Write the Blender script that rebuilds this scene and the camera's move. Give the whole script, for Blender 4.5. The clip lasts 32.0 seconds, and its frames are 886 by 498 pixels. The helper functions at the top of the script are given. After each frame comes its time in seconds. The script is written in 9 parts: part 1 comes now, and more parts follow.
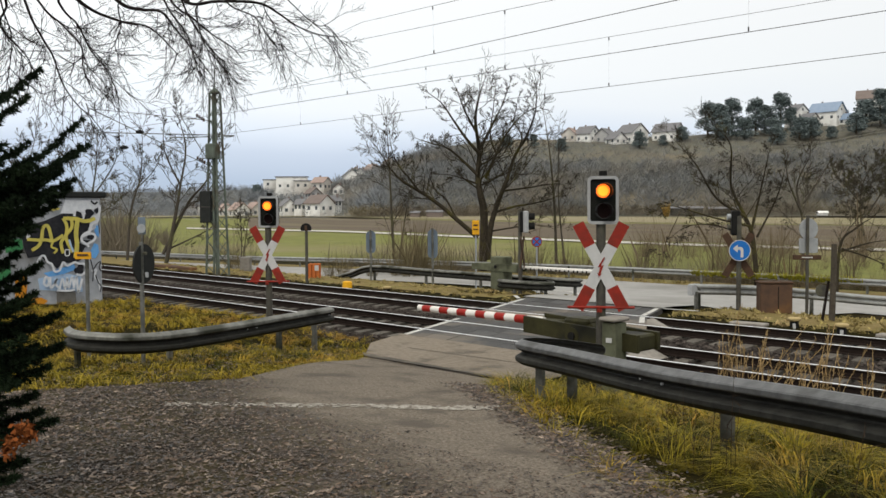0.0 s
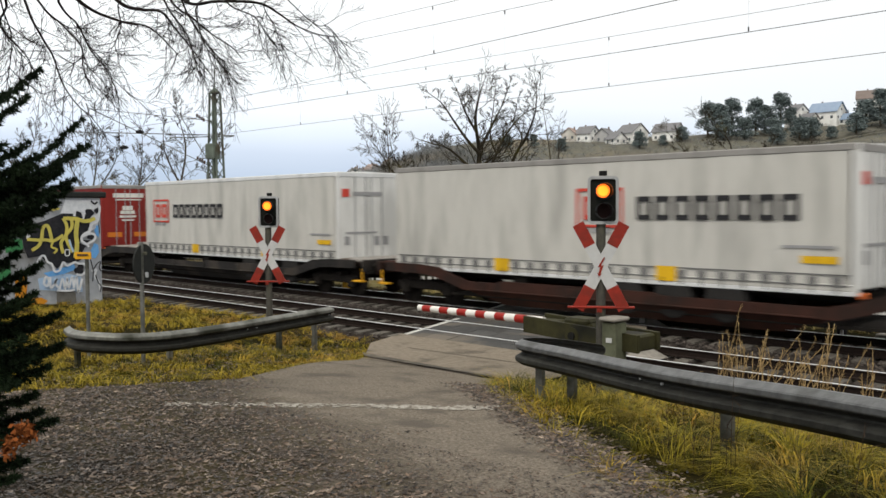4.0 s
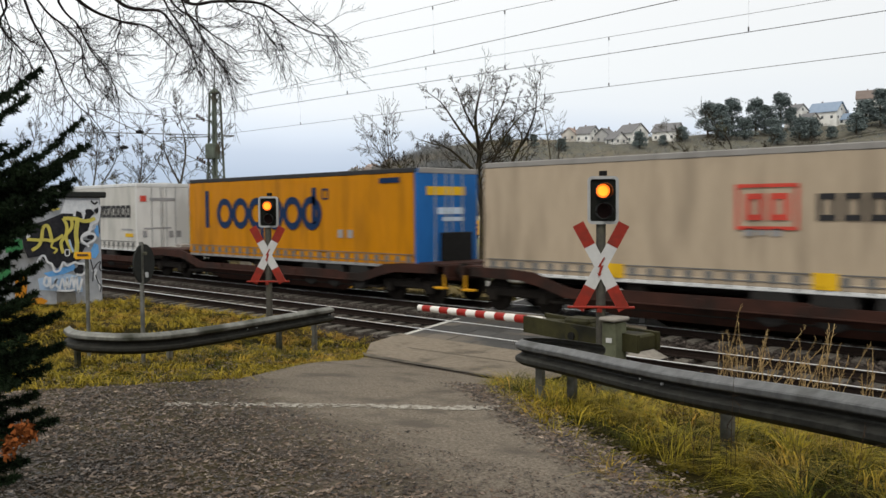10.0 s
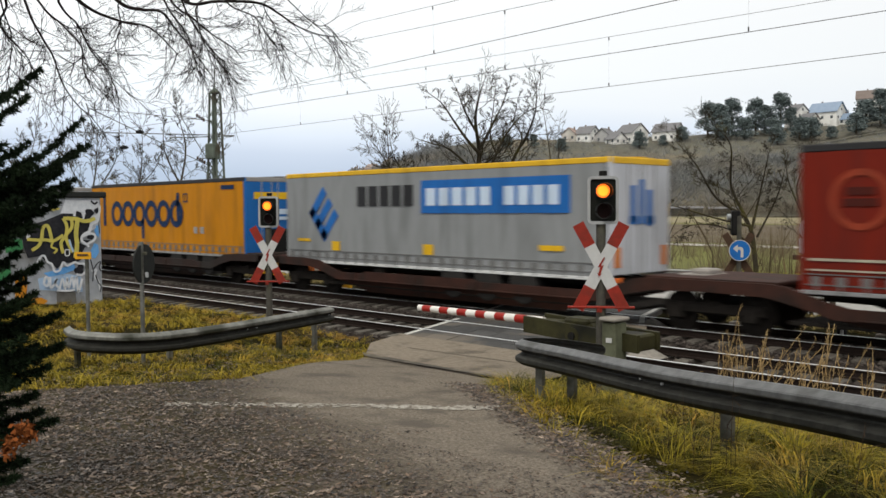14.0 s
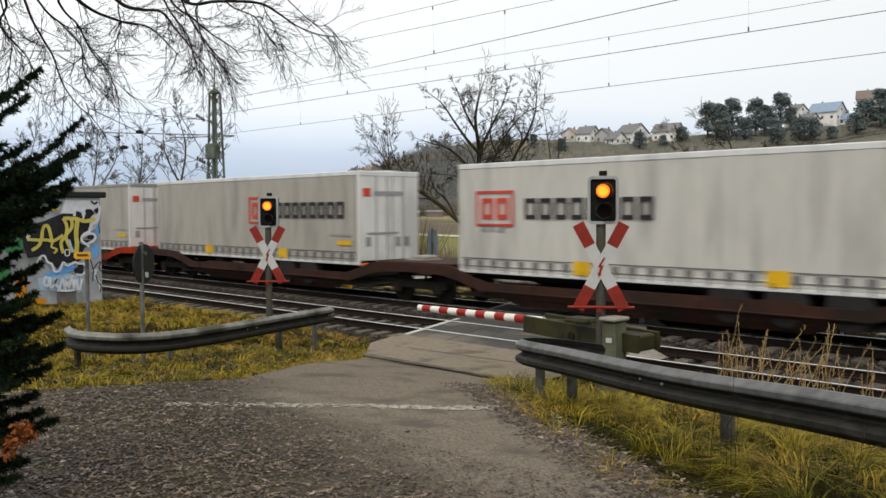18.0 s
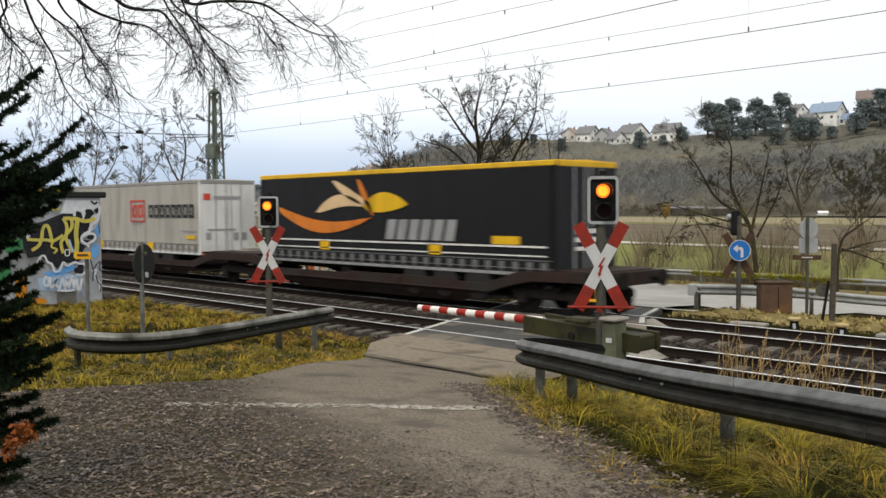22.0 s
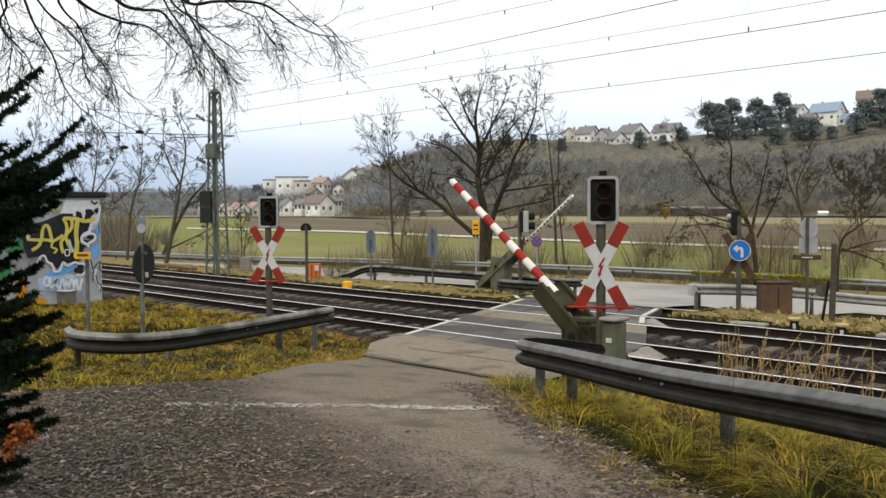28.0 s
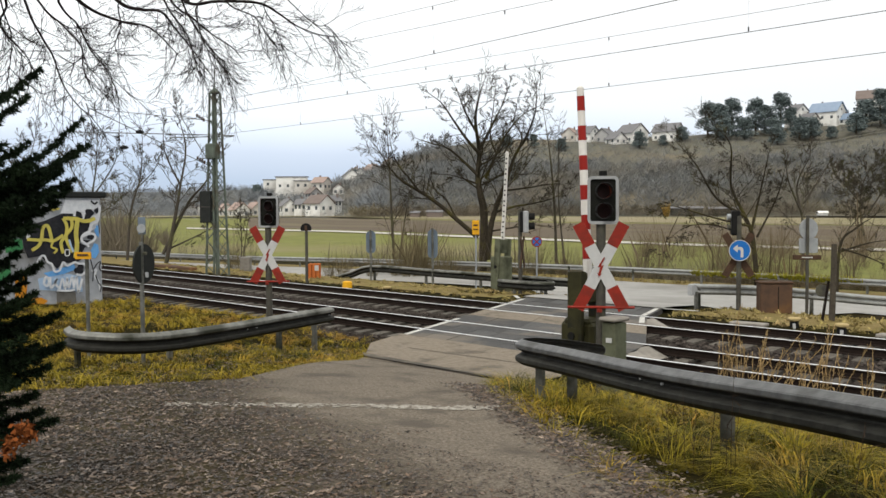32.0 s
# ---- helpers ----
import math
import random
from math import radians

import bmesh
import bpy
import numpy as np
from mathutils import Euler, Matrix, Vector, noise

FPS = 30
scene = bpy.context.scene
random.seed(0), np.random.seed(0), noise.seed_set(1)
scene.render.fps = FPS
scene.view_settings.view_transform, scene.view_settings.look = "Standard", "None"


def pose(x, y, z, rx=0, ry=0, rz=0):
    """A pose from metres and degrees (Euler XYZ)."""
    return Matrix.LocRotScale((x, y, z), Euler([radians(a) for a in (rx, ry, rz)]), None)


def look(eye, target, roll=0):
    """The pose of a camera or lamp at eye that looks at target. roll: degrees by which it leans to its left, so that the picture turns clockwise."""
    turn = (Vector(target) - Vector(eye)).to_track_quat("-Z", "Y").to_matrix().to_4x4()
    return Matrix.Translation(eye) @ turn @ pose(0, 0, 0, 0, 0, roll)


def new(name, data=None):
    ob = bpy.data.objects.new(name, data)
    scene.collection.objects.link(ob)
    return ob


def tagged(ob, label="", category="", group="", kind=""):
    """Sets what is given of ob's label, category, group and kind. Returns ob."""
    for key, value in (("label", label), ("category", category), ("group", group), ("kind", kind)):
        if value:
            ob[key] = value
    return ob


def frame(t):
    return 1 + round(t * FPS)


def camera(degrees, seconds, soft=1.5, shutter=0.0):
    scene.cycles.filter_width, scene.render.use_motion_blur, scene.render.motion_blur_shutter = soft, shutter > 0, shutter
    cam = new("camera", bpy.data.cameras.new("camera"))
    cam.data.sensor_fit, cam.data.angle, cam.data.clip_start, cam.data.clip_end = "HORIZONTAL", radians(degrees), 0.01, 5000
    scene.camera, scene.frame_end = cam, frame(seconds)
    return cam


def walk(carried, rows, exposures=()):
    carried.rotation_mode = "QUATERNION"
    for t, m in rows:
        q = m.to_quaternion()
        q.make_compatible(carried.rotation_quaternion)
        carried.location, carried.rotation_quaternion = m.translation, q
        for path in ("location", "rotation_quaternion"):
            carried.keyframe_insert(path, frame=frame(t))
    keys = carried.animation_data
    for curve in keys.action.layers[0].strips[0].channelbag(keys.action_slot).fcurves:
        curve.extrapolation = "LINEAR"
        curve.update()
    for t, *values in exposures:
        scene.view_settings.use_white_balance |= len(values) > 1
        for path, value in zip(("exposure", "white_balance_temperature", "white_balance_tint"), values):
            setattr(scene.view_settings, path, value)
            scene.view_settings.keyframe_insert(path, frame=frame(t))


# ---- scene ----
import colorsys

# ---------------------------------------------------------------- camera
cam = camera(51.8, 32.0, soft=1.5, shutter=0.22)
EYE = (0.0, -14.377, 2.791)
VIEW = look(EYE, (-7.223, -7.475, 2.357), -0.371)
walk(cam, [(0, VIEW), (32, VIEW)], [(0, -0.03), (2, -0.10), (3, 0.12), (6, 0.05), (7, 0.22), (8, 0.1), (10, -0.05), (13, 0.02), (17, -0.03), (19, 0.0), (22, 0.1), (23.2, 0.2), (25, 0.17), (32, 0.14)])

# ---------------------------------------------------------------- sky and light
world = bpy.data.worlds.new("world")
scene.world = world
world.use_nodes = True
wn, wl = world.node_tree.nodes, world.node_tree.links
wn.clear()
sky = wn.new("ShaderNodeTexSky")
sky.sky_type = "NISHITA"
sky.sun_disc = False
sky.sun_elevation = radians(24)
sky.sun_rotation = radians(150)
sky.air_density, sky.dust_density, sky.ozone_density = 1.0, 4.0, 1.0
coord = wn.new("ShaderNodeTexCoord")
sep = wn.new("ShaderNodeSeparateXYZ")
wl.new(coord.outputs["Generated"], sep.inputs[0])
ramp = wn.new("ShaderNodeValToRGB")
ramp.color_ramp.elements[0].position = 0.0
ramp.color_ramp.elements[0].color = (0.46, 0.55, 0.68, 1)
ramp.color_ramp.elements[1].position = 0.55
ramp.color_ramp.elements[1].color = (0.985, 0.965, 0.89, 1)
for p, c in ((0.035, (0.50, 0.60, 0.745, 1)), (0.066, (0.62, 0.71, 0.85, 1)), (0.086, (0.78, 0.86, 0.97, 1)), (0.11, (0.91, 0.955, 1.0, 1)), (0.145, (0.955, 0.985, 1.0, 1)), (0.26, (0.98, 0.985, 0.98, 1))):
    e = ramp.color_ramp.elements.new(p)
    e.color = c
cloud = wn.new("ShaderNodeTexNoise")
cloud.inputs["Scale"].default_value = 2.6
cloud.inputs["Detail"].default_value = 3.0
wl.new(coord.outputs["Generated"], cloud.inputs["Vector"])
shift = wn.new("ShaderNodeMath")
shift.operation = "MULTIPLY_ADD"
shift.inputs[1].default_value = 0.05
wl.new(cloud.outputs["Fac"], shift.inputs[0])
lift = wn.new("ShaderNodeMath")
lift.operation = "ADD"
lift.inputs[1].default_value = -0.025
wl.new(sep.outputs["Z"], shift.inputs[2])
wl.new(shift.outputs[0], lift.inputs[0])
wl.new(lift.outputs[0], ramp.inputs["Fac"])
mixsky = wn.new("ShaderNodeMix")
mixsky.data_type = "RGBA"
mixsky.inputs["Factor"].default_value = 0.93
dim = wn.new("ShaderNodeVectorMath")
dim.operation = "SCALE"
dim.inputs["Scale"].default_value = 0.10
wl.new(sky.outputs[0], dim.inputs[0])
wl.new(dim.outputs[0], mixsky.inputs["A"])
wl.new(ramp.outputs[0], mixsky.inputs["B"])
back = wn.new("ShaderNodeBackground")
zen = wn.new("ShaderNodeMapRange")
zen.inputs["From Min"].default_value, zen.inputs["From Max"].default_value = 0.08, 0.7
zen.inputs["To Min"].default_value, zen.inputs["To Max"].default_value = 1.06, 1.2
wl.new(sep.outputs["Z"], zen.inputs["Value"])
veil = wn.new("ShaderNodeVectorMath")
veil.operation = "DOT_PRODUCT"
veil.inputs[1].default_value = (0.6909, 0.7230, 0.0)
wl.new(coord.outputs["Generated"], veil.inputs[0])
thin = wn.new("ShaderNodeMapRange")
thin.inputs["From Min"].default_value, thin.inputs["From Max"].default_value = -0.35, 0.45
thin.inputs["To Min"].default_value, thin.inputs["To Max"].default_value = 1.06, 0.93
wl.new(veil.outputs["Value"], thin.inputs["Value"])
both = wn.new("ShaderNodeMath")
both.operation = "MULTIPLY"
wl.new(zen.outputs[0], both.inputs[0])
wl.new(thin.outputs[0], both.inputs[1])
wl.new(both.outputs[0], back.inputs["Strength"])
wl.new(mixsky.outputs["Result"], back.inputs["Color"])
wout = wn.new("ShaderNodeOutputWorld")
wl.new(back.outputs[0], wout.inputs["Surface"])

sun_data = bpy.data.lights.new("sun", "SUN")
sun_data.energy, sun_data.angle, sun_data.color = 1.45, radians(16), (1.0, 0.955, 0.85)
sun = new("sun", sun_data)
sun.matrix_world = look((0, 0, 30), (-7, 12, 12))


# ---------------------------------------------------------------- materials
def surf(name, c1, c2=None, scale=4.0, rough=0.7, metal=0.0, bump=0.0, c3=None, big=0.4, fine=40.0, vary=0.0, island=False, spec=0.12, coat=0.0, stretch=None, clean=0.5):
    """A surface with grain at a fine scale, stains at a large one, and wear."""
    m = bpy.data.materials.new(name)
    m.use_nodes = True
    n, l = m.node_tree.nodes, m.node_tree.links
    b = n["Principled BSDF"]
    b.inputs["Roughness"].default_value = rough
    b.inputs["Metallic"].default_value = metal
    b.inputs["Specular IOR Level"].default_value = spec
    b.inputs["Coat Weight"].default_value = coat
    c2 = c2 or tuple(x * 0.75 for x in c1)
    tc = n.new("ShaderNodeTexCoord")
    vec = tc.outputs["Object"]
    if stretch:
        mp = n.new("ShaderNodeMapping")
        mp.inputs["Scale"].default_value = stretch
        l.new(vec, mp.inputs["Vector"])
        vec = mp.outputs[0]
    n1 = n.new("ShaderNodeTexNoise")
    n1.inputs["Scale"].default_value, n1.inputs["Detail"].default_value = scale, 6.0
    n1.inputs["Roughness"].default_value = 0.65
    l.new(vec, n1.inputs["Vector"])
    r1 = n.new("ShaderNodeValToRGB")
    r1.color_ramp.elements[0].position, r1.color_ramp.elements[1].position = 0.32, 0.68
    r1.color_ramp.elements[0].color, r1.color_ramp.elements[1].color = (*c1, 1), (*c2, 1)
    l.new(n1.outputs["Fac"], r1.inputs["Fac"])
    col = r1.outputs[0]
    if c3:
        n2 = n.new("ShaderNodeTexNoise")
        n2.inputs["Scale"].default_value, n2.inputs["Detail"].default_value = big, 4.0
        l.new(vec, n2.inputs["Vector"])
        r2 = n.new("ShaderNodeValToRGB")
        r2.color_ramp.elements[0].position, r2.color_ramp.elements[1].position = clean, min(0.98, clean + 0.16)
        l.new(n2.outputs["Fac"], r2.inputs["Fac"])
        mx = n.new("ShaderNodeMix")
        mx.data_type = "RGBA"
        l.new(r2.outputs[0], mx.inputs["Factor"])
        l.new(col, mx.inputs["A"])
        mx.inputs["B"].default_value = (*c3, 1)
        col = mx.outputs["Result"]
    if vary:
        if island:
            src = n.new("ShaderNodeNewGeometry").outputs["Random Per Island"]
        else:
            src = n.new("ShaderNodeObjectInfo").outputs["Random"]
        mr = n.new("ShaderNodeMapRange")
        mr.inputs["To Min"].default_value, mr.inputs["To Max"].default_value = 1 - vary, 1 + vary
        l.new(src, mr.inputs["Value"])
        hv = n.new("ShaderNodeHueSaturation")
        l.new(mr.outputs[0], hv.inputs["Value"])
        l.new(col, hv.inputs["Color"])
        col = hv.outputs[0]
    l.new(col, b.inputs["Base Color"])
    if bump:
        n3 = n.new("ShaderNodeTexNoise")
        n3.inputs["Scale"].default_value, n3.inputs["Detail"].default_value = fine, 5.0
        l.new(vec, n3.inputs["Vector"])
        bp = n.new("ShaderNodeBump")
        bp.inputs["Strength"].default_value = bump
        bp.inputs["Distance"].default_value = 0.02
        l.new(n3.outputs["Fac"], bp.inputs["Height"])
        l.new(bp.outputs[0], b.inputs["Normal"])
    return m


def glow(name, color, strength):
    m = bpy.data.materials.new(name)
    m.use_nodes = True
    b = m.node_tree.nodes["Principled BSDF"]
    b.inputs["Base Color"].default_value = (*color, 1)
    b.inputs["Emission Color"].default_value = (*color, 1)
    b.inputs["Emission Strength"].default_value = strength
    return m


def glass(name, tint=(0.6, 0.7, 0.75)):
    m = bpy.data.materials.new(name)
    m.use_nodes = True
    b = m.node_tree.nodes["Principled BSDF"]
    b.inputs["Base Color"].default_value = (*tint, 1)
    b.inputs["Roughness"].default_value = 0.06
    b.inputs["Specular IOR Level"].default_value = 0.9
    b.inputs["Coat Weight"].default_value = 0.6
    return m


GALV = surf("galvanised_steel", (0.130, 0.134, 0.138), (0.066, 0.068, 0.071), 9, 0.42, 0.3, 0.08, c3=(0.03, 0.03, 0.026), big=1.6, clean=0.52, spec=0.3)
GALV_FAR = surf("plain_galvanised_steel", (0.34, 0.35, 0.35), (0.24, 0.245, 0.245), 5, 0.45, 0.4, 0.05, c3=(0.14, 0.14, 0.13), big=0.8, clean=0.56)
# Grime plus the shade under the beam's crest, both put into one dark steel.
GRIME_SHADE = surf("grimed_shaded_steel", (0.032, 0.032, 0.028), (0.011, 0.011, 0.010), 7, 0.6, 0.0, 0.1, c3=(0.05, 0.05, 0.045), big=2.5, clean=0.60)
GALV_OLD = surf("weathered_galvanised_steel", (0.24, 0.24, 0.225), (0.12, 0.122, 0.112), 8, 0.42, 0.5, 0.1, c3=(0.045, 0.047, 0.036), big=1.4, clean=0.45)
GREEN_GREY = surf("grey_green_mast_paint", (0.13, 0.155, 0.13), (0.08, 0.095, 0.08), 4, 0.6, 0.1, 0.1, c3=(0.075, 0.065, 0.045), big=1.5)
RAIL_SIDE = surf("rusty_rail_steel", (0.026, 0.018, 0.015), (0.014, 0.011, 0.010), 20, 0.9, 0.0, 0.3, spec=0.05)
RAIL_TOP = surf("polished_rail_head", (0.80, 0.81, 0.83), (0.72, 0.73, 0.75), 3, 0.42, 0.85)
CONCRETE = surf("weathered_concrete", (0.30, 0.28, 0.255), (0.20, 0.185, 0.165), 7, 0.85, 0, 0.35, c3=(0.13, 0.12, 0.105), big=1.0)
SLEEPER = surf("sleeper_concrete", (0.125, 0.115, 0.102), (0.062, 0.055, 0.048), 9, 0.9, 0, 0.3, c3=(0.06, 0.047, 0.038), big=2.0, vary=0.25)
BALLAST = surf("brown_ballast", (0.048, 0.040, 0.035), (0.018, 0.015, 0.014), 9, 0.95, 0, 0.6, c3=(0.03, 0.023, 0.018), big=0.7, fine=28, spec=0.03)
STONE = surf("ballast_stone", (0.080, 0.068, 0.061), (0.032, 0.027, 0.025), 12, 0.95, 0, 0.3, vary=0.5, island=True, spec=0.05)
RUBBER = surf("crossing_panel", (0.066, 0.066, 0.067), (0.038, 0.037, 0.037), 8, 0.75, 0, 0.25, c3=(0.11, 0.094, 0.078), big=0.8, vary=0.3, spec=0.25)
ASPHALT = surf("worn_asphalt", (0.185, 0.158, 0.130), (0.125, 0.104, 0.084), 9, 0.8, 0, 0.5, c3=(0.095, 0.078, 0.062), big=0.6, fine=110, clean=0.5, spec=0.2)
MOSS = surf("road_edge_moss", (0.085, 0.08, 0.008), (0.04, 0.036, 0.008), 14, 0.9, 0, 0.6, c3=(0.07, 0.055, 0.04), big=4, fine=60, spec=0.1)
ASPHALT_PALE = surf("pale_road_asphalt", (0.31, 0.305, 0.295), (0.25, 0.245, 0.235), 1.2, 0.6, 0, 0.1, c3=(0.19, 0.185, 0.175), big=0.2, fine=90)
CONC_ROAD = surf("crossing_concrete", (0.235, 0.20, 0.158), (0.15, 0.125, 0.098), 9, 0.75, 0, 0.4, c3=(0.085, 0.072, 0.058), spec=0.12, big=1.4, fine=120, clean=0.54)
LANE = surf("lane_asphalt_under_leaf_mould", (0.30, 0.255, 0.205), (0.078, 0.066, 0.053), 34, 0.8, 0, 1.0, c3=(0.12, 0.102, 0.084), big=1.7, fine=120, clean=0.5, spec=0.12)


def cover_with_mould(m):
    """Dark leaf mould lies over the lane's outer half, with a ragged border."""
    n, l = m.node_tree.nodes, m.node_tree.links
    b = n["Principled BSDF"]
    tc = n.new("ShaderNodeTexCoord")
    dot = n.new("ShaderNodeVectorMath")
    dot.operation = "DOT_PRODUCT"
    dot.inputs[1].default_value = (0.35, 1.0, 0.0)
    l.new(tc.outputs["Object"], dot.inputs[0])
    ns = n.new("ShaderNodeTexNoise")
    ns.inputs["Scale"].default_value, ns.inputs["Detail"].default_value = 1.1, 8.0
    ns.inputs["Roughness"].default_value = 0.7
    l.new(tc.outputs["Object"], ns.inputs["Vector"])
    ad = n.new("ShaderNodeMath")
    ad.operation = "MULTIPLY_ADD"
    ad.inputs[1].default_value = 3.0
    l.new(ns.outputs["Fac"], ad.inputs[0])
    l.new(dot.outputs["Value"], ad.inputs[2])
    mr = n.new("ShaderNodeMapRange")
    mr.inputs["From Min"].default_value, mr.inputs["From Max"].default_value = -9.7, -11.2
    l.new(ad.outputs[0], mr.inputs["Value"])
    fine = n.new("ShaderNodeTexNoise")
    fine.inputs["Scale"].default_value, fine.inputs["Detail"].default_value = 3.0, 8.0
    l.new(tc.outputs["Object"], fine.inputs["Vector"])
    rp = n.new("ShaderNodeValToRGB")
    rp.color_ramp.elements[0].position, rp.color_ramp.elements[1].position = 0.36, 0.66
    rp.color_ramp.elements[0].color, rp.color_ramp.elements[1].color = (0.024, 0.017, 0.012, 1), (0.062, 0.050, 0.020, 1)
    l.new(fine.outputs["Fac"], rp.inputs["Fac"])
    mx = n.new("ShaderNodeMix")
    mx.data_type = "RGBA"
    l.new(mr.outputs[0], mx.inputs["Factor"])
    l.new(b.inputs["Base Color"].links[0].from_socket, mx.inputs["A"])
    l.new(rp.outputs[0], mx.inputs["B"])
    l.new(mx.outputs["Result"], b.inputs["Base Color"])


cover_with_mould(LANE)
LINE_WHITE = surf("worn_road_paint", (0.62, 0.62, 0.6), (0.34, 0.33, 0.31), 14, 0.7, 0, 0.2, c3=(0.13, 0.12, 0.11), big=3.5, clean=0.6)
LINE_OLD = surf("half_lost_road_paint", (0.44, 0.42, 0.375), (0.24, 0.215, 0.185), 30, 0.75, 0, 0.2, c3=(0.20, 0.175, 0.145), big=7.0, clean=0.5)
SEAM = surf("dark_road_seam", (0.105, 0.092, 0.078), (0.06, 0.053, 0.046), 22, 0.8, 0, 0.4, c3=(0.15, 0.13, 0.105), big=2.5, fine=120)
# Turf is near black so that its colour carries the shade between tufts.
GRASS_SOIL = surf("shaded_grass_turf", (0.024, 0.020, 0.005), (0.010, 0.009, 0.003), 3.3, 0.95, 0, 0.7, c3=(0.028, 0.019, 0.008), big=0.35, fine=30, spec=0.03)
BLADES = surf("winter_grass_blades", (0.33, 0.24, 0.028), (0.115, 0.098, 0.011), 2.6, 0.7, 0, 0, c3=(0.28, 0.165, 0.034), big=1.1, vary=0.7, spec=0.06, island=True, clean=0.5)
BLADES_GREEN = surf("green_grass_blades", (0.060, 0.058, 0.006), (0.011, 0.018, 0.003), 2.6, 0.65, 0, 0, c3=(0.09, 0.068, 0.006), big=1.3, vary=0.8, spec=0.06, island=True)
TURF_DRY = surf("dry_ochre_turf", (0.21, 0.155, 0.065), (0.125, 0.10, 0.035), 4.0, 0.95, 0, 0.6, c3=(0.17, 0.15, 0.05), big=0.6, fine=25)
OLIVE_TWIG = surf("olive_brown_shrub", (0.155, 0.125, 0.07), (0.095, 0.078, 0.045), 0.8, 0.95, 0, 0, vary=0.35, island=True)
BLADES_BRIGHT = surf("bright_straw_grass", (0.27, 0.21, 0.020), (0.075, 0.070, 0.007), 3.5, 0.6, 0, 0, c3=(0.24, 0.155, 0.027), big=1.4, vary=0.65, spec=0.08, island=True)
STRAW = surf("dry_grass_stalks", (0.42, 0.30, 0.14), (0.27, 0.18, 0.08), 6, 0.8, 0, 0, vary=0.35, island=True)
DEAD_STALK = surf("dead_brown_stalks", (0.055, 0.035, 0.022), (0.03, 0.02, 0.014), 9, 0.9)
LEAF_LITTER = surf("fallen_leaves", (0.10, 0.066, 0.045), (0.020, 0.014, 0.010), 14, 0.45, 0, 0, c3=(0.21, 0.165, 0.13), big=9, vary=0.9, spec=0.35, island=True, clean=0.53)
BARK = surf("bare_bark", (0.085, 0.073, 0.058), (0.048, 0.042, 0.035), 12, 0.9, 0, 0.3, c3=(0.082, 0.078, 0.038), big=0.8, spec=0.05)
BARK_MOSS = surf("mossy_bark", (0.048, 0.040, 0.028), (0.025, 0.021, 0.016), 8, 0.9, 0, 0.3, c3=(0.066, 0.058, 0.020), big=1.2, clean=0.52, spec=0.05)
BARK_DARK = surf("dark_wet_bark", (0.020, 0.015, 0.013), (0.011, 0.009, 0.009), 14, 0.85, spec=0.05)
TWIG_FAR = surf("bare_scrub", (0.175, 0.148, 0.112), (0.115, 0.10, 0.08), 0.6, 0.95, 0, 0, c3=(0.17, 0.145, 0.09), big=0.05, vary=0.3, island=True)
# Hill wood is greyed and cooled: distance haze is put into its colour.
TWIG_HILL = surf("hazed_hill_wood", (0.235, 0.243, 0.247), (0.135, 0.144, 0.152), 0.16, 0.95, 0, 0, c3=(0.21, 0.19, 0.16), big=0.03, vary=0.18, island=True)
NEEDLE = surf("fir_needles", (0.016, 0.027, 0.012), (0.007, 0.013, 0.007), 5, 0.7, 0, 0, vary=0.5, island=True, spec=0.05)
# Pine green lifted towards blue-grey; haze over the ridge is part of the colour.
PINE_FAR = surf("hazed_distant_pine", (0.165, 0.20, 0.20), (0.115, 0.145, 0.148), 0.6, 0.9, 0, 0, vary=0.3, island=True)
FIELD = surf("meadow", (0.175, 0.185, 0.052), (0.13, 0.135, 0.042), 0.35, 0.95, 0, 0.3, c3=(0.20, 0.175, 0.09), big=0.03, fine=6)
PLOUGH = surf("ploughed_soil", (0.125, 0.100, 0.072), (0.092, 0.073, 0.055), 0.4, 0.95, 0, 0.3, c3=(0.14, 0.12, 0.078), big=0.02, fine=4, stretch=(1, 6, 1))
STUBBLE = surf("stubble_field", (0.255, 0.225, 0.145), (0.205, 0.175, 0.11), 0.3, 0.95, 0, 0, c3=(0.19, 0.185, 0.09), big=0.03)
TRACK_WHITE = surf("gravel_path", (0.52, 0.50, 0.46), (0.42, 0.40, 0.36), 1, 0.9)
HILL_SOIL = surf("hillside_grass", (0.145, 0.135, 0.105), (0.10, 0.10, 0.085), 0.15, 0.95, 0, 0, c3=(0.18, 0.15, 0.105), big=0.02, clean=0.5)
SIGN_RED = surf("faded_red_sign_paint", (0.265, 0.024, 0.014), (0.21, 0.020, 0.012), 8, 0.5, 0, 0, c3=(0.17, 0.022, 0.014), big=4, spec=0.2)
SIGN_WHITE = surf("sign_white", (0.50, 0.505, 0.51), (0.42, 0.425, 0.43), 6, 0.45, 0, 0, c3=(0.42, 0.43, 0.42), big=2.5, clean=0.56)
SIGN_GREY = surf("bare_aluminium_sign_back", (0.36, 0.38, 0.40), (0.27, 0.285, 0.30), 5, 0.5, 0.3)
SIGN_BLUE = surf("sign_blue", (0.02, 0.14, 0.46), (0.018, 0.115, 0.38), 5, 0.4)
SIGN_YELLOW = surf("sign_yellow", (0.72, 0.38, 0.02), (0.6, 0.30, 0.02), 5, 0.5)
SIGN_BROWN = surf("rust_brown_sign_back", (0.085, 0.05, 0.032), (0.055, 0.035, 0.025), 6, 0.8, 0.1, 0.2)
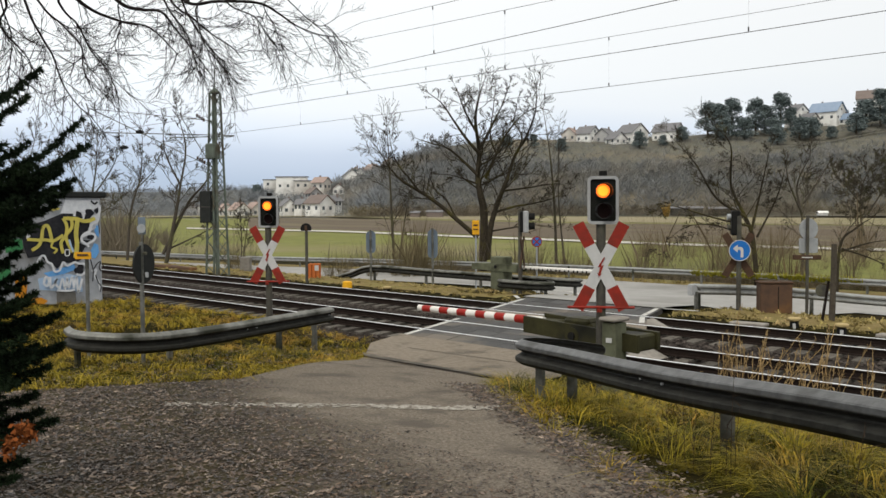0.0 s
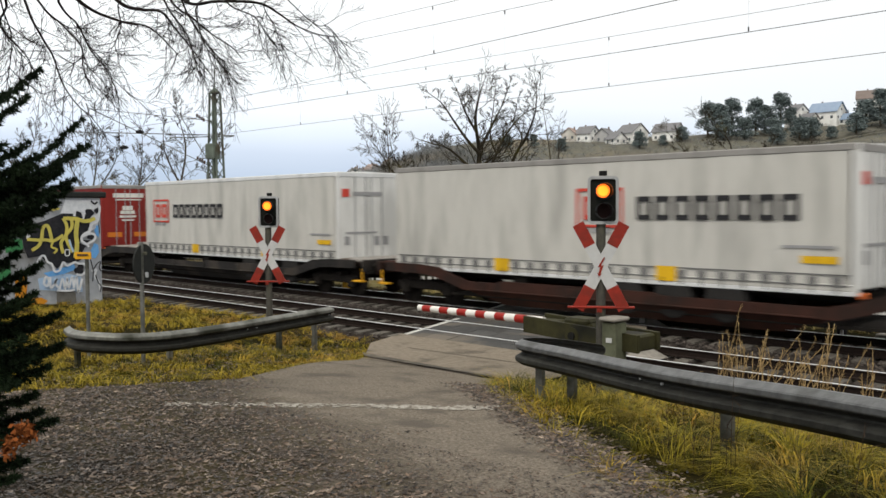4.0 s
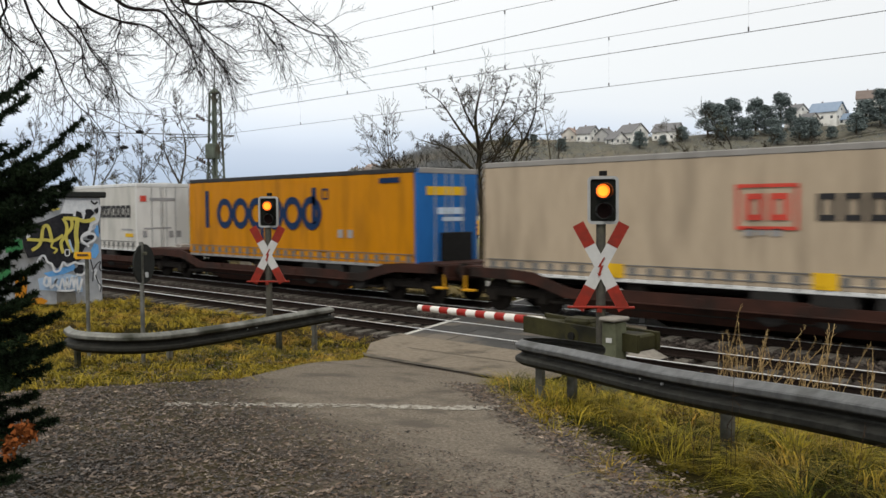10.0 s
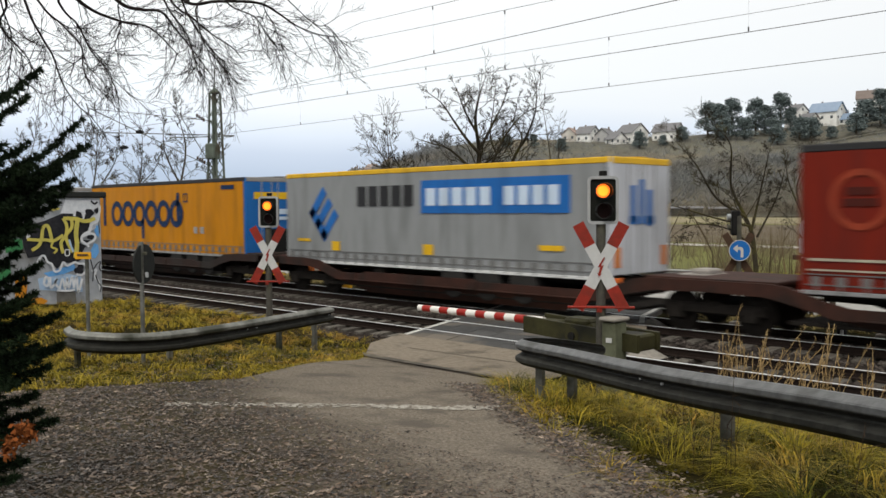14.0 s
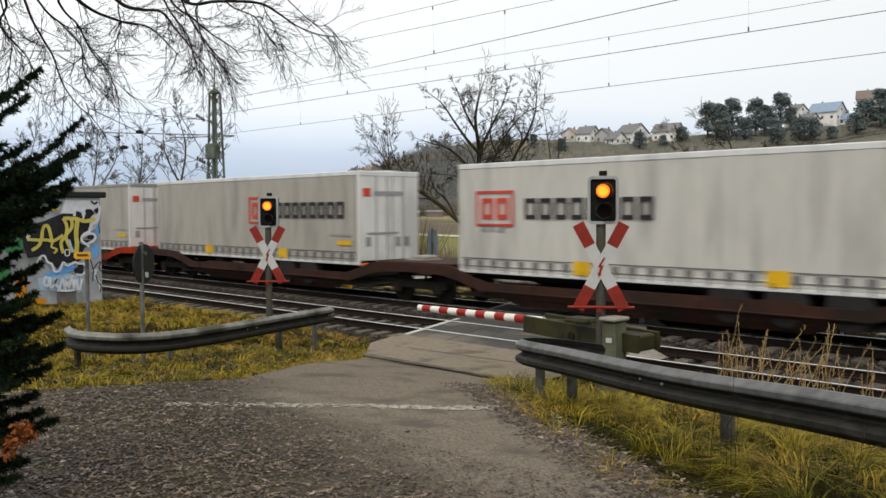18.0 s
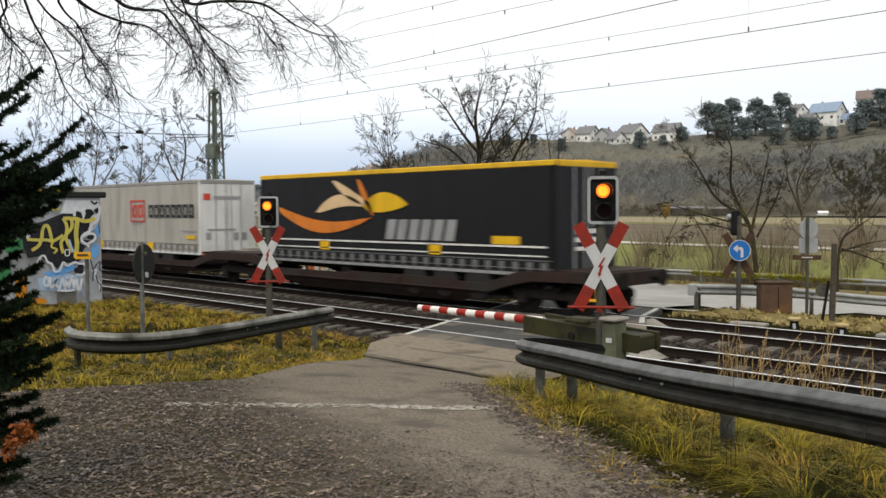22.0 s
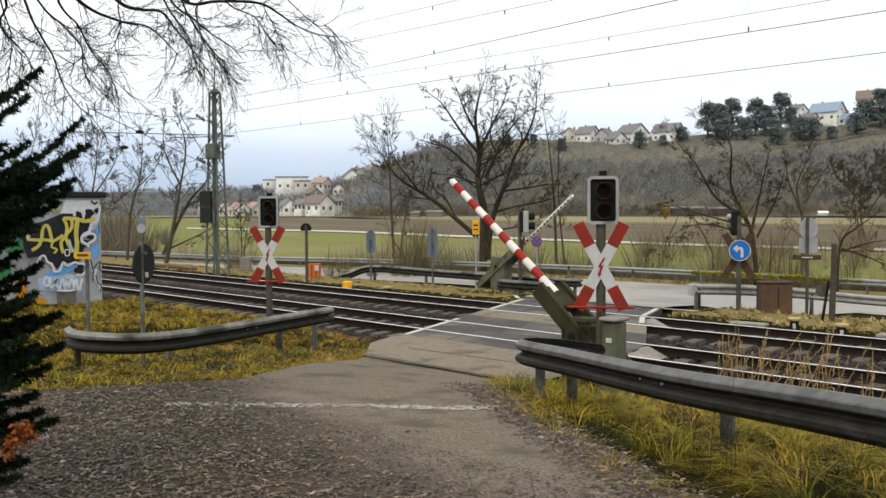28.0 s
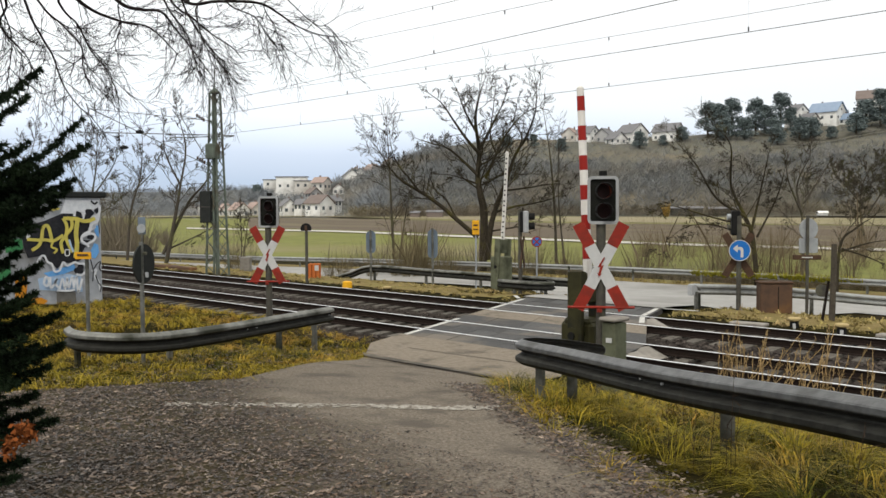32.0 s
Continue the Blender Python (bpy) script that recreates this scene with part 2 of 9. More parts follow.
RUST = surf("rust_brown_sheet", (0.115, 0.068, 0.045), (0.065, 0.045, 0.035), 3, 0.75, 0.2, 0.2, c3=(0.16, 0.085, 0.04), big=1.4)
BLACK = surf("matt_black", (0.008, 0.008, 0.008), (0.014, 0.014, 0.014), 6, 0.85, spec=0.15)
BLACK_BACK = surf("black_sign_back", (0.018, 0.02, 0.02), (0.028, 0.03, 0.028), 5, 0.7)
SIGNAL_GREY = surf("signal_frame_grey", (0.36, 0.37, 0.38), (0.29, 0.30, 0.31), 8, 0.5)
POST_DARK = surf("dark_weathered_post", (0.085, 0.08, 0.07), (0.05, 0.048, 0.043), 7, 0.75, 0.1, 0.2, c3=(0.10, 0.10, 0.07), big=2)
OLIVE = surf("olive_drive_housing", (0.046, 0.043, 0.018), (0.026, 0.025, 0.012), 5, 0.6, 0.1, 0.15, c3=(0.018, 0.018, 0.014), big=1.8, clean=0.5)
CAB_GREEN = surf("pale_green_cabinet", (0.125, 0.132, 0.088), (0.08, 0.086, 0.058), 4, 0.7, 0, 0.1, c3=(0.05, 0.052, 0.033), big=2.2)
BOOM_WHITE = surf("boom_white", (0.72, 0.70, 0.67), (0.6, 0.58, 0.55), 5, 0.4)
BOOM_RED = surf("boom_red", (0.30, 0.022, 0.016), (0.24, 0.018, 0.014), 5, 0.4)
ORANGE_BOX = surf("orange_brown_box", (0.46, 0.14, 0.04), (0.36, 0.10, 0.03), 6, 0.7)
YELLOW_CAP = surf("yellow_cap", (0.70, 0.36, 0.02), (0.72, 0.38, 0.02), 6, 0.6)
WIRE = surf("wire", (0.05, 0.045, 0.045), (0.06, 0.05, 0.05), 3, 0.5, 0.5)
PLASTER_HUT = surf("grey_hut_plaster", (0.36, 0.38, 0.42), (0.26, 0.28, 0.31), 3, 0.85, 0, 0.2, c3=(0.17, 0.17, 0.17), big=0.9)
LAMP_ON = glow("amber_lens", (1.0, 0.16, 0.008), 1.3)
LAMP_CORE = glow("amber_core", (1.0, 0.30, 0.012), 1.5)
GLASS_DARK = glass("dark_glass", (0.012, 0.014, 0.016))


# ---------------------------------------------------------------- mesh helpers
class Shape:
    """Collects solid pieces into one mesh."""

    def __init__(self):
        self.v, self.f = [], []

    def add(self, verts, faces):
        k = len(self.v)
        self.v += [tuple(p) for p in verts]
        self.f += [tuple(i + k for i in q) for q in faces]
        return self

    def box(self, c, s, ch=0.0, m=None):
        """A box of size s round c with chamfered edges."""
        hx, hy, hz = s[0] / 2, s[1] / 2, s[2] / 2
        ch = min(ch, 0.45 * min(s))
        if ch <= 0:
            vs = [Vector((x * hx, y * hy, z * hz)) for x in (-1, 1) for y in (-1, 1) for z in (-1, 1)]
            fs = [(0, 1, 3, 2), (4, 6, 7, 5), (0, 4, 5, 1), (2, 3, 7, 6), (0, 2, 6, 4), (1, 5, 7, 3)]
        else:
            vs, key = [], {}
            for x in (-1, 1):
                for y in (-1, 1):
                    for z in (-1, 1):
                        for a in range(3):
                            p = [x * (hx - ch), y * (hy - ch), z * (hz - ch)]
                            p[a] = (x * hx, y * hy, z * hz)[a]
                            key[x, y, z, a] = len(vs)
                            vs.append(Vector(p))
            fs = []
            for a in range(3):
                b, c2 = [i for i in range(3) if i != a]
                for s1 in (-1, 1):
                    q = []
                    for s2, s3 in ((-1, -1), (1, -1), (1, 1), (-1, 1)):
                        k = [0, 0, 0]
                        k[a], k[b], k[c2] = s1, s2, s3
                        q.append(key[(*k, a)])
                    fs.append(tuple(q))
                for s2 in (-1, 1):
                    for s3 in (-1, 1):
                        q = []
                        for s1, ax in ((-1, b), (1, b), (1, c2), (-1, c2)):
                            k = [0, 0, 0]
                            k[a], k[b], k[c2] = s1, s2, s3
                            q.append(key[(*k, ax)])
                        fs.append(tuple(q))
            for x in (-1, 1):
                for y in (-1, 1):
                    for z in (-1, 1):
                        fs.append(tuple(key[x, y, z, a] for a in range(3)))
        vs = [(m @ p if m else p) + Vector(c) for p in vs]
        return self.add(vs, fs)

    def prism(self, poly, axis, a, b):
        """A flat outline (list of 2D points) pushed from a to b along axis 0, 1 or 2."""
        n = len(poly)

        def at(p, h):
            q = list(p)
            q.insert(axis, h)
            return q
        vs = [at(p, a) for p in poly] + [at(p, b) for p in poly]
        fs = [tuple(range(n)), tuple(range(2 * n - 1, n - 1, -1))] + [(i, (i + 1) % n, n + (i + 1) % n, n + i) for i in range(n)]
        return self.add(vs, fs)

    def tube(self, path, radii, n=8, caps=True):
        path = [Vector(p) for p in path]
        if not hasattr(radii, "__len__"):
            radii = [radii] * len(path)
        k = len(self.v)
        u = None
        for i, p in enumerate(path):
            d = (path[min(i + 1, len(path) - 1)] - path[max(i - 1, 0)])
            d = d.normalized() if d.length > 1e-9 else Vector((0, 0, 1))
            if u is None:
                u = d.orthogonal().normalized()
            u = (u - d * u.dot(d))
            u = u.normalized() if u.length > 1e-6 else d.orthogonal().normalized()
            w = d.cross(u)
            for j in range(n):
                a = 2 * math.pi * j / n
                self.v.append(tuple(p + radii[i] * (math.cos(a) * u + math.sin(a) * w)))
        for i in range(len(path) - 1):
            for j in range(n):
                self.f.append((k + i * n + j, k + i * n + (j + 1) % n, k + (i + 1) * n + (j + 1) % n, k + (i + 1) * n + j))
        if caps:
            self.f.append(tuple(k + j for j in range(n - 1, -1, -1)))
            self.f.append(tuple(k + (len(path) - 1) * n + j for j in range(n)))
        return self

    def rod(self, a, b, r, n=8):
        return self.tube([a, b], r, n)

    def plate(self, poly, m, th):
        """A flat outline in the xy-plane of pose m, th thick towards its -z."""
        n = len(poly)
        vs = [m @ Vector((x, y, 0)) for x, y in poly] + [m @ Vector((x, y, -th)) for x, y in poly]
        fs = [tuple(range(n)), tuple(range(2 * n - 1, n - 1, -1))] + [(i, n + i, n + (i + 1) % n, (i + 1) % n) for i in range(n)]
        return self.add(vs, fs)

    def mesh(self, name, material, smooth=False):
        me = bpy.data.meshes.new(name)
        me.from_pydata(self.v, [], self.f)
        me.update()
        if len(self.f) < 6000:
            bm = bmesh.new()
            bm.from_mesh(me)
            bmesh.ops.recalc_face_normals(bm, faces=bm.faces)
            bm.to_mesh(me)
            bm.free()
        if smooth:
            me.shade_smooth()
            me.set_sharp_from_angle(angle=radians(40))
        me.materials.append(material)
        return me


def part(name, shape, material, parent, label="", smooth=False):
    """Links a shape (or a ready mesh) as one part under a thing or a part."""
    me = shape if isinstance(shape, bpy.types.Mesh) else shape.mesh(name, material, smooth)
    ob = new(name, me)
    ob.parent = parent
    if label:
        tagged(ob, label)
    return ob


def thing(name, label, category, at=None, group="", kind=""):
    ob = new(name)
    ob.empty_display_size = 0.2
    if at is not None:
        ob.matrix_world = at
    return tagged(ob, label, category, group, kind)


def solid(name, shape, material, label, category="", kind="", group="", smooth=False):
    me = shape if isinstance(shape, bpy.types.Mesh) else shape.mesh(name, material, smooth)
    return tagged(new(name, me), label, category, group, kind)


def ring(r, n=24, sx=1.0, sy=1.0):
    return [(sx * r * math.cos(2 * math.pi * i / n), sy * r * math.sin(2 * math.pi * i / n)) for i in range(n)]


def rrect(w, h, r, n=5):
    """A rounded rectangle outline."""
    out = []
    for cx, cy, a0 in ((w / 2 - r, h / 2 - r, 0), (-w / 2 + r, h / 2 - r, 90), (-w / 2 + r, -h / 2 + r, 180), (w / 2 - r, -h / 2 + r, 270)):
        for i in range(n + 1):
            a = radians(a0 + 90 * i / n)
            out.append((cx + r * math.cos(a), cy + r * math.sin(a)))
    return out


def sm(a, b, t):
    t = min(1.0, max(0.0, (t - a) / (b - a)))
    return t * t * (3 - 2 * t)


# ---------------------------------------------------------------- the lie of the land
GAUGE = 1.505
NEAR_C, FAR_C = 0.7525, 4.8216


def road_y(x):
    """Middle of the road beyond the tracks."""
    pts = [(-400, -18), (-75, 13.0), (-57, 16.3), (-44, 19.8), (-30, 22.2), (-15, 22.6), (0, 21.6), (60, 16), (400, -20)]
    for (x0, y0), (x1, y1) in zip(pts, pts[1:]):
        if x <= x1:
            return y0 + (y1 - y0) * (x - x0) / (x1 - x0)
    return pts[-1][1]


def land(x, y):
    """Ground height, without the ballast."""
    if y < -1.9:
        s = sm(-1.9, -6.4, y)
        z = (0.36 + 0.03 * max(min(x, 8), -22) - 0.06 * max(y, -30)) * s
        edge = sm(-1.9, -2.6, y)
        mound = 0.36 * sm(-14.9, -17.0, x) * sm(-1.9, -3.4, y) * (1 - sm(-7.0, -10.0, y))
        return z + mound - 0.10 * (1 - s) * edge * sm(-18, -15, x) - 0.02
    if y < 6.4:
        return -0.42
    z = -0.14 - 0.95 * sm(8.6, 17.0, y)
    r = y - road_y(x)
    z -= 1.1 * sm(5.0, 14.0, r)
    return z


def sheet(name, xs, ys, fz, material, label, kind="structure", lift=0.0, category=""):
    vs = [(x, y, fz(x, y) + lift) for y in ys for x in xs]
    nx = len(xs)
    fs = [(j * nx + i, j * nx + i + 1, (j + 1) * nx + i + 1, (j + 1) * nx + i) for j in range(len(ys) - 1) for i in range(nx - 1)]
    me = bpy.data.meshes.new(name)
    me.from_pydata(vs, [], fs)
    me.shade_smooth()
    me.materials.append(material)
    return tagged(new(name, me), label, category, "", kind)


def steps(*spec):
    out = []
    for a, b, d in spec:
        n = max(1, round((b - a) / d))
        out += [a + (b - a) * i / n for i in range(n)]
    return out + [spec[-1][1]]


def rough_land(x, y):
    z = land(x, y)
    near = y < -2.6 and x > -40
    return z + (0.05 * noise.noise(Vector((x * 0.9, y * 0.9, 0))) if near else 0.06 * noise.noise(Vector((x * 0.3, y * 0.3, 3))) * (1 if y > 8 else 0))


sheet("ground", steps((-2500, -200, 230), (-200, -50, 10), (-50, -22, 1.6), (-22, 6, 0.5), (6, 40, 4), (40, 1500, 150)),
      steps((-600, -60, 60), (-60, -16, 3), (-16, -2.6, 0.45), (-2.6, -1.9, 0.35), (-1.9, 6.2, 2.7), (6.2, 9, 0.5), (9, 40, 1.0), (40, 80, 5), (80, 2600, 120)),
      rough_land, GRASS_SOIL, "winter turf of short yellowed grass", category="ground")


# ---------------------------------------------------------------- road to the crossing
def lerp_pts(pts, y):
    for (y0, x0), (y1, x1) in zip(pts, pts[1:]):
        if y <= y1:
            return x0 + (x1 - x0) * (y - y0) / (y1 - y0)
    return pts[-1][1]


DECK_L = [(-2.4, -14.78), (7.6, -19.1)]
DECK_R = [(-2.4, -9.3), (1.5, -10.6), (5.6, -13.3), (7.6, -14.1)]


def strip(name, left, right, n, m, lift, material, label, fz=land, kind="structure", category="road"):
    """A sheet between two lines of points, following the ground."""
    def along(pts, t):
        k = t * (len(pts) - 1)
        i = min(int(k), len(pts) - 2)
        a, b = Vector(pts[i]), Vector(pts[i + 1])
        return a.lerp(b, k - i)
    vs, fs = [], []
    for j in range(n + 1):
        a, b = along(left, j / n), along(right, j / n)
        for i in range(m + 1):
            p = a.lerp(b, i / m)
            vs.append((p.x, p.y, fz(p.x, p.y) + lift))
    for j in range(n):
        for i in range(m):
            k = j * (m + 1) + i
            fs.append((k, k + 1, k + m + 2, k + m + 1))
    me = bpy.data.meshes.new(name)
    me.from_pydata(vs, [], fs)
    me.shade_smooth()
    me.materials.append(material)
    return tagged(new(name, me), label, category, "", kind)


def near_fz(x, y):
    return max(land(x, y), -0.03) if y > -5 else land(x, y)


strip("road_1", [(-13.3, -3.75), (-12.75, -4.3), (-10.6, -8.0), (-11.0, -10.6), (-11.5, -15), (-9, -24)],
      [(-9.65, -3.95), (-8.3, -5.7), (-5.3, -7.9), (-3.6, -9.1), (0.6, -12), (6, -20)], 40, 14, 0.055, LANE,
      "worn dark asphalt lane with a faded stop line", near_fz)
strip("concrete_apron", [(-15.4, -0.985), (-14.8, -2.35), (-13.3, -3.75)], [(-9.6, -0.985), (-9.5, -2.4), (-9.65, -3.95)], 16, 12, 0.05, CONC_ROAD,
      "stained pale concrete apron before the crossing", lambda x, y: max(0.0, land(x, y)) - 0.04)
strip("drain_strip", [(-13.80, -3.36), (-13.46, -3.60)], [(-9.95, -3.42), (-9.78, -3.60)], 2, 20, 0.062, SEAM,
      "dark patched seam across the lane", near_fz, category="road seam")
strip("thin_seam", [(-13.05, -3.95), (-12.97, -4.01)], [(-10.25, -3.74), (-10.17, -3.80)], 1, 20, 0.062, SEAM,
      "thin dark joint across the lane", near_fz, category="road seam")
strip("thin_seam", [(-13.72, -2.27), (-13.66, -2.30)], [(-10.78, -2.07), (-10.72, -2.10)], 1, 24, 0.056, SEAM,
      "thin crack across the concrete apron", lambda x, y: max(0.0, land(x, y)) - 0.04, category="road seam")


def worn_line(name, a0, a1, b0, b1, n, m, label):
    """A painted bar of which the wheels have left only flakes."""
    vs, fs = [], []
    a0, a1, b0, b1 = (Vector(p) for p in (a0, a1, b0, b1))
    for i in range(n):
        for j in range(m):
            p = a0.lerp(b0, (i + 0.5) / n).lerp(a1.lerp(b1, (i + 0.5) / n), (j + 0.5) / m)
            keep = 0.55 * noise.noise(Vector((p.x * 2.2, p.y * 2.2, 4))) + 0.75 * noise.noise(Vector((p.x * 17, p.y * 17, 9))) + 0.16 - 0.5 * abs((j + 0.5) / m - 0.5)
            if keep < 0:
                continue
            k = len(vs)
            for u, v in ((i, j), (i + 1, j), (i + 1, j + 1), (i, j + 1)):
                q = a0.lerp(b0, u / n).lerp(a1.lerp(b1, u / n), v / m)
                vs.append((q.x, q.y, land(q.x, q.y) + 0.062))
            fs.append((k, k + 1, k + 2, k + 3))
    me = bpy.data.meshes.new(name)
    me.from_pydata(vs, [], fs)
    me.materials.append(LINE_OLD)
    return tagged(new(name, me), label, "road marking", "", "structure")


worn_line("stop_line", (-9.02, -9.88), (-9.29, -9.73), (-6.55, -7.23), (-6.79, -6.98), 150, 12, "half worn white stop line on asphalt")

strip("moss_edge", [(-5.0, -7.95), (-4.45, -8.36), (-3.9, -8.85), (-3.3, -9.5)], [(-4.85, -7.85), (-4.22, -8.22), (-3.62, -8.72), (-3.0, -9.3)], 24, 3, 0.06, MOSS,
      "yellow-green moss on the lane's edge", lambda x, y: land(x, y) + 0.006 * noise.noise(Vector((x * 5, y * 5, 2))), category="moss")
# road beyond the tracks, with its mouth towards the crossing
xs_r = [-320, -200, -120, -90, -75, -66, -57, -50, -44, -37, -30, -22, -15, -8, 0, 15, 30, 60, 120]
strip("road_2", [(x, road_y(x) - 3.4) for x in xs_r], [(x, road_y(x) + 3.2) for x in xs_r], 90, 4, 0.05, ASPHALT_PALE,
      "pale damp asphalt road beside the railway")
strip("road_mouth", [(-19.1, 7.4), (-20.2, 10.0), (-23, 14.5), (-30, 19.6)], [(-14.0, 7.4), (-14.6, 10), (-15.5, 14.5), (-13, 19.9)], 24, 10, 0.06, ASPHALT_PALE,
      "pale asphalt junction beside the crossing", lambda x, y: land(x, y) + 0.10 * sm(9.5, 7.4, y))
strip("road_edge_line", [(-22, 15.6), (-26.2, 18.6), (-34, 18.2)], [(-21.9, 15.75), (-26.1, 18.75), (-34, 18.35)], 20, 1, 0.075, LINE_WHITE, "thin white edge line of the road", land, category="road marking")


strip("dry_verge", [(-60, 7.3), (-40, 7.3), (-20.3, 7.4)], [(-60, 9.8), (-40, 10.6), (-20.6, 10.4)], 40, 4, 0.03, TURF_DRY, "dry ochre grass verge between track and road", category="verge")
strip("dry_verge", [(-13.5, 7.6), (-8, 7.4), (10, 7.4)], [(-12.6, 12.5), (-7.5, 16.2), (10, 17)], 30, 6, 0.03, TURF_DRY, "dry ochre grass corner at the junction", category="verge")
strip("dry_verge", [(x, road_y(x) + 3.25) for x in xs_r[2:]], [(x, road_y(x) + 6.2) for x in xs_r[2:]], 60, 3, 0.035, TURF_DRY, "dry ochre verge along the road", category="verge")


# ---------------------------------------------------------------- tracks
def railway(name, c, label):
    t = thing(name, label, "railway track", kind="structure")
    for y in (c - GAUGE / 2, c + GAUGE / 2):
        s = Shape()
        s.prism([(y - 0.062, -0.17), (y + 0.062, -0.17), (y + 0.062, -0.155), (y + 0.012, -0.135), (y + 0.012, -0.05), (y + 0.036, -0.035),
                 (y + 0.036, -0.006), (y - 0.036, -0.006), (y - 0.036, -0.035), (y - 0.012, -0.05), (y - 0.012, -0.135), (y - 0.062, -0.155)], 0, -400, 700)
        r = part("rail", s, RAIL_SIDE, t, "rusty rail with a polished head")
        h = Shape().prism([(y - 0.031, -0.006), (y + 0.031, -0.006), (y + 0.027, 0.0), (y - 0.027, 0.0)], 0, -400, 700)
        part("rail_head", h, RAIL_TOP, r)
    sl = Shape()
    sl.prism([(-1.3, -0.36), (1.3, -0.36), (1.3, -0.19), (0.9, -0.165), (0.3, -0.20), (-0.3, -0.20), (-0.9, -0.165), (-1.3, -0.19)], 0, -0.13, 0.13)
    me = sl.mesh("sleeper", SLEEPER)
    far = Shape()
    x = -400.0
    while x < 700:
        inside = lerp_pts(DECK_L, c) - 0.1 < x < lerp_pts(DECK_R, c) + 0.1
        if -62 < x < -2 and not inside:
            o = part("sleeper", me, None, t)
            o.location = (x, c, random.uniform(-0.008, 0.008))
            o.rotation_euler = (0, 0, random.uniform(-0.012, 0.012))
        elif not inside and (x < -62 or x < 60):
            far.box((x, c, -0.27), (0.26, 2.6, 0.16))
        x += 0.61
    tagged(part("sleepers_far", far, SLEEPER, t), kind="stuff")
    return t


railway("railway_track_1", NEAR_C, "railway track with polished rails on concrete sleepers")
railway("railway_track_2", FAR_C, "railway track with polished rails on concrete sleepers")


def bed(x, y):
    d = min(abs(y - NEAR_C), abs(y - FAR_C))
    if y < NEAR_C or y > FAR_C:
        return -0.24 - 0.45 * sm(1.5, 2.6, d) + 0.015 * noise.noise(Vector((x * 2, y * 2, 1)))
    return -0.24 + 0.03 * sm(1.0, 2.0, d) + 0.02 * noise.noise(Vector((x * 2, y * 2, 1)))


sheet("ballast_bed", steps((-400, -60, 20), (-60, 0, 0.5), (0, 700, 50)), steps((-2.1, 7.6, 0.2)), bed, BALLAST, "brown crushed stone ballast between the rails", category="ballast")


def scatter_stones(name, count, x0, x1, spans, size, material, label, fz):
    rng = np.random.RandomState(5)
    base = np.array([(1, 0, 0), (-1, 0, 0), (0, 1, 0), (0, -1, 0), (0, 0, 1), (0, 0, -1)], float)
    tri = np.array([(0, 2, 4), (2, 1, 4), (1, 3, 4), (3, 0, 4), (2, 0, 5), (1, 2, 5), (3, 1, 5), (0, 3, 5)])
    vs, fs = [], []
    for i in range(count):
        x = x1 - (x1 - x0) * rng.rand() ** 1.5
        a, b = spans[rng.randint(len(spans))]
        y = a + (b - a) * rng.rand()
        if lerp_pts(DECK_L, y) - 0.1 < x < lerp_pts(DECK_R, y) + 0.2:
            continue
        s = size * (0.6 + 0.9 * rng.rand())
        p = base * s * (0.6 + 0.7 * rng.rand(6, 1)) * (1, 1, 0.75)
        an = rng.rand() * 6.3
        rot = np.array([[math.cos(an), -math.sin(an), 0], [math.sin(an), math.cos(an), 0], [0, 0, 1]])
        p = p @ rot.T + (x, y, fz(x, y) + s * 0.35)
        fs += (tri + len(vs)).tolist()
        vs += p.tolist()
    me = bpy.data.meshes.new(name)
    me.from_pydata(vs, [], fs)
    me.materials.append(material)
    return tagged(new(name, me), label, "stones", "", "stuff")


scatter_stones("ballast_stones", 15000, -48, -2, [(-1.9, -0.1), (0.1, 1.4), (1.6, 4.0), (1.6, 4.0), (4.15, 5.5), (5.7, 7.3)], 0.045, STONE, "loose brown ballast stones between the sleepers", bed)

# crossing deck, panel by panel
deck = thing("crossing_deck", "dark rubber and asphalt level crossing deck", "crossing deck", kind="structure")
rows_y = [(-0.98, -0.40), (-0.39, -0.05), (0.07, 0.72), (0.73, 1.43), (1.57, 2.78), (2.79, 3.99), (4.13, 4.79), (4.80, 5.5), (5.64, 6.5), (6.51, 7.5)]
for y0, y1 in rows_y:
    a0, a1, b0, b1 = lerp_pts(DECK_L, y0), lerp_pts(DECK_L, y1), lerp_pts(DECK_R, y0), lerp_pts(DECK_R, y1)
    n = 8 if y1 - y0 < 1 else 5
    for i in range(n):
        u, w = i / n, (i + 1) / n
        g = 0.006
        dz = random.uniform(-0.004, 0.004)
        s = Shape().prism([(a0 + (b0 - a0) * u + g, y0), (a0 + (b0 - a0) * w - g, y0), (a1 + (b1 - a1) * w - g, y1), (a1 + (b1 - a1) * u + g, y1)], 2, -0.3, -0.006 + dz)
        part("deck_panel", s, CONC_ROAD if y0 == 2.79 else RUBBER, deck)
# ramp plates at the deck's ends
for c in (NEAR_C, FAR_C):
    for dy in (-0.36, 0.36):
        xr = lerp_pts(DECK_R, c + dy)
        s = Shape().add([(xr, c + dy - 0.28, -0.01), (xr, c + dy + 0.28, -0.01), (xr + 0.5, c + dy + 0.24, -0.19), (xr + 0.5, c + dy - 0.24, -0.19), (xr, c + dy - 0.28, -0.2), (xr, c + dy + 0.28, -0.2)],
                        [(0, 1, 2, 3), (0, 4, 5, 1), (0, 3, 4), (1, 5, 2), (4, 3, 2, 5)])
        part("ramp_plate", s, CONCRETE, deck)


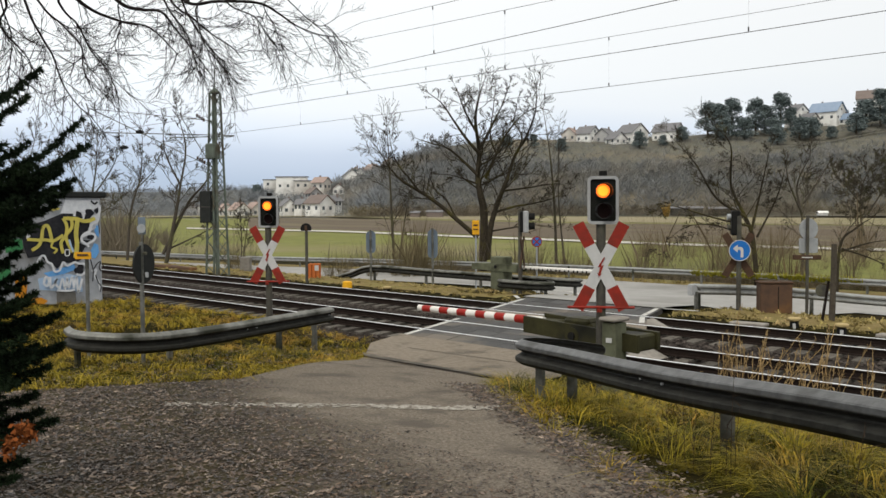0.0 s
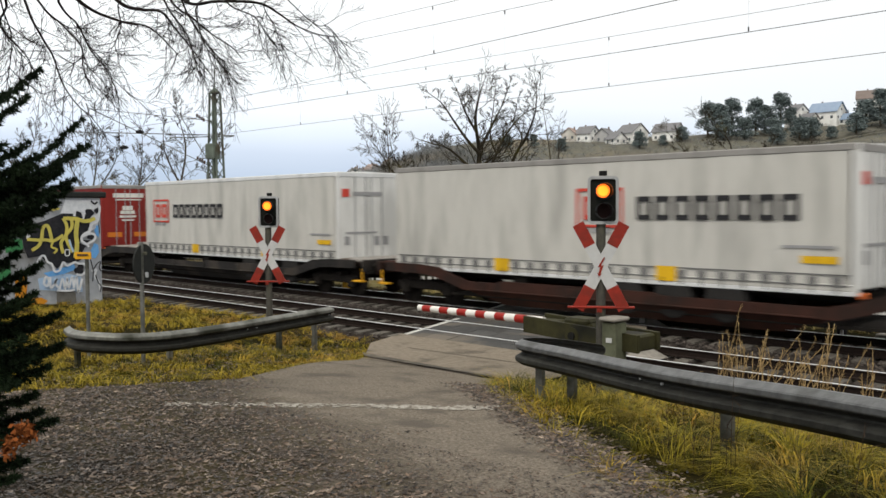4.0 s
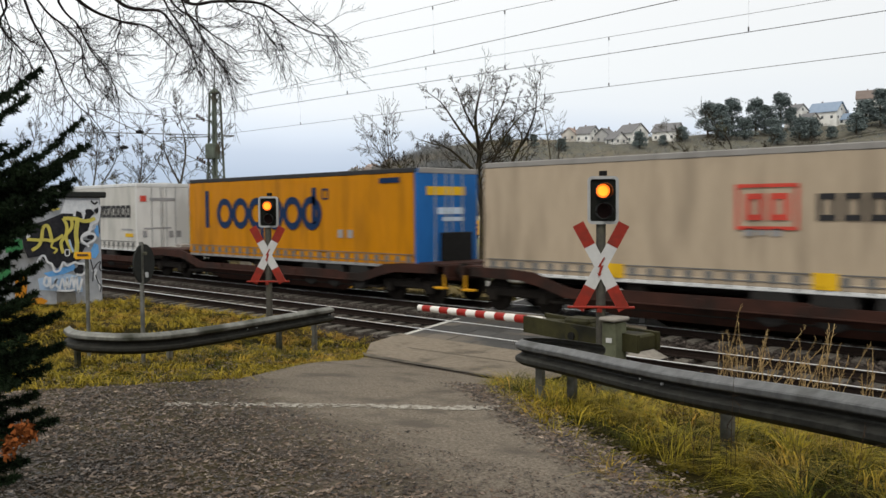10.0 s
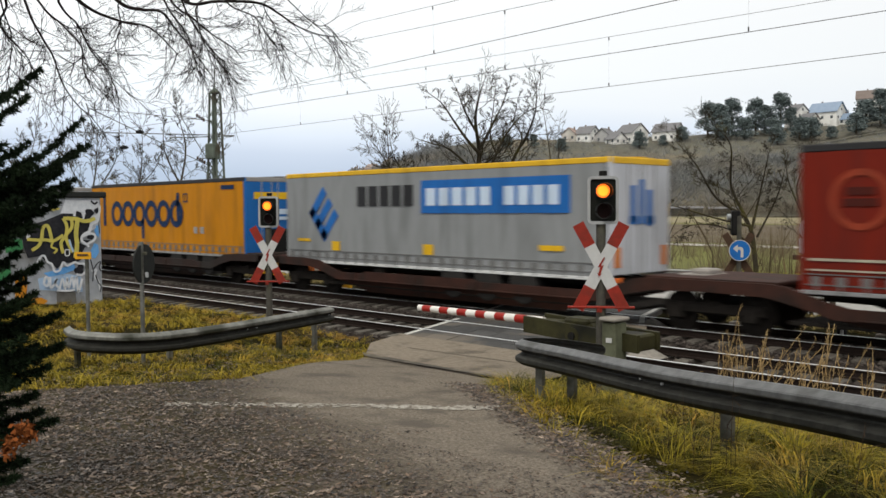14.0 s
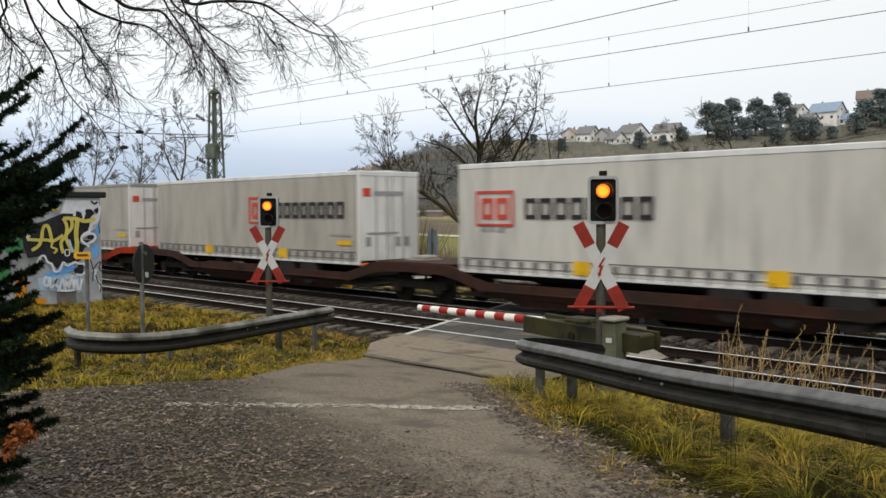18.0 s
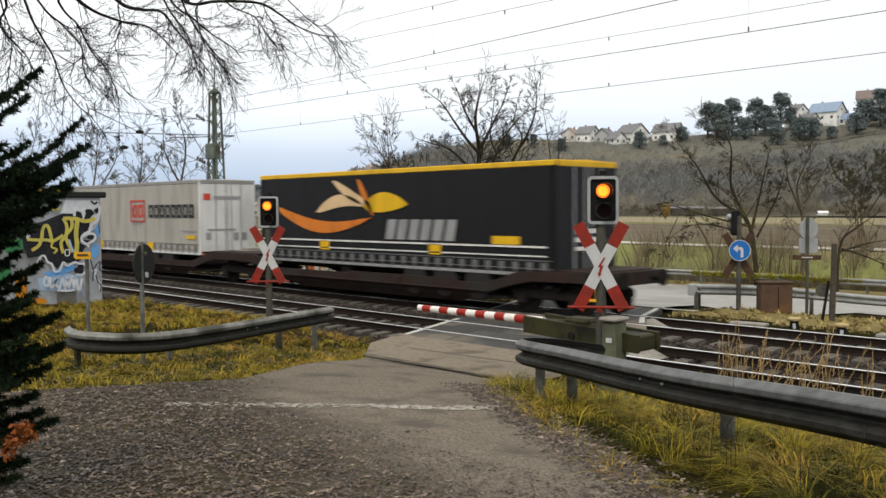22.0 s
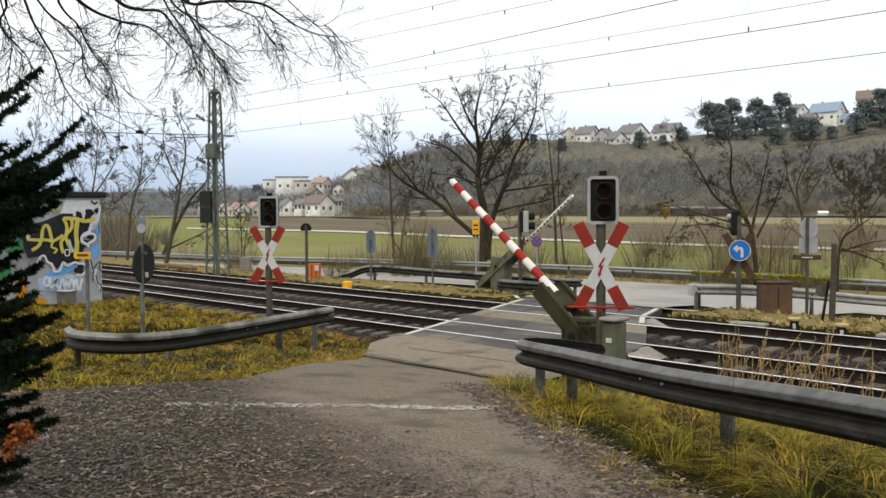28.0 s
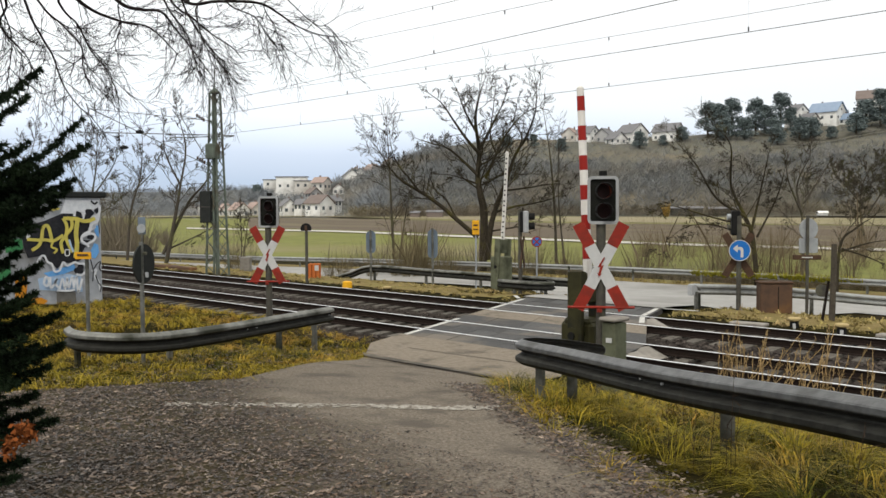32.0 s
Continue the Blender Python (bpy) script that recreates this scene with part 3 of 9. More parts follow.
def paint_line(name, pts, w, label, lift=0.003):
    s = Shape()
    for (x0, y0), (x1, y1) in pts:
        d = Vector((x1 - x0, y1 - y0, 0)).normalized()
        nrm = Vector((-d.y, d.x, 0)) * w / 2
        z0 = lambda x, y: (0.0 if -2.4 < y < 7.6 else land(x, y) + 0.075) + lift
        a, b = Vector((x0, y0, z0(x0, y0))), Vector((x1, y1, z0(x1, y1)))
        s.add([a - nrm, b - nrm, b + nrm, a + nrm, a - nrm - Vector((0, 0, .004)), b - nrm - Vector((0, 0, .004)), b + nrm - Vector((0, 0, .004)), a + nrm - Vector((0, 0, .004))],
              [(0, 1, 2, 3), (7, 6, 5, 4), (0, 4, 5, 1), (1, 5, 6, 2), (2, 6, 7, 3), (3, 7, 4, 0)])
    return solid(name, s, LINE_WHITE, label, "road marking", "structure")


def on_left(y, o=0.12):
    return (lerp_pts(DECK_L, y) + o, y)


paint_line("deck_edge_line", [(on_left(a), on_left(b)) for a, b in ((-2.2, -0.95), (-0.9, -0.1), (0.1, 1.4), (1.65, 1.95), (4.2, 5.4), (5.7, 6.9))]
           + [((lerp_pts(DECK_R, a) - 0.15, a), (lerp_pts(DECK_R, b) - 0.15, b)) for a, b in ((4.4, 5.4), (5.7, 7.3))]
           + [((-14.25, 7.4), (-13.3, 8.1)), ((-18.9, 6.95), (-19.6, 7.55))], 0.13, "worn white edge line painted on the crossing", 0.004)


# ---------------------------------------------------------------- crash barriers
W_BEAM = [(0.0, 0.0), (0.012, -0.003), (0.074, -0.044), (0.083, -0.056), (0.083, -0.094), (0.075, -0.106), (0.008, -0.144), (0.004, -0.155), (0.008, -0.166), (0.075, -0.204), (0.083, -0.216), (0.083, -0.254), (0.074, -0.266), (0.012, -0.307), (0.0, -0.31)]


def smooth_path(pts, n=10):
    pts = [Vector(p) for p in pts]
    out = []
    for i in range(len(pts) - 1):
        p0, p1, p2, p3 = pts[max(i - 1, 0)], pts[i], pts[i + 1], pts[min(i + 2, len(pts) - 1)]
        for k in range(n):
            t = k / n
            out.append(0.5 * ((2 * p1) + (p2 - p0) * t + (2 * p0 - 5 * p1 + 4 * p2 - p3) * t * t + (3 * p1 - p0 - 3 * p2 + p3) * t ** 3))
    return out + [pts[-1]]


def crash_barrier(name, pts, posts, side, label, material, fz=land, n=8, cut=4.0):
    """A W-beam on posts; pts along the beam's top edge, side: which way the beam faces."""
    t = thing(name, label, "crash barrier", group="crash barriers")
    path = smooth_path(pts, n)
    prof = W_BEAM + [(o - 0.007, z) for o, z in reversed(W_BEAM)]
    np_ = len(prof)
    start, run = 0, 0.0
    cuts = [0]
    for i in range(1, len(path)):
        run += (path[i] - path[i - 1]).length
        if run > cut:
            cuts.append(i)
            run = 0
    if cuts[-1] != len(path) - 1:
        cuts.append(len(path) - 1)
    for a, b in zip(cuts, cuts[1:]):
        s = Shape()
        for i in range(a, b + 1):
            d = path[min(i + 1, len(path) - 1)] - path[max(i - 1, 0)]
            d.z = 0
            d.normalize()
            nr = Vector((d.y, -d.x, 0)) * side
            for o, z in prof:
                s.v.append(tuple(path[i] + nr * (o + (0.004 if a % 2 else 0)) + Vector((0, 0, z))))
        m = b - a
        for i in range(m):
            for j in range(np_):
                s.f.append((i * np_ + j, i * np_ + (j + 1) % np_, (i + 1) * np_ + (j + 1) % np_, (i + 1) * np_ + j))
        s.f.append(tuple(range(np_)))
        s.f.append(tuple(m * np_ + j for j in range(np_ - 1, -1, -1)))
        beam = part("beam", s, material, t)
        # Faces below the upper crest take the darker steel, shade held in colour.
        beam.data.materials.append(GRIME_SHADE)
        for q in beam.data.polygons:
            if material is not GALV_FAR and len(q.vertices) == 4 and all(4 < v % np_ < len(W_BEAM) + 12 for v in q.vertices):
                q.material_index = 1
        mid = (a + b) // 2
        d = (path[min(mid + 1, len(path) - 1)] - path[mid])
        if d.length > 0.001:
            d.z = 0
            d.normalize()
            nr = Vector((d.y, -d.x, 0)) * side
            for k in (a + 1, b - 1):
                if 0 < k < len(path):
                    q = path[k] + nr * 0.008 + Vector((0, 0, -0.155))
                    part("bolt", Shape().tube([q, q + nr * 0.02], [0.014, 0.011], 8), SIGNAL_GREY, beam)
    for x, y, zt in posts:
        g = fz(x, y)
        s = Shape()
        h = zt - g + 0.25
        s.box((x, y, zt - h / 2), (0.10, 0.012, h)).box((x - 0.047, y + 0.03, zt - h / 2), (0.006, 0.06, h)).box((x + 0.047, y + 0.03, zt - h / 2), (0.006, 0.06, h))
        part("post", s, GALV_OLD, t)
    return t


def along(p, q, n, dz=-0.02, off=(0, 0)):
    return [(p[0] + (q[0] - p[0]) * i / max(1, n - 1) + off[0], p[1] + (q[1] - p[1]) * i / max(1, n - 1) + off[1], p[2] + (q[2] - p[2]) * i / max(1, n - 1) + dz) for i in range(n)]


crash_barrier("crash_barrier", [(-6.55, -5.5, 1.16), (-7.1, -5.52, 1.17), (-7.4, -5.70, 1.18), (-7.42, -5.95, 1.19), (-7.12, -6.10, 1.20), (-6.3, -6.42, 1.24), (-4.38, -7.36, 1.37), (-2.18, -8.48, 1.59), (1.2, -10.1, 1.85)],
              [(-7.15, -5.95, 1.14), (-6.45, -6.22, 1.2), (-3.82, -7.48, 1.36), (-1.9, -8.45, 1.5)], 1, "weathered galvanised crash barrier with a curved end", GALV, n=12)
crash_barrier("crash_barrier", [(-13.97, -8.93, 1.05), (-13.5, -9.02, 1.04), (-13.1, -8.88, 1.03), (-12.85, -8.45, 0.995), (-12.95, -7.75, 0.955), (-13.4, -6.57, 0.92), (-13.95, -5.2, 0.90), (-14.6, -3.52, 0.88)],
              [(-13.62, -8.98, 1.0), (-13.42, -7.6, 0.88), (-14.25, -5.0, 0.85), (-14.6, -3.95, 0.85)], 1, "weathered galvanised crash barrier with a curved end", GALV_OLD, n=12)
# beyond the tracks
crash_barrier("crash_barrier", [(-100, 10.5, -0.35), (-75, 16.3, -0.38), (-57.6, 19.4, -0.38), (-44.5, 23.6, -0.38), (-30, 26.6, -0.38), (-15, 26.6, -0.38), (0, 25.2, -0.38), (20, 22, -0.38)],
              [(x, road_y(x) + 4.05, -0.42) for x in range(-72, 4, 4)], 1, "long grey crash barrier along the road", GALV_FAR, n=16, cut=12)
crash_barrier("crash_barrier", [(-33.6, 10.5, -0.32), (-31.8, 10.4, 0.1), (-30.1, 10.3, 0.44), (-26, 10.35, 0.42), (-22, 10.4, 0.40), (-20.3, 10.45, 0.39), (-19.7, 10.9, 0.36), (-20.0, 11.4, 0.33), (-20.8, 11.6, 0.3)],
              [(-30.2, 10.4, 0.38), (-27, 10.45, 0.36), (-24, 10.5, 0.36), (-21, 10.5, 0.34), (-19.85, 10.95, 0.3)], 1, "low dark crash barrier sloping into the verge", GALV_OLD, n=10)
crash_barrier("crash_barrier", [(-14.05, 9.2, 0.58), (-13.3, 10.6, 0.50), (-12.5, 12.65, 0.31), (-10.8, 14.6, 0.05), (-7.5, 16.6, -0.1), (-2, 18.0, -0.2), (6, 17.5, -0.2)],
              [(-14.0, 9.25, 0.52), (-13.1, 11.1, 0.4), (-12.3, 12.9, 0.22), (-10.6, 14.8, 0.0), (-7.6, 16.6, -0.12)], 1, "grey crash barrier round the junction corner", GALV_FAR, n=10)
t = thing("barrier_end_plate", "square pale grey end plate of a crash barrier", "end plate")
part("plate", Shape().box((-14.08, 9.12, 0.42), (0.16, 0.40, 0.32), 0.02), SIGNAL_GREY, t)
part("stub_post", Shape().box((-14.0, 9.15, 0.05), (0.1, 0.1, 0.62), 0.01), GALV_OLD, t)
# curved stub beside the far drive
crash_barrier("crash_barrier", [(-21.6, 8.95, 0.36), (-20.9, 8.9, 0.36), (-20.2, 9.0, 0.35), (-19.75, 9.3, 0.34), (-19.8, 9.7, 0.33), (-20.3, 9.95, 0.33)], [(-20.95, 9.0, 0.3), (-19.85, 9.35, 0.3)], 1,
              "short curved crash barrier beside the gate drive", GALV_OLD, n=8)


# ---------------------------------------------------------------- the train
SPEED = 28.234
PITCH, FIRST = 34.487, 57.5
MOVERS = []


def paint(name, c, dirt=0.8, rough=0.45):
    return surf(name, c, tuple(x * 0.84 for x in c), 1.6, rough, 0, 0.05, c3=tuple(x * dirt * 0.85 + 0.004 for x in c), big=0.7, clean=0.5, stretch=(2.2, 1, 0.45), spec=0.08)


CURT = {
    "white": paint("white_tarpaulin", (0.53, 0.52, 0.49)), "beige": paint("beige_tarpaulin", (0.43, 0.35, 0.26)), "pale": paint("greyed_tarpaulin", (0.38, 0.36, 0.325)),
    "dirty": paint("dirty_grey_tarpaulin", (0.115, 0.097, 0.078)), "yellow": paint("yellow_tarpaulin", (0.50, 0.20, 0.002), 0.75), "blue": paint("blue_tarpaulin", (0.003, 0.024, 0.155)),
    "wine": paint("dark_red_tarpaulin", (0.175, 0.013, 0.010)), "red": paint("red_tarpaulin", (0.165, 0.017, 0.009)), "grey": paint("grey_tarpaulin", (0.25, 0.262, 0.272)),
    "dark": paint("dark_grey_tarpaulin", (0.135, 0.13, 0.118)), "navy": paint("navy_tarpaulin", (0.014, 0.018, 0.034)), "black": paint("black_tarpaulin", (0.016, 0.016, 0.018)),
    "sooty": paint("sooty_grey_tarpaulin", (0.155, 0.15, 0.138)), "lgrey": paint("light_grey_tarpaulin", (0.27, 0.292, 0.33))}
DOOR = {"white": paint("white_doors", (0.68, 0.68, 0.67)), "blue": paint("blue_doors", (0.02, 0.13, 0.40)), "red": paint("red_doors", (0.40, 0.05, 0.04)), "royal": paint("royal_blue_doors", (0.015, 0.06, 0.34)),
        "grey": paint("grey_doors", (0.50, 0.52, 0.57)), "black": paint("black_doors", (0.022, 0.022, 0.026)), "wine": paint("wine_doors", (0.24, 0.03, 0.025)), "navy": paint("navy_doors", (0.02, 0.06, 0.22))}
ROOF = {"white": paint("white_roof_rail", (0.66, 0.67, 0.68)), "dark": paint("dark_roof_rail", (0.035, 0.035, 0.037)), "grey": paint("grey_roof_rail", (0.28, 0.27, 0.26)), "yellow": paint("yellow_roof_rail", (0.70, 0.42, 0.03))}
INK = {"rust": paint("print_rust", (0.26, 0.045, 0.022)), "umber": paint("print_umber", (0.07, 0.014, 0.010)), "red": paint("print_red", (0.56, 0.07, 0.05)), "black": paint("print_black", (0.03, 0.03, 0.033)), "blue": paint("print_blue", (0.02, 0.13, 0.42)), "navy": paint("print_navy", (0.008, 0.028, 0.085)),
       "slate": paint("print_slate", (0.15, 0.15, 0.15)), "white": paint("print_white", (0.72, 0.71, 0.68)), "cream": paint("print_cream", (0.47, 0.42, 0.33)), "grey": paint("print_grey", (0.30, 0.30, 0.31)), "orange": paint("print_orange", (0.62, 0.19, 0.03)),
       "sand": paint("print_sand", (0.66, 0.47, 0.27)), "yellow": paint("print_yellow", (0.70, 0.42, 0.02)), "paleblue": paint("print_pale_blue", (0.55, 0.66, 0.80))}
UNDER = {"black": surf("black_wagon", (0.026, 0.024, 0.023), (0.016, 0.015, 0.015), 4, 0.7, 0.1, 0.2, c3=(0.05, 0.042, 0.036), big=1),
         "brown": surf("rust_brown_wagon", (0.056, 0.023, 0.017), (0.028, 0.015, 0.012), 3, 0.75, 0.1, 0.2, c3=(0.022, 0.016, 0.014), big=0.9),
         "red": surf("bright_red_wagon", (0.30, 0.034, 0.010), (0.18, 0.020, 0.007), 3, 0.85, 0.0, 0.15, c3=(0.10, 0.026, 0.016), big=0.9, clean=0.56, spec=0.04),
         "rusty": surf("flaked_beige_wagon", (0.17, 0.105, 0.06), (0.06, 0.036, 0.025), 3, 0.8, 0.1, 0.2, c3=(0.03, 0.02, 0.016), big=0.9),
         "dim": surf("dim_brown_wagon", (0.04, 0.023, 0.019), (0.022, 0.016, 0.015), 3, 0.75, 0.1, 0.2, c3=(0.03, 0.026, 0.024), big=0.9)}
STEEL_DIM = surf("dirty_running_gear", (0.022, 0.019, 0.017), (0.012, 0.011, 0.010), 5, 0.9, 0.0, 0.2, spec=0.05)
PLATE_PALE = surf("worn_pale_deck_plate", (0.36, 0.34, 0.32), (0.2, 0.18, 0.165), 3, 0.6, 0.2, 0.2, c3=(0.12, 0.09, 0.075), big=1.2)
TYRE = surf("tyre_rubber", (0.018, 0.018, 0.018), (0.028, 0.026, 0.025), 6, 0.85)
LAMP_RED = surf("orange_red_reflector", (0.72, 0.17, 0.03), (0.6, 0.12, 0.03), 5, 0.35)
L_T, HW = 13.62, 1.27
Z0, Z1 = 1.04, 4.03
CACHE = {}


def cached(key, make, material, smooth=False):
    if key not in CACHE:
        CACHE[key] = make().mesh(key[0], material, smooth)
    return CACHE[key]


def curtain_shape():
    """A tarpaulin side with shallow folds, from the front to the doors."""
    s = Shape()
    n, m = 110, 3
    rng = random.Random(3)
    fold = [rng.uniform(-1, 1) for _ in range(n + 1)]
    for i in range(n + 1):
        x = 0.10 + (L_T - 0.28) * i / n
        f = 0.006 * fold[i] + 0.010 * math.sin(x * 4.4)
        for j in range(m + 1):
            z = Z0 + 0.22 + (Z1 - Z0 - 0.36) * j / m
            s.v.append((x, -HW + 0.012 + f * (0.4 + 0.6 * (1 - j / m)), z))
        for j in range(m + 1):
            z = Z0 + 0.22 + (Z1 - Z0 - 0.36) * j / m
            s.v.append((x, -HW + 0.06, z))
    k = 2 * (m + 1)
    for i in range(n):
        for j in range(m):
            s.f.append((i * k + j, (i + 1) * k + j, (i + 1) * k + j + 1, i * k + j + 1))
            s.f.append((i * k + m + 1 + j, i * k + m + 2 + j, (i + 1) * k + m + 2 + j, (i + 1) * k + m + 1 + j))
        s.f.append((i * k + m, (i + 1) * k + m, (i + 1) * k + 2 * m + 1, i * k + 2 * m + 1))
        s.f.append((i * k, i * k + m + 1, (i + 1) * k + m + 1, (i + 1) * k))
    return s


def straps_shape():
    return Shape().box((0, -HW - 0.004, Z0 + 0.27), (0.19, 0.02, 0.19), 0.004).box((0, -HW - 0.006, Z0 + 0.12), (0.05, 0.02, 0.14), 0.004)


def hem_shape():
    return Shape().box((L_T / 2, -HW + 0.03, Z0 + 0.16), (L_T - 0.24, 0.05, 0.14), 0.01)


def sill_shape():
    return Shape().box((L_T / 2, -HW + 0.05, Z0 + 0.045), (L_T - 0.1, 0.09, 0.09), 0.012)


def plain_ink(t, boxes, color, name="lettering_bar", label=""):
    """Flat printed shapes on the tarpaulin: (x, z, width, height, lean) in metres from the front and the rails."""
    s = Shape()
    for x, z, w, h, *sh in boxes:
        k = sh[0] if sh else 0.0
        y = -HW - 0.016
        s.add(
            [(x, y, z), (x + w, y, z), (x + w + k, y, z + h), (x + k, y, z + h), (x, y + .012, z), (x + w, y + .012, z), (x + w + k, y + .012, z + h), (x + k, y + .012, z + h)],
            [(0, 1, 2, 3), (7, 6, 5, 4), (0, 4, 5, 1), (1, 5, 6, 2), (2, 6, 7, 3), (3, 7, 4, 0)])
    return part(name, s, INK[color], t, label)


def ink(t, boxes, color, name="lettering_bar", label=""):
    """Prints each shape as a part of its own; a frame stays one part."""
    if name in ("logo_frame", "logo_mark", "lettering_block"):
        return plain_ink(t, boxes, color, name, label)
    for b in boxes:
        plain_ink(t, [b], color, name, label)


def ring_mark(t, cx, cz, color="navy", outer=0.57, inner=0.33, n=22):
    """A plain printed ring."""
    def make():
        s = Shape()
        y = -HW - 0.016
        for yy in (y, y + 0.012):
            for r in (outer, inner):
                s.v.extend([(r * math.cos(6.2832 * i / n), yy, r * math.sin(6.2832 * i / n)) for i in range(n)])
        for i in range(n):
            j = (i + 1) % n
            s.f.extend([(i, j, n + j, n + i), (2 * n + i, 3 * n + i, 3 * n + j, 2 * n + j), (i, 2 * n + i, 2 * n + j, j), (n + i, n + j, 3 * n + j, 3 * n + i)])
        return s
    part("ring_mark", cached(("ring_mark", color), make, INK[color]), None, t).location = (cx, 0, cz)


def letter_bars(x, z, w, h, n, gap=0.22, lean=0.0):
    """n upright blocks in place of a brand name."""
    step = w / n
    return [(x + i * step, z, step * (1 - gap), h, lean) for i in range(n)]


def outline_box(x, z, w, h, b):
    return [(x, z, w, b), (x, z + h - b, w, b), (x, z + b, b, h - 2 * b), (x + w - b, z + b, b, h - 2 * b)]


def rear_ink(t, boxes, color):
    for y, z, w, h in boxes:
        part("rear_print", Shape().box((L_T + 0.012, y, z), (0.012, w, h)), INK[color], t)


def trailer(u, body, door, roof, logo, label, dark=False):
    t = thing("semi_trailer", label, "semi-trailer", group="semi-trailers on the train")
    part("curtain", cached(("curtain", body), curtain_shape, CURT[body], True), None, t)
    part("curtain_hem", cached(("curtain_hem", body), hem_shape, CURT[body]), None, t)
    for i in range(27):
        part("strap", cached(("strap", 0), straps_shape, INK["slate"]), None, t).location = (0.35 + i * 0.495, 0, 0)
    part("hem_cord", cached(("hem_cord", 0), lambda: Shape().box((L_T / 2, -HW - 0.004, Z0 + 0.41), (L_T - 0.3, 0.012, 0.025)).box((L_T / 2, -HW - 0.006, Z0 + 0.20), (L_T - 0.3, 0.012, 0.02)), INK["slate"]), None, t)
    part("side_rail", cached(("side_rail", body), sill_shape, ROOF["white"] if body in ("white", "beige", "blue", "grey", "lgrey", "pale") else INK["grey"]), None, t)
    part("far_side", cached(("far_side", body), lambda: Shape().box((L_T / 2, HW - 0.03, (Z0 + Z1) / 2), (L_T - 0.1, 0.06, Z1 - Z0 - 0.06), 0.01), CURT[body]), None, t)
    part("roof_rail", cached(("roof_rail", roof), lambda: Shape().box((L_T / 2, -HW + 0.035, Z1 - 0.075), (L_T, 0.08, 0.15), 0.02), ROOF[roof]), None, t)
    part("roof", cached(("roof", roof), lambda: Shape().prism([(-HW + 0.02, Z1 - 0.02), (0, Z1 + 0.035), (HW - 0.02, Z1 - 0.02), (HW - 0.02, Z1 - 0.1), (-HW + 0.02, Z1 - 0.1)], 0, 0.02, L_T - 0.02),
                        ROOF["white"] if roof in ("white", "grey") else ROOF[roof]), None, t)
    part("front_wall", cached(("front_wall", body), lambda: Shape().box((0.05, 0, (Z0 + Z1) / 2), (0.1, 2 * HW - 0.02, Z1 - Z0 - 0.04), 0.02), CURT[body]), None, t)
    d1 = part("rear_door", cached(("rear_door", door), lambda: Shape().box((L_T - 0.035, -0.635, (Z0 + Z1) / 2 + 0.02), (0.07, 1.24, Z1 - Z0 - 0.22), 0.015), DOOR[door]), None, t)
    d2 = part("rear_door", cached(("rear_door2", door), lambda: Shape().box((L_T - 0.035, 0.635, (Z0 + Z1) / 2 + 0.02), (0.07, 1.24, Z1 - Z0 - 0.22), 0.015), DOOR[door]), None, t)
    for d, y in ((d1, -0.35), (d2, 0.35)):
        for dy in (-0.22, 0.22):
            part("lock_rod", cached(("lock_rod", y + dy), lambda: Shape().rod((L_T + 0.025, y + dy, Z0 + 0.1), (L_T + 0.025, y + dy, Z1 - 0.15), 0.017, 6), SIGNAL_GREY), None, d)
    part("rear_post", cached(("rear_post", door), lambda: Shape().box((L_T - 0.05, -HW + 0.035, (Z0 + Z1) / 2), (0.13, 0.07, Z1 - Z0 - 0.02), 0.015), DOOR[door] if door not in ("black",) else CURT["black"]), None, t)
    part("rear_header", cached(("rear_header", roof), lambda: Shape().box((L_T - 0.03, 0, Z1 - 0.085), (0.09, 2 * HW - 0.03, 0.17), 0.02), ROOF["grey" if roof == "dark" else roof]), None, t)
    part("bumper", cached(("bumper", 0), lambda: Shape().box((L_T - 0.1, 0, Z0 - 0.32), (0.12, 2.35, 0.14), 0.02).box((L_T - 0.2, -0.7, Z0 - 0.15), (0.12, 0.1, 0.35)).box((L_T - 0.2, 0.7, Z0 - 0.15), (0.12, 0.1, 0.35)), STEEL_DIM), None, t)
    for y in (-1.02, 1.02):
        part("tail_light", cached(("tail_light", y), lambda: Shape().box((L_T + 0.01, y, Z0 + 0.0), (0.04, 0.38, 0.13), 0.02), LAMP_RED), None, t)
    part("chassis", cached(("chassis", 0), lambda: Shape().box((L_T / 2, 0, Z0 - 0.09), (L_T - 0.3, 1.1, 0.22), 0.02).box((L_T / 2, 0, Z0 - 0.02), (L_T - 0.2, 2.3, 0.06)), STEEL_DIM), None, t)
    for x in (8.2, 9.5, 10.8):
        ax = part("axle", cached(("axle", 0), lambda: Shape().rod((0, -1.15, 0), (0, 1.15, 0), 0.07, 8), STEEL_DIM), None, t)
        ax.location = (x, 0, 0.78)
        for y in (-1.08, 1.08):
            w = part("tyre", cached(("tyre", 0), lambda: Shape().tube([(0, -0.17, 0), (0, -0.15, 0), (0, 0.15, 0), (0, 0.17, 0)], [0.42, 0.48, 0.48, 0.42], 20), TYRE, False), None, ax)
            w.location = (0, y, 0)
    part("side_tank", cached(("side_tank", 0), lambda: Shape().box((4.8, -0.95, 0.80), (0.5, 0.4, 0.42), 0.05), STEEL_DIM), None, t)
    # printed shapes on the side
    kind, x = logo
    zc = 2.80
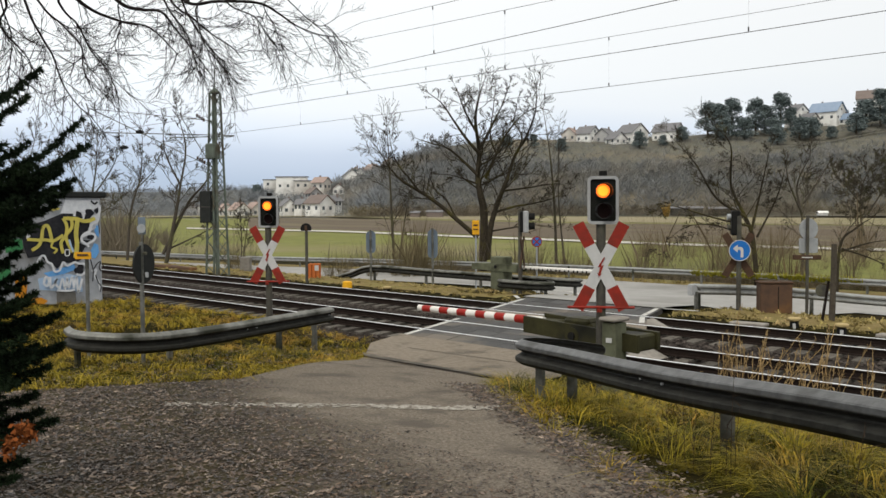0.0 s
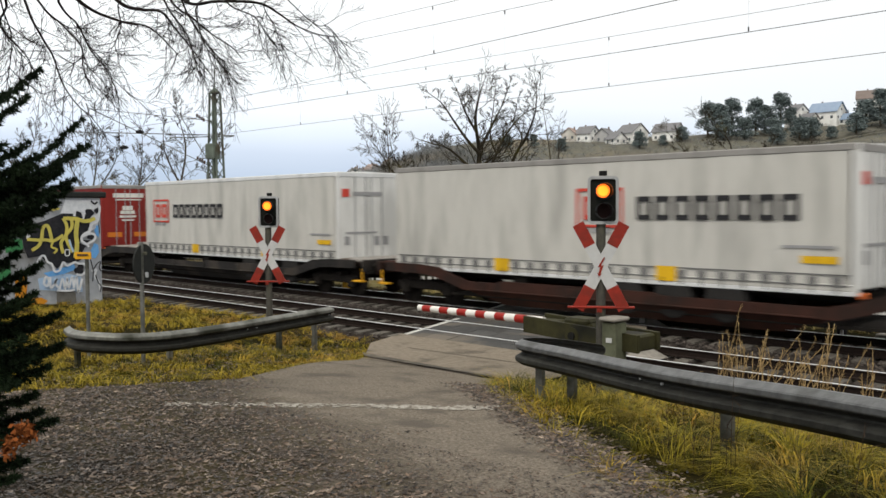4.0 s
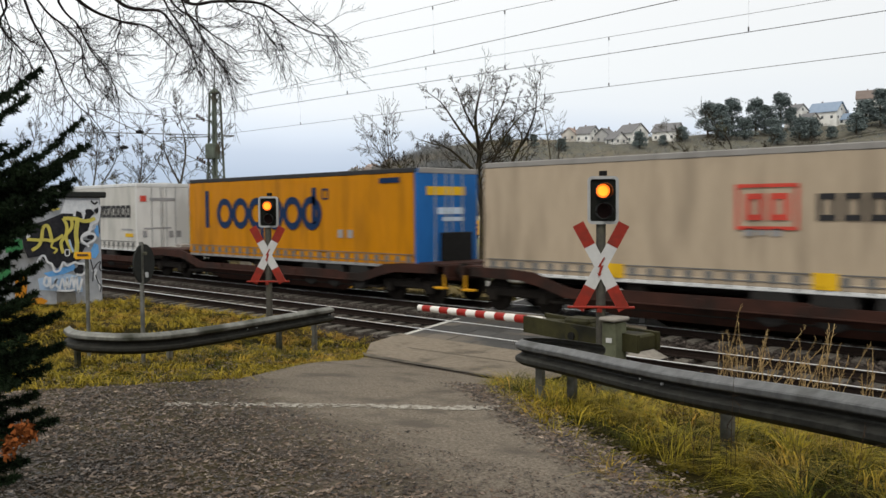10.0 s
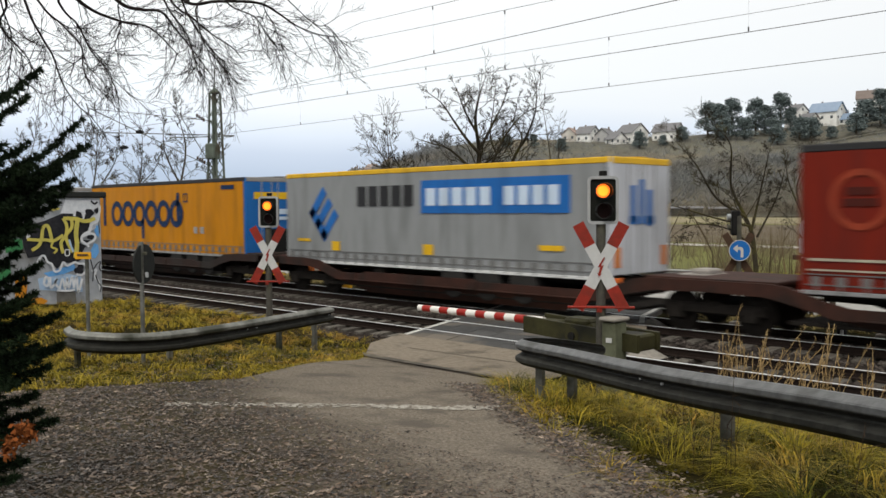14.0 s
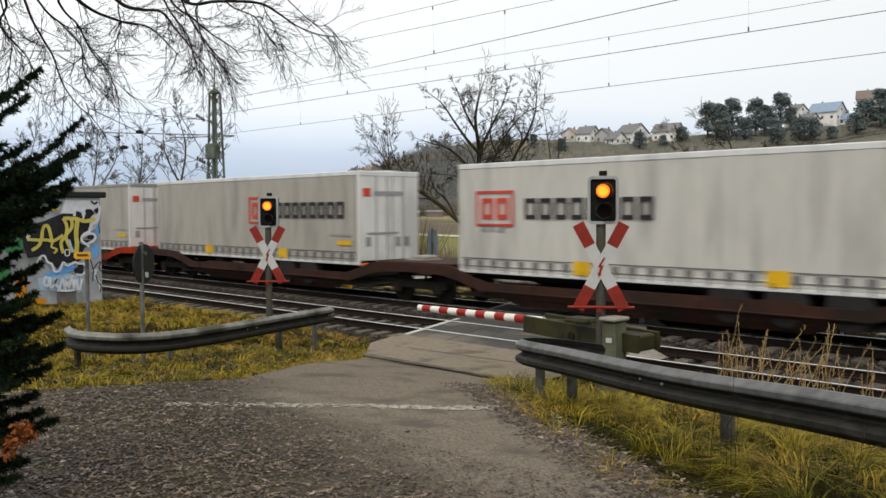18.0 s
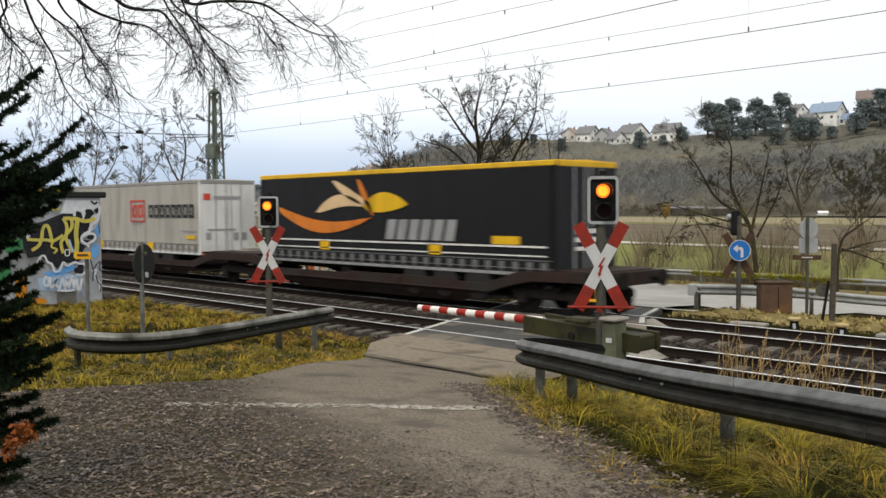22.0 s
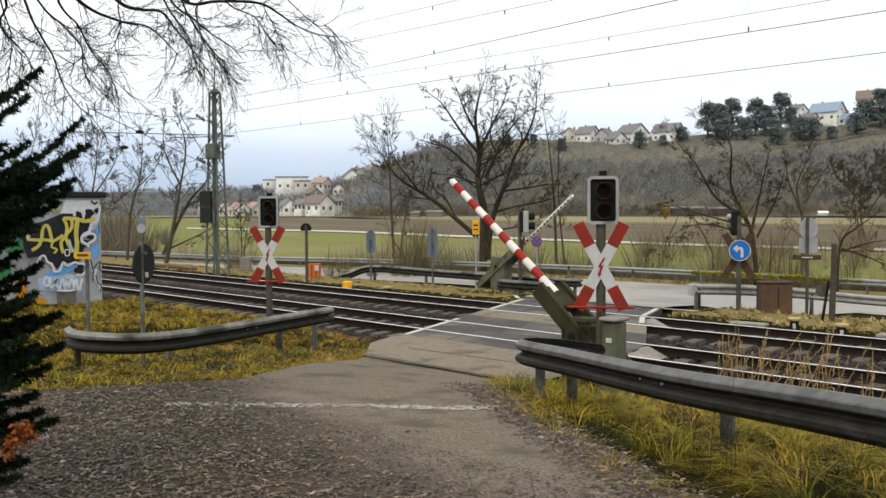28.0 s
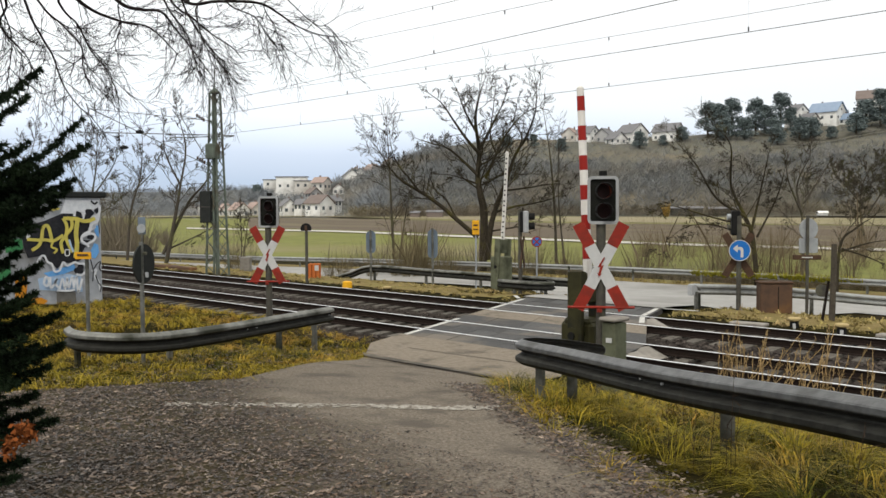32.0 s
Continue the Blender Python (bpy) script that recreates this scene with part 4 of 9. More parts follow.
    if kind == "box":
        b = 0.075
        c = "red"
        s = 1.38
        ink(t, outline_box(x, zc - 0.48, s, 0.96, b), c, "logo_frame")
        ink(t, outline_box(x + 0.22, zc - 0.28, 0.42, 0.56, 0.12), c, "logo_mark")
        ink(t, outline_box(x + 0.76, zc - 0.28, 0.42, 0.56, 0.12), c, "logo_mark")
        for bx, bz, bw, bh, _ in letter_bars(x + 1.76, zc - 0.28, 4.0, 0.54, 8, 0.2):
            ink(t, outline_box(bx, bz, bw, bh, 0.115), "black", "lettering_block")
        ink(t, [(x + 1.2 - 1.0, Z0 + 1.15, 0.22, 0.16), (x + 1.5 - 1.0, Z0 + 1.17, 0.2, 0.13), (x + 1.8 - 1.0, Z0 + 1.15, 0.22, 0.16)], "grey", "small_mark")
        rear_ink(t, [(-0.95, zc + 0.55, 0.30, 0.26)], "red")
        rear_ink(t, [(-0.05, zc + 0.52, 1.2, 0.13), (-0.3, Z0 + 1.0, 1.3, 0.06)], "grey")
        rear_ink(t, [(-0.9, Z0 + 0.75, 0.2, 0.28), (0.35, Z0 + 0.72, 0.22, 0.3), (0.72, Z0 + 0.72, 0.22, 0.3)], "grey")
    elif kind == "bowl":
        z = 2.14
        for i in range(6):
            ring_mark(t, x + 1.55 + 1.12 * i, z + 0.55)
        ink(t, [(x + 0.12, z, 0.25, 1.42), (x + 4.0, z - 0.52, 0.25, 0.8), (x + 7.17, z + 0.2, 0.25, 1.2)], "navy")
        ink(t, outline_box(x + 7.75, z + 1.0, 0.34, 0.36, 0.05), "navy", "logo_mark")
        ink(t, [(11.9, 3.60, 0.95, 0.16)], "navy", "small_bar")
        ink(t, [(9.8, 1.9, 0.26, 0.26), (10.3, 1.9, 0.26, 0.26)], "grey", "small_mark")
        rear_ink(t, [(-0.1, 3.35, 1.6, 0.26)], "yellow")
        rear_ink(t, [(0.1, 2.75, 1.1, 0.2), (0.2, 2.5, 0.9, 0.12)], "paleblue")
        part("rear_lift", Shape().box((L_T + 0.1, 0.25, 1.55), (0.2, 1.2, 1.1), 0.03), BLACK, t, "dark folded tail lift")
    elif kind == "serif":
        col = x
        x0, z, h = (2.05, 2.46, 0.86) if body == "red" else (1.35, 2.1, 1.52)
        n = 9
        st = (10.9 if body == "red" else 10.7) / n
        s = []
        for i in range(n):
            q = x0 + i * st
            s += [(q + 0.06, z + 0.12, 0.36, h - 0.24), (q + 0.64, z + 0.12, 0.2, h - 0.24), (q, z, 0.9, 0.12), (q, z + h - 0.12, 0.9, 0.12)]
        ink(t, s, col)
        if body == "wine":
            ink(t, [(1.3, 1.84, 3.0, 0.12), (8.7, 1.76, 3.2, 0.13)], col, "small_bar")
        if body == "red":
            ring_mark(t, 1.2, 2.93, "rust", 0.60, 0.47)
            ink(t, [(0.87, 2.80, 0.66, 0.15), (0.92, 3.02, 0.56, 0.15)], "umber", "small_bar")
        ink(t, [(2.2, 1.55, 0.4, 0.26), (6.6, 1.55, 0.4, 0.26)], "yellow", "yellow_tag")
        ink(t, [(0.2, 1.72, 13.0, 0.05), (0.2, 1.52, 13.0, 0.035)], "cream" if body == "red" else "grey", "stripe")
        rear_ink(t, [(0.05, 3.55, 1.5, 0.2), (0.05, 3.35, 1.3, 0.06)], "white" if body == "wine" else "red")
        if body == "wine":
            rear_ink(t, [(0, 2.75, 0.7, 0.16), (0, 2.55, 0.8, 0.1), (0, 2.95, 0.5, 0.2), (0, 2.38, 0.6, 0.07)], "white")
            rear_ink(t, [(-0.65, 1.7, 0.7, 0.22), (0.65, 1.7, 0.7, 0.22)], "orange")
        else:
            part("rear_lift", Shape().box((L_T + 0.1, 0.2, 1.6), (0.2, 1.3, 1.2), 0.03), DOOR["wine"], t, "folded tail lift")
    elif kind == "diamond":
        c = Shape()
        y = -HW - 0.016

        def quad(pts):
            c.add([(a, y, b) for a, b in pts] + [(a, y + 0.012, b) for a, b in pts], [(0, 1, 2, 3), (7, 6, 5, 4), (0, 4, 5, 1), (1, 5, 6, 2), (2, 6, 7, 3), (3, 7, 4, 0)])
        cx, cz = 2.2, 2.70
        quad([(cx - 0.85, cz), (cx, cz - 0.95), (cx + 0.2, cz - 0.72), (cx - 0.63, cz + 0.22)])
        for k in range(3):
            ox, oz = 0.31 * k, -0.36 * k
            quad([(cx - 0.85 + ox, cz + oz), (cx - 0.65 + ox, cz - 0.22 + oz), (cx + 0.13 + ox, cz + 0.62 + oz), (cx - 0.07 + ox, cz + 0.86 + oz)])
        part("logo_diamond", c, INK["blue"], t)
        ink(t, letter_bars(3.95, 2.9, 2.75, 0.62, 5, 0.25), "black")
        ink(t, [(6.92, 2.68, 5.49, 0.95)], "blue", "blue_panel")
        for a, b, w, h in [(q[0], q[1], q[2], q[3]) for q in letter_bars(7.15, 2.9, 2.7, 0.5, 5, 0.28) + letter_bars(10.2, 2.9, 2.0, 0.5, 4, 0.28)]:
            part("panel_lettering", Shape().box((a + w / 2, -HW - 0.024, b + h / 2), (w, 0.012, h)), INK["paleblue"], t)
        ink(t, [(2.6, 1.48, 0.42, 0.3), (7.0, 1.48, 0.42, 0.3)], "yellow", "yellow_tag")
        ink(t, [(11.4, 1.72, 0.8, 0.14), (0.7, 1.75, 0.7, 0.1)], "yellow", "small_bar")
        rear_ink(t, [(-0.35, 2.9, 0.2, 0.9), (0.0, 3.05, 0.2, 0.9), (0.35, 2.8, 0.2, 0.9), (0.0, 2.5, 1.1, 0.2)], "blue")
        rear_ink(t, [(-1.0, 1.6, 0.24, 0.5), (1.0, 1.6, 0.24, 0.5)], "orange")
    elif kind == "logis":
        s = [(1.9, 3.25, 1.25, 0.2, 0.05), (2.45, 2.3, 0.26, 0.95, 0.04)] + [(1.6, 2.25 + 0.2 * k, 1.3, 0.1, 0.03) for k in range(4)]
        ink(t, s, "white", "logo_mark")
        ink(t, letter_bars(3.8, 2.85, 5.1, 0.56, 8, 0.2, 0.16), "white")
        ink(t, [(3.8, 2.62, 5.1, 0.13, 0.04)], "red", "red_stripe")
        ink(t, [(3.75, 2.34, 5.1, 0.18, 0.05), (9.5, 2.16, 2.1, 0.12)], "paleblue", "pale_stripe")
        ink(t, [(0.2, 1.62, 13.1, 0.05), (0.2, 1.46, 13.1, 0.035), (10.6, 1.85, 1.9, 0.1)], "paleblue", "stripe")
        ink(t, [(3.1, 1.42, 0.45, 0.26), (7.2, 1.42, 0.45, 0.26)], "yellow", "yellow_tag")
        rear_ink(t, [(0, 3.4, 1.2, 0.14), (0, 3.15, 0.3, 0.4)] + [(-0.1, 2.5 + 0.16 * k, 1.1, 0.08) for k in range(4)] + [(0, 2.0, 1.3, 0.1)], "white")
    elif kind == "wide":
        z = 2.28
        s = [(4.45, z, 1.15, 0.97, 0.1), (6.0, z, 1.1, 0.97, 0.1), (7.75, z, 0.4, 0.97, -0.3), (8.2, z, 0.4, 0.97, 0.75)]
        ink(t, s, "grey", label="faded grey lettering blocks")
        ink(t, [(0.2, 1.75, 13.1, 0.05), (0.2, 1.5, 13.1, 0.05)], "grey", "stripe")
        rear_ink(t, [(-0.1, 3.3, 1.3, 0.28)], "white")
        rear_ink(t, [(-1.0, 2.0, 0.22, 0.2), (1.0, 2.0, 0.22, 0.2)], "orange")
    elif kind == "swoosh":
        y = -HW - 0.016

        def leaf(name, x0, z0, x1, z1, w, bend, color):
            n = 12
            up, lo = [], []
            for i in range(n + 1):
                k = i / n
                mx, mz = x0 + (x1 - x0) * k, z0 + (z1 - z0) * k + bend * math.sin(math.pi * k)
                h = w * math.sin(math.pi * min(1, k * 1.0)) ** 0.7 * (1 - 0.4 * k)
                up.append((mx, mz + h / 2))
                lo.append((mx, mz - h / 2))
            vs = [(a, y, b) for a, b in up + lo] + [(a, y + 0.012, b) for a, b in up + lo]
            fs = []
            o = 2 * (n + 1)
            for i in range(n):
                fs += [(i, i + 1, n + 2 + i, n + 1 + i), (o + i, o + n + 1 + i, o + n + 2 + i, o + i + 1)]
            part(name, Shape().add(vs, fs), INK[color], t)
        leaf("logo_swoosh", 0.9, 2.95, 6.3, 2.55, 0.5, -0.5, "orange")
        leaf("logo_swoosh", 3.4, 2.72, 6.0, 2.9, 0.5, 0.28, "sand")
        leaf("logo_swoosh", 4.3, 3.75, 6.3, 2.95, 0.4, -0.1, "sand")
        leaf("logo_swoosh", 5.6, 3.75, 6.4, 2.6, 0.5, 0.0, "orange")
        leaf("logo_swoosh", 5.9, 2.9, 8.0, 2.95, 0.75, 0.1, "yellow")
        ink(t, letter_bars(6.95, 1.9, 3.1, 0.6, 6, 0.25, 0.15), "grey")
        ink(t, [(0.2, 1.78, 13.1, 0.05), (0.2, 1.55, 13.1, 0.035)], "white", "stripe")
        ink(t, [(3.6, 1.5, 0.5, 0.3), (8.9, 1.5, 0.5, 0.3), (11.4, 1.85, 1.0, 0.22)], "yellow", "yellow_tag")
        rear_ink(t, [(0.1, 2.2, 1.1, 0.12), (0.1, 1.98, 1.2, 0.12), (0.1, 1.75, 1.2, 0.1)], "white")
    if kind == "box":
        ink(t, [(4.05, Z0 + 0.10, 0.52, 0.34), (9.1, Z0 + 0.10, 0.52, 0.34), (12.5, Z0 + 0.62, 0.75, 0.15)], "yellow", "yellow_tag")
        ink(t, [(12.1, Z0 + 0.92, 1.1, 0.06)], "grey", "small_bar")
    MOVERS.append((t, u))
    return t


# pocket wagons, two pockets each on three bogies
def sill_outline():
    """The wagon's side sill: low along the pockets, high over the bogies."""
    top = [(0.5, 1.20), (1.9, 1.20), (2.8, 1.14), (3.4, 0.94), (4.0, 0.80), (5.0, 0.80), (5.25, 0.86), (9.9, 0.86), (10.15, 0.80), (13.9, 0.80), (14.4, 0.90), (15.2, 1.16), (15.6, 1.20), (17.05, 1.20)]
    bot = [(17.05, 0.95), (15.7, 0.92), (15.0, 0.78), (14.2, 0.56), (3.8, 0.56), (3.0, 0.78), (2.3, 0.92), (0.5, 0.95)]
    return top + bot


def belly_shape(flip, y):
    """The slanting lower panel of a pocket, drawn in towards the wagon's middle."""
    k = -1 if y < 0 else 1
    xs = [(3.9, 0.56, 0), (14.1, 0.56, 0), (12.9, 0.20, 0.26), (5.1, 0.20, 0.26)]
    if flip:
        xs = [(34.1 - x, z, o) for x, z, o in xs]
    vs = [(x, y - k * o, z) for x, z, o in xs] + [(x, y - k * (o + 0.04), z) for x, z, o in xs]
    return Shape().add(vs, [(0, 1, 2, 3), (7, 6, 5, 4), (0, 4, 5, 1), (1, 5, 6, 2), (2, 6, 7, 3), (3, 7, 4, 0)])


def bogie_parts(t, x, col):
    b = part("bogie", cached(("bogie", 0), lambda: Shape().box((0, -0.98, 0.55), (2.5, 0.14, 0.24), 0.04).box((0, 0.98, 0.55), (2.5, 0.14, 0.24), 0.04).box((0, 0, 0.6), (0.5, 2.0, 0.22), 0.04)
                              .box((-0.9, -1.02, 0.46), (0.34, 0.18, 0.34), 0.04).box((0.9, -1.02, 0.46), (0.34, 0.18, 0.34), 0.04), STEEL_DIM), None, t)
    b.location = (x, 0, 0)
    for dx in (-0.9, 0.9):
        for y in (-0.75, 0.75):
            w = part("wheel", cached(("wheel", 0), lambda: Shape().tube([(0, -0.09, 0), (0, -0.04, 0), (0, -0.04, 0), (0, 0.06, 0)], [0.32, 0.42, 0.46, 0.46], 20), STEEL_DIM), None, b)
            w.location = (dx, y, 0.46)


def wagon(u, col, label):
    t = thing("pocket_wagon", label, "freight wagon", group="wagons of the train")
    for k, flip in ((0, False), (1, True)):
        for y in (-1.30, 1.30):
            def mk():
                o = sill_outline()
                if flip:
                    o = [(34.1 - x, z) for x, z in o]
                return Shape().prism(o, 1, y - 0.04, y + 0.04)
            sl = part("side_sill", cached(("side_sill", col, k, y), mk, UNDER[col]), None, t)
            part("belly_panel", cached(("belly_panel", col, k, y), lambda: belly_shape(flip, y), UNDER[col]), None, t)
            if y < 0:
                rb = Shape()
                for x in (4.6, 7.5, 10.0, 12.4):
                    xx = 34.1 - x if flip else x
                    rb.box((xx, y - 0.055, 0.69), (0.22, 0.04, 0.22), 0.01)
                rb.box((17.05 + (8.1 if flip else -8.1), y - 0.055, 0.585), (9.6, 0.04, 0.04), 0.01)
                part("rib_band", cached(("rib_band", col, k), lambda: rb, UNDER[col]), None, sl)
    for x, w in ((1.2, 1.9), (17.05, 3.2), (32.9, 1.9)):
        p = part("platform", cached(("platform", col, w), lambda: Shape().box((0, 0, 1.19), (w, 2.5, 0.09), 0.015).box((0, 0, 1.05), (w * 0.8, 1.6, 0.2), 0.03), PLATE_PALE if col in ("black", "rusty") else UNDER[col]), None, t)
        p.location = (x, 0, 0)
    for x in (1.95, 17.05, 32.15):
        bogie_parts(t, x, col)
    for x in (4.0, 30.1):
        part("hitch", cached(("hitch", 0), lambda: Shape().box((0, 0, 0.98), (0.8, 1.0, 0.36), 0.06).box((0.1, 0, 1.2), (0.5, 0.6, 0.14), 0.04), PLATE_PALE), None, t).location = (16.2 if x > 10 else 1.6, 0, 0.1)
    part("pocket_floor", cached(("pocket_floor", 0), lambda: Shape().box((9.2, 0, 0.42), (12.0, 2.4, 0.07)).box((24.9, 0, 0.42), (12.0, 2.4, 0.07)), STEEL_DIM), None, t)
    for x, s in ((0.05, -1), (34.05, 1)):
        for y in (-0.875, 0.875):
            part("buffer", cached(("buffer", s, y), lambda: Shape().rod((x, y, 1.03), (x + s * 0.28, y, 1.03), 0.09, 10).rod((x + s * 0.28, y, 1.03), (x + s * 0.33, y, 1.03), 0.22, 14), STEEL_DIM), None, t)
        part("headstock", cached(("headstock", col, s), lambda: Shape().box((x + s * -0.06 + 0.0, 0, 1.03), (0.14, 2.6, 0.36), 0.02).box((x - s * 0.06 + s * 0.12, -1.1, 0.82), (0.06, 0.28, 0.07), 0.0), UNDER[col]), None, t)
    part("step", cached(("step", 0), lambda: Shape().box((0.35, -1.25, 0.55), (0.4, 0.2, 0.05)).box((0.2, -1.25, 0.75), (0.04, 0.04, 0.4)), SIGN_YELLOW), None, t)
    part("step", cached(("step", 1), lambda: Shape().box((33.75, -1.25, 0.55), (0.4, 0.2, 0.05)).box((33.9, -1.25, 0.75), (0.04, 0.04, 0.4)), SIGN_YELLOW), None, t)
    MOVERS.append((t, u))
    return t


# front to back: tarpaulin, doors, roof rail, print, label
S = "box"
LOADS = [
    ("wine", "wine", "grey", ("serif", "white"), "dark red tarpaulin trailer with large white lettering blocks"),
    ("white", "white", "white", (S, 0.75), "white tarpaulin trailer with a red square mark near its front"),
    ("white", "white", "grey", (S, 6.8), "white tarpaulin trailer with a red square mark"),
    ("white", "white", "dark", (S, 7.2), "white tarpaulin trailer with a black roof rail"),
    ("beige", "white", "dark", (S, 6.9), "beige tarpaulin trailer with a black roof rail"),
    ("yellow", "blue", "dark", ("bowl", 1.2), "yellow tarpaulin trailer with navy letter shapes and blue doors"),
    ("blue", "royal", "white", ("logis", 0), "royal blue tarpaulin trailer with slanted white print"),
    ("beige", "white", "grey", (S, 0.65), "sandy beige tarpaulin trailer with a red square mark"),
    ("white", "white", "white", (S, 7.45), "clean white tarpaulin trailer with a red square mark"),
    ("white", "white", "dark", (S, 0.69), "white tarpaulin trailer with streaks of dirt"),
    ("white", "white", "white", (S, 7.35), "white tarpaulin trailer with a red square mark"),
    ("yellow", "blue", "dark", ("bowl", 1.2), "yellow tarpaulin trailer with navy letter shapes and blue doors"),
    ("beige", "white", "grey", (S, 7.42), "pale beige tarpaulin trailer with a red square mark"),
    ("yellow", "blue", "dark", ("bowl", 1.2), "yellow tarpaulin trailer with navy letter shapes and blue doors"),
    ("pale", "white", "grey", (S, 7.2), "greyed tarpaulin trailer with a red square mark"),
    ("white", "white", "white", (S, 0.72), "white tarpaulin trailer with a red square mark near its front"),
    ("sooty", "grey", "grey", ("diamond", 0), "sooty grey tarpaulin trailer with a blue panel and blue diamond"),
    ("yellow", "blue", "dark", ("bowl", 1.2), "yellow tarpaulin trailer with navy letter shapes and blue doors"),
    ("grey", "grey", "yellow", ("diamond", 0), "grey tarpaulin trailer with a blue panel and yellow roof rail"),
    ("red", "red", "dark", ("serif", "cream"), "bright red tarpaulin trailer with cream lettering blocks"),
    ("white", "white", "grey", (S, 7.2), "white tarpaulin trailer with a red square mark"),
    ("white", "white", "grey", (S, 7.2), "white tarpaulin trailer with a red square mark"),
    ("pale", "white", "grey", (S, 7.05), "dusty white tarpaulin trailer with a red square mark"),
    ("pale", "white", "grey", (S, 0.6), "dusty white tarpaulin trailer with worn marks"),
    ("pale", "white", "white", (S, 7.2), "dusty pale tarpaulin trailer with a red square mark"),
    ("white", "white", "white", (S, 0.7), "white tarpaulin trailer with a red square mark near its front"),
    ("lgrey", "white", "yellow", ("diamond", 0), "light grey tarpaulin trailer with a blue panel and yellow roof rail"),
    ("dirty", "white", "grey", (S, 0.82), "dirty grey-brown tarpaulin trailer with a faded red mark"),
    ("dark", "white", "dark", (S, 7.15), "dark grey tarpaulin trailer with a faded red mark"),
    ("navy", "navy", "yellow", ("wide", 0), "navy tarpaulin trailer with grey lettering blocks and yellow roof rail"),
    ("pale", "white", "grey", (S, 7.5), "dusty pale tarpaulin trailer with a red square mark"),
    ("black", "black", "yellow", ("swoosh", 0), "black tarpaulin trailer with orange flame-like swooshes"),
]
# how far each trailer stands behind an even spacing
SLACK = [0.0, 0.04, 0.15, 0.25, 0.42, 0.32, 0.5, 0.51, 0.33, 0.67, 0.6, 0.84, 0.76, 0.79, 0.83, 0.95, 0.68, 0.9, 0.8, 0.95, 0.92, 0.88, 0.8, 0.74, 0.66, 0.63, 0.42, 0.42, 0.4, 0.23, 0.1, 0.0]
STOCK = ["black", "brown", "black", "brown", "brown", "brown", "brown", "red", "dim", "brown", "brown", "red", "brown", "brown", "rusty", "dim"]
STOCK_WORD = {"black": "black", "brown": "rust-brown", "red": "bright red", "dim": "dark brown", "rusty": "flaked beige"}
for i, col in enumerate(STOCK):
    base = FIRST + i * PITCH + (SLACK[2 * i] + SLACK[2 * i + 1]) / 2
    wagon(base - 0.95, col, f"{STOCK_WORD[col]} double pocket wagon carrying two trailers")
    for k in (0, 1):
        b, d, r, lg, lab = LOADS[2 * i + k]
        trailer(FIRST + i * PITCH + 18.1 * k + SLACK[2 * i + k], b, d, r, lg, lab)


